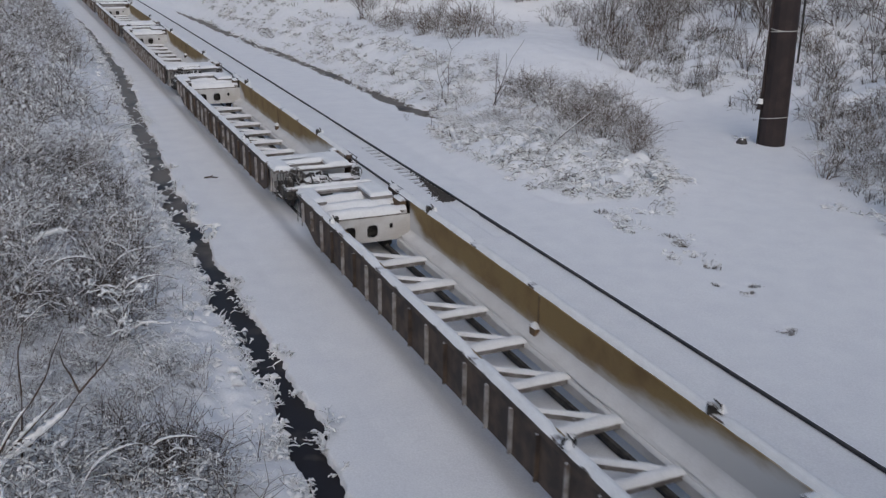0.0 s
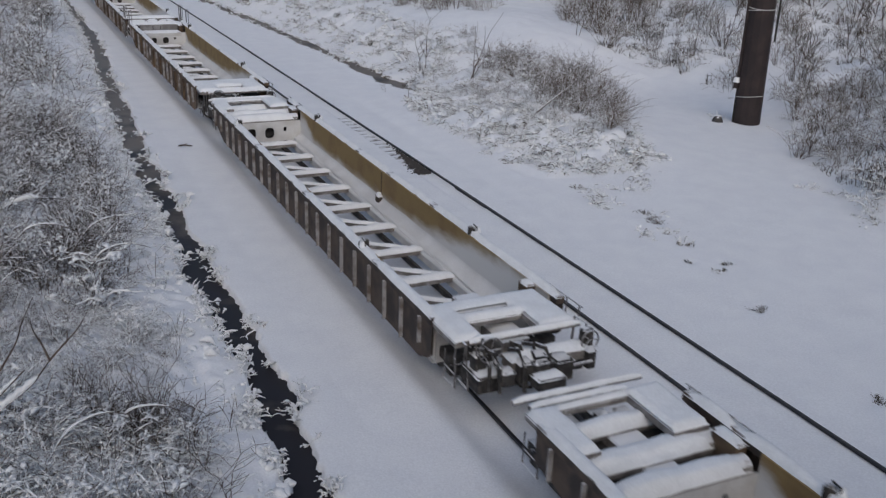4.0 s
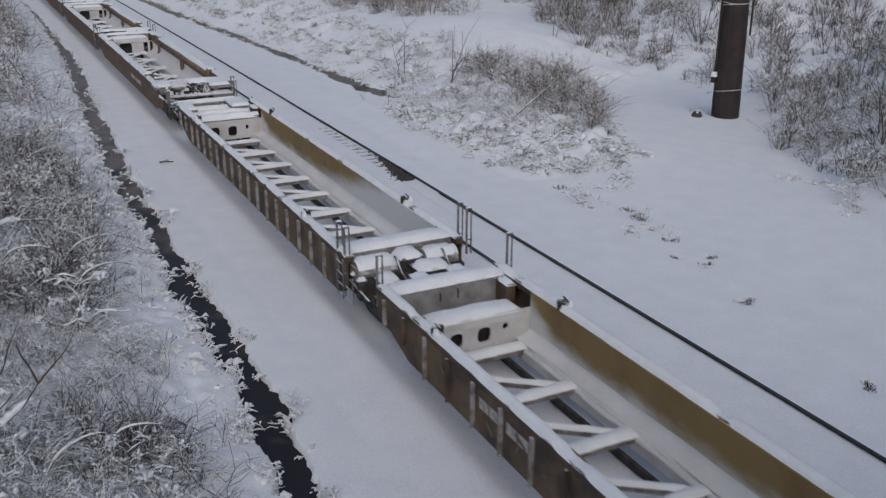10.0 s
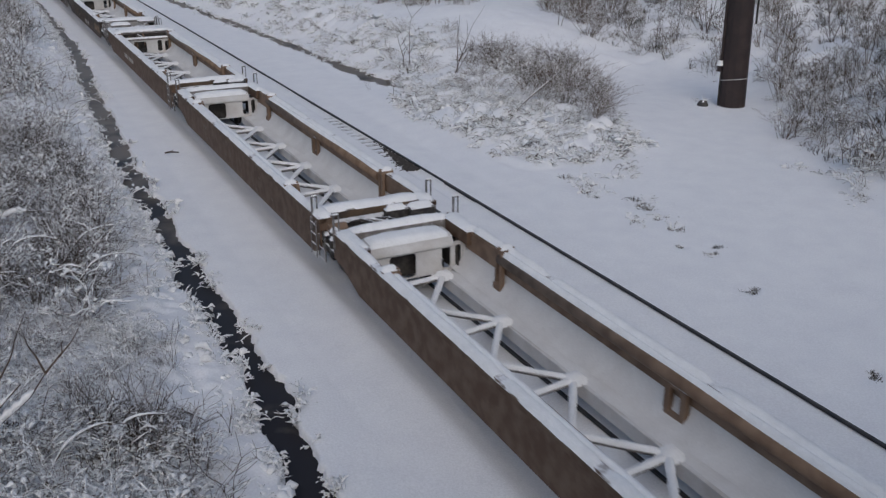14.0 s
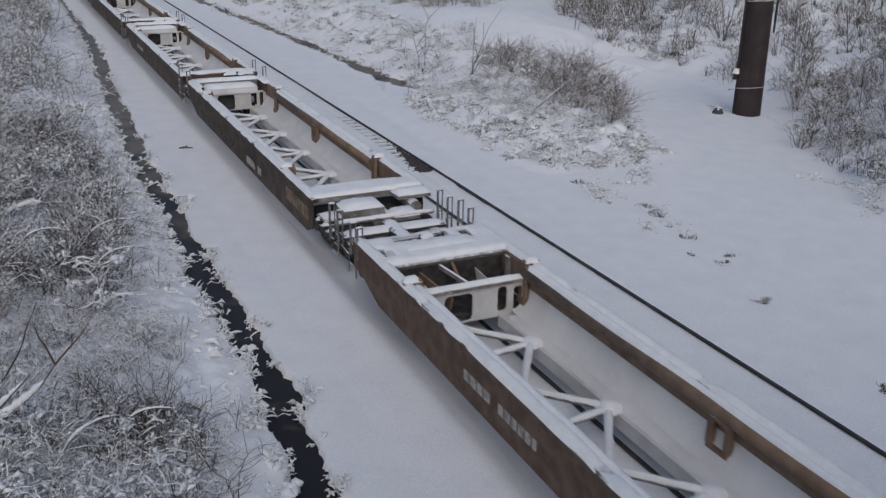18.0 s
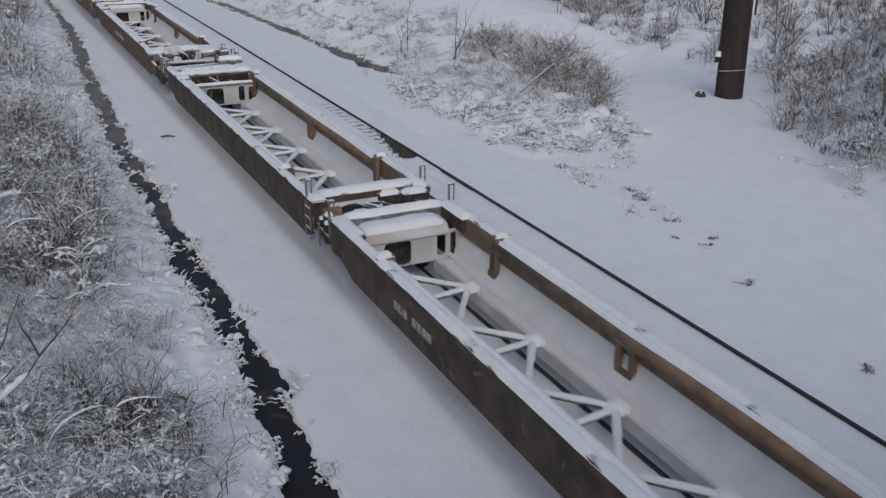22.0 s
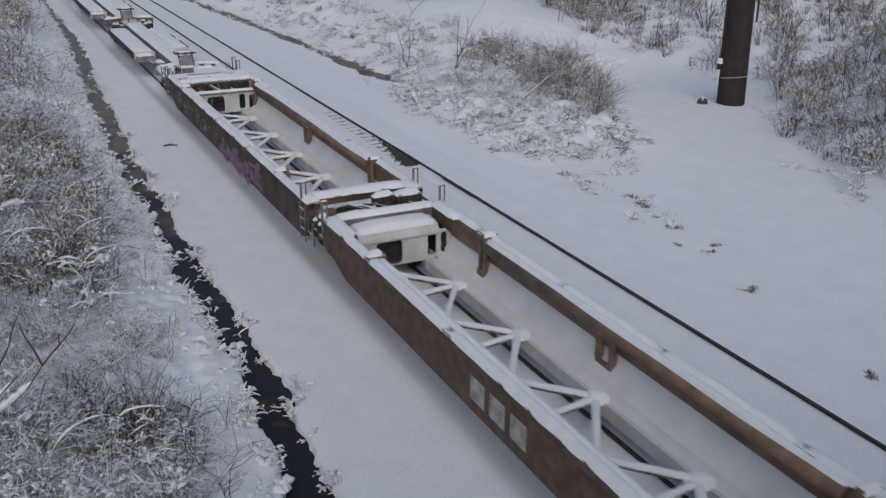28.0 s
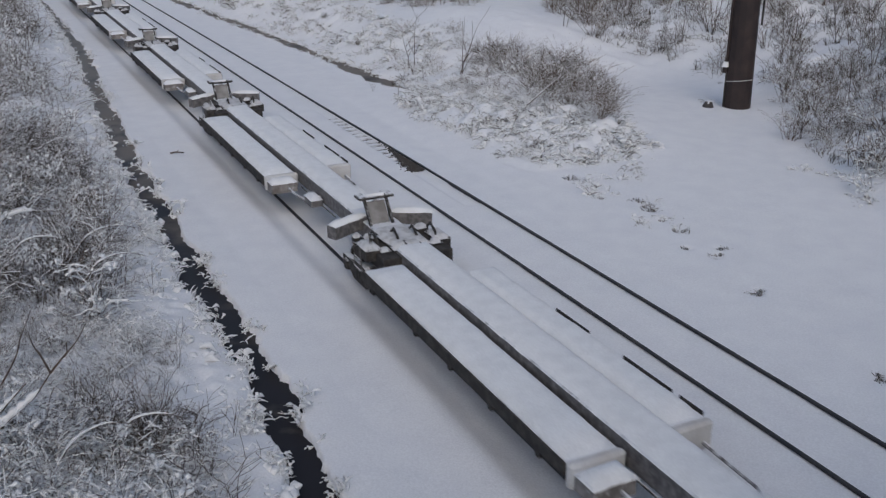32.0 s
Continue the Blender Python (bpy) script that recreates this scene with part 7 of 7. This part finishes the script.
for k in range(10):
    u0 = prg.uniform(146.8, 152.6)
    y, z = unit_y(14, u0), prg.uniform(0.65, 1.1)
    bm = bmesh.new()
    x = -HALF + 0.026 - 0.0006 * k
    beam(bm, (x, y, z), (x, y - prg.uniform(-0.3, 0.4), z + prg.uniform(-0.3, 0.15)), 0.006, prg.uniform(0.03, 0.08))
    part("sprayed_mark", bm, PAINT_GREY, UNIT[14])
for n, (ui, a, b) in enumerate(((9, 44.0, 58.0), (10, 64.0, 77.0), (11, 82, 95), (4, -56, -42), (5, -37, -24), (7, 6, 18))):
    for k in range(16):
        u0 = prg.uniform(a, b)
        y, z = unit_y(ui, u0), prg.uniform(0.45, 1.0)
        bm = bmesh.new()
        x = -HALF + 0.027 - 0.0006 * k
        beam(bm, (x, y, z), (x, y - prg.uniform(-0.2, 0.35), z + prg.uniform(-0.25, 0.2)), 0.006, prg.uniform(0.03, 0.09))
        part("sprayed_mark", bm, FADED_SPRAY, UNIT[ui])


def sprayed_loop(root, y, z, r, a0, a1, wide, mat, lift):
    """A flat curved stroke of sprayed paint on a car's side."""
    bm = bmesh.new()
    x = -HALF + 0.024 - lift
    n = 14
    pairs = []
    for i in range(n + 1):
        q = i / n
        a = a0 + (a1 - a0) * q
        w = wide * (0.35 + 0.65 * math.sin(math.pi * min(max(q, 0.06), 0.94)))
        ca, sa = math.cos(a), math.sin(a)
        pairs.append([bm.verts.new((x, y + ca * (r * 0.8 + e), z + sa * (r + e))) for e in (-w / 2, w / 2)])
    for p, q in zip(pairs, pairs[1:]):
        bm.faces.new((p[0], p[1], q[1], q[0]))
    part("sprayed_mark", bm, mat, root)


loops = random.Random(31)
for k in range(11):
    u0 = 48.6 + 0.62 * k + loops.uniform(-0.1, 0.1)
    z = 0.70 + loops.uniform(-0.08, 0.08)
    r = loops.uniform(0.18, 0.27)
    a = loops.uniform(0, 6.28)
    sprayed_loop(UNIT[9], unit_y(9, u0), z, r, a, a + loops.uniform(3.6, 5.4), 0.15, OLIVE_SPRAY, 0.002 + 0.0007 * k)
    sprayed_loop(UNIT[9], unit_y(9, u0) + 0.05, z - 0.02, r * 0.55, a + 0.6, a + 0.6 + loops.uniform(2.5, 4.5), 0.07, DARK_SPRAY, 0.012 + 0.0007 * k)
    sprayed_loop(UNIT[9], unit_y(9, u0) - 0.1, z + 0.02, r * 1.35, a + 2.0, a + 2.0 + loops.uniform(1.4, 2.4), 0.06, DARK_SPRAY, 0.022 + 0.0007 * k)
for k in range(12):
    u0 = 147.2 + 0.46 * k
    a = loops.uniform(0, 6.28)
    sprayed_loop(UNIT[14], unit_y(14, u0), 0.78 + loops.uniform(-0.12, 0.12), loops.uniform(0.14, 0.3), a, a + loops.uniform(2.4, 4.6), 0.055, PAINT_GREY, 0.016 + 0.0007 * k)
lettering(UNIT[9], unit_y(9, 49.35), -HALF - 0.01, 0.52, 0.24, (0.18, 0.2, 0.2, 0.2, -0.3, 0.16, 0.16))


def spine_unit(seed, first, L=16.65):
    """A spine car unit: a slim centre sill with side platforms and a hitch tower. Its leading end is at -L/2."""
    root = tagged(new("spine_car"), "grey spine car with snow-covered side platforms, empty", "freight car", group="spine cars of the passing train")
    h = L / 2
    yh = -h + 1.7                                    # the hitch tower
    p0, p1 = -h + 7.0, -h + 15.5                     # the side platforms
    bm = bmesh.new()
    box(bm, -0.45, 0.42, -h + 0.6, h - 0.2, 0.55, 1.0, 0.03)
    part("centre_sill", bm, GREY_STEEL, root)
    bm = bmesh.new()
    snow_cap(bm, -0.45, 0.44, -h + 2.5, h - 0.3, 1.0, 0.10, seed, 0.35)
    part("sill_snow", bm, SNOW_CAP, root)
    for sx in (-1, 1):
        xo = 1.52 if sx < 0 else 1.19
        x0, x1 = mirror(sx, 0.53 if sx < 0 else 0.43, xo)
        bm = bmesh.new()
        box(bm, x0, x1, p0, p1 - (0 if sx < 0 else 1.2), 0.66, 0.84 if sx < 0 else 0.94, 0.03)
        part("side_platform", bm, GREY_STEEL, root)
        bm = bmesh.new()
        snow_cap(bm, x0, x1, p0, p1 - (0 if sx < 0 else 1.2), 0.84 if sx < 0 else 0.94, 0.12, seed + sx, 0.35)
        part("platform_snow", bm, SNOW_CAP, root)
        bm = bmesh.new()
        box(bm, x0 - 0.02, x1 + 0.02, p0 - 0.18, p0 + 0.02, 0.48, 0.90 if sx < 0 else 0.98, 0.05)
        part("platform_end", bm, BULKHEAD, root, "snow-caked platform end")
        if sx < 0:
            snowy_block(root, "end_latch", -1.5, -0.7, p0 - 0.7, p0 - 0.18, 0.5, 0.80, FRAME, seed, 0.1)
        # the far edge shows only where the snow has blown off it
        for a, b in (((p0, p1),) if sx < 0 else ((p0 + 0.1, p0 + 0.7), (p0 + 0.9, p0 + 2.3), (p0 + 3.4, p0 + 4.6))):
            bm = bmesh.new()
            box(bm, *mirror(sx, xo, xo + (0.05 if sx < 0 else 0.025)), a, b, 0.64, 0.86 if sx < 0 else 0.99, 0.008)
            part("platform_edge", bm, PIT, root)
        for yy in np.arange(p0 + 0.8, p1 - 1.4, 1.6):
            bm = bmesh.new()
            plate(bm, [(yy - 0.05, 0.50), (yy - 0.12, 0.68), (yy + 0.12, 0.68), (yy + 0.05, 0.50)], sx * (xo - 0.3), sx * (xo + 0.03))
            part("platform_bracket", bm, PIT, root)
        bar(root, "brake_rod", [(sx * 1.0, p0 - 0.2, 0.62), (sx * 0.95, p0 - 1.5, 0.60), (sx * 0.75, p0 - 2.0, 0.55), (sx * 0.45, p0 - 2.1, 0.7)], 0.04, GREY_STEEL)
        snowy_block(root, "brake_cylinder", *mirror(sx, 0.5, 0.85), p0 - 2.4, p0 - 1.7, 0.5, 0.72, GREY_STEEL, seed + sx, 0.08)
        bar(root, "brake_pipe", [(sx * 0.5, p0 - 3.4, 0.5), (sx * 0.5, p0 - 0.4, 0.52)], 0.025, BLACK)
        # wings over the truck
        bm = bmesh.new()
        beam(bm, (sx * 0.35, yh + 0.1, 0.95), (sx * 1.4, yh - 0.35, 0.92), 0.30, 0.34)
        part("end_wing", bm, GREY_STEEL, root)
        ridge_snow(root, (sx * 0.3, yh + 0.12, 1.1), (sx * 1.42, yh - 0.36, 1.08), 0.17, 0.11, seed + sx, "wing_snow")
    for sx in (-1, 1):
        bm = bmesh.new()
        beam(bm, (-0.10 + sx * 0.30, yh - 0.55, 1.0), (-0.10 + sx * 0.30, yh - 0.08, 1.60), 0.06, 0.09)
        part("hitch_leg", bm, BLACK, root)
    bm = bmesh.new()
    beam(bm, (-0.10, yh - 0.42, 1.0), (-0.10, yh - 0.06, 1.48), 0.52, 0.05)
    part("hitch_plate", bm, DUSTY, root)
    bm = bmesh.new()
    box(bm, -0.55, 0.36, yh - 0.16, yh + 0.06, 1.57, 1.64, 0.02)
    for xa, xb in ((-0.58, -0.36), (0.14, 0.38)):
        box(bm, xa, xb, yh - 0.24, yh + 0.16, 1.60, 1.68, 0.03)
    part("hitch_head", bm, BLACK, root)
    bm = bmesh.new()
    snow_cap(bm, -0.52, 0.34, yh - 0.14, yh + 0.04, 1.65, 0.05, seed, 0.06)
    part("hitch_snow", bm, SNOW_CAP, root)
    bar(root, "hitch_strut", [(-0.05, yh - 0.06, 1.5), (0.0, yh + 0.7, 1.08)], 0.05, FRAME)
    bogie(root, -h + (1.2 if first else 0.1))
    if first:
        deck_plate(root, -h - 0.60, -h + 1.75, 1.0, 1.45, [(-1.26, -0.86, -h + 0.15, -h + 1.3), (-0.80, -0.50, -h + 0.55, -h + 1.5), (0.50, 0.72, -h + 0.50, -h + 1.60), (0.84, 1.12, -h + 0.75, -h + 1.60)], seed, GREY_STEEL)
        dark_fill(root, -1.2, 1.2, -h - 0.3, -h + 1.7, 0.5, 0.78)
        for x in (-1.34, -0.82, 0.78):
            ridge_snow(root, (x, -h + 0.1, 1.06), (x, -h + 1.6, 1.06), 0.10, 0.11, seed + x, "bar_snow")
        for xa, d in ((-1.02, 0.08), (0.42, 0.36)):
            snowy_block(root, "container_pedestal", xa - 0.42, xa + 0.42, -h + d - 0.08, -h + d + 0.08, 1.0, 1.14, GREY_STEEL, seed + xa, 0.07)
        coupler(root, -h - 0.5, -1)
        handbrake(root, -0.88, -h - 0.68, 1.18, 0.24)
        snowy_block(root, "brake_shield", -0.72, -0.22, -h - 0.68, -h - 0.60, 0.90, 1.38, FRAME, seed, 0.05)
        for k in range(5):
            x = -1.30 + 0.14 * k
            bar(root, "air_hose", [(x, -h - 0.6, 0.95), (x + 0.04, -h - 0.75, 1.15 - 0.05 * (k % 2)), (x + 0.06, -h - 0.9, 0.8), (x + 0.02, -h - 0.85, 0.45)], 0.035, BLACK)
        for x in (-1.25, -1.0):
            bar(root, "grab_iron", [(x, -h - 0.55, 0.98), (x, -h - 0.56, 1.3), (x + 0.12, -h - 0.56, 1.3), (x + 0.12, -h - 0.55, 0.98)], 0.018, GREY_STEEL)
        for x in (-1.45, 1.42):
            step_loop(root, -h - 0.3, x)
            bar(root, "grab_iron", [(x, -h - 0.4, 0.95), (x, -h - 0.4, 1.35), (x, -h + 0.15, 1.35), (x, -h + 0.15, 0.95)], 0.02, GREY_STEEL)
    else:
        dark_fill(root, -0.9, 0.9, -h - 0.9, -h + 0.8, 0.55, 0.9)
        snowy_block(root, "joint_plate", -0.50, 0.50, -h - 0.6, -h + 0.9, 0.85, 1.0, BLACK, seed, 0.09, cover=SNOW_GREY)
        for k, (x, y, w, z) in enumerate(((-0.72, 0.5, 0.14, 1.02), (0.70, 0.55, 0.16, 1.05), (-0.66, -0.35, 0.12, 0.95), (0.66, -0.4, 0.14, 0.98), (0.0, -0.5, 0.2, 1.08), (-0.9, 0.9, 0.1, 0.92))):
            snowy_block(root, "brake_valve", x - w, x + w, -h + y - w, -h + y + w, 0.7, z, PIT, seed + k, 0.06, cover=SNOW_GREY)
        for x in (-0.75, -0.2, 0.3, 0.8):
            bar(root, "air_hose", [(x, -h + 0.55, 0.9), (x + 0.05, -h + 0.3, 1.18), (x - 0.03, -h - 0.1, 1.15), (x, -h - 0.4, 0.8)], 0.035, PIT)
        for x in (-0.95, 0.9):
            snowy_block(root, "side_bearing", x - 0.2, x + 0.2, -h - 0.4, -h + 0.3, 0.7, 1.0, BLACK, seed + x, 0.08, cover=SNOW_GREY)
        bar(root, "brake_hose", [(-0.6, -h + 0.3, 1.1), (-0.9, -h, 1.25), (-1.0, -h - 0.4, 0.9)], 0.03, BLACK)
        step_loop(root, -h + 0.2, -1.15)
    return root


for i in range(6):
    TRAIN.append((spine_unit(40 + i, i == 0), 156.6 + 16.65 * (i + 0.5)))


def motions():
    """The train rolls past: every unit follows the same timetable along the bend."""
    for ob, u in TRAIN:
        rows = []
        for t, s in TIMETABLE:
            y = u - s
            x = float(bend(np.array(y)))
            slope = 2 * K_CURVE * max(-60, min(y, 130))
            if y < -60:
                slope = 0
            rows.append((t, pose(X_TRAIN + x, y, 0, 0, 0, -math.degrees(math.atan(slope)))))
        walk(ob, rows)


motions()
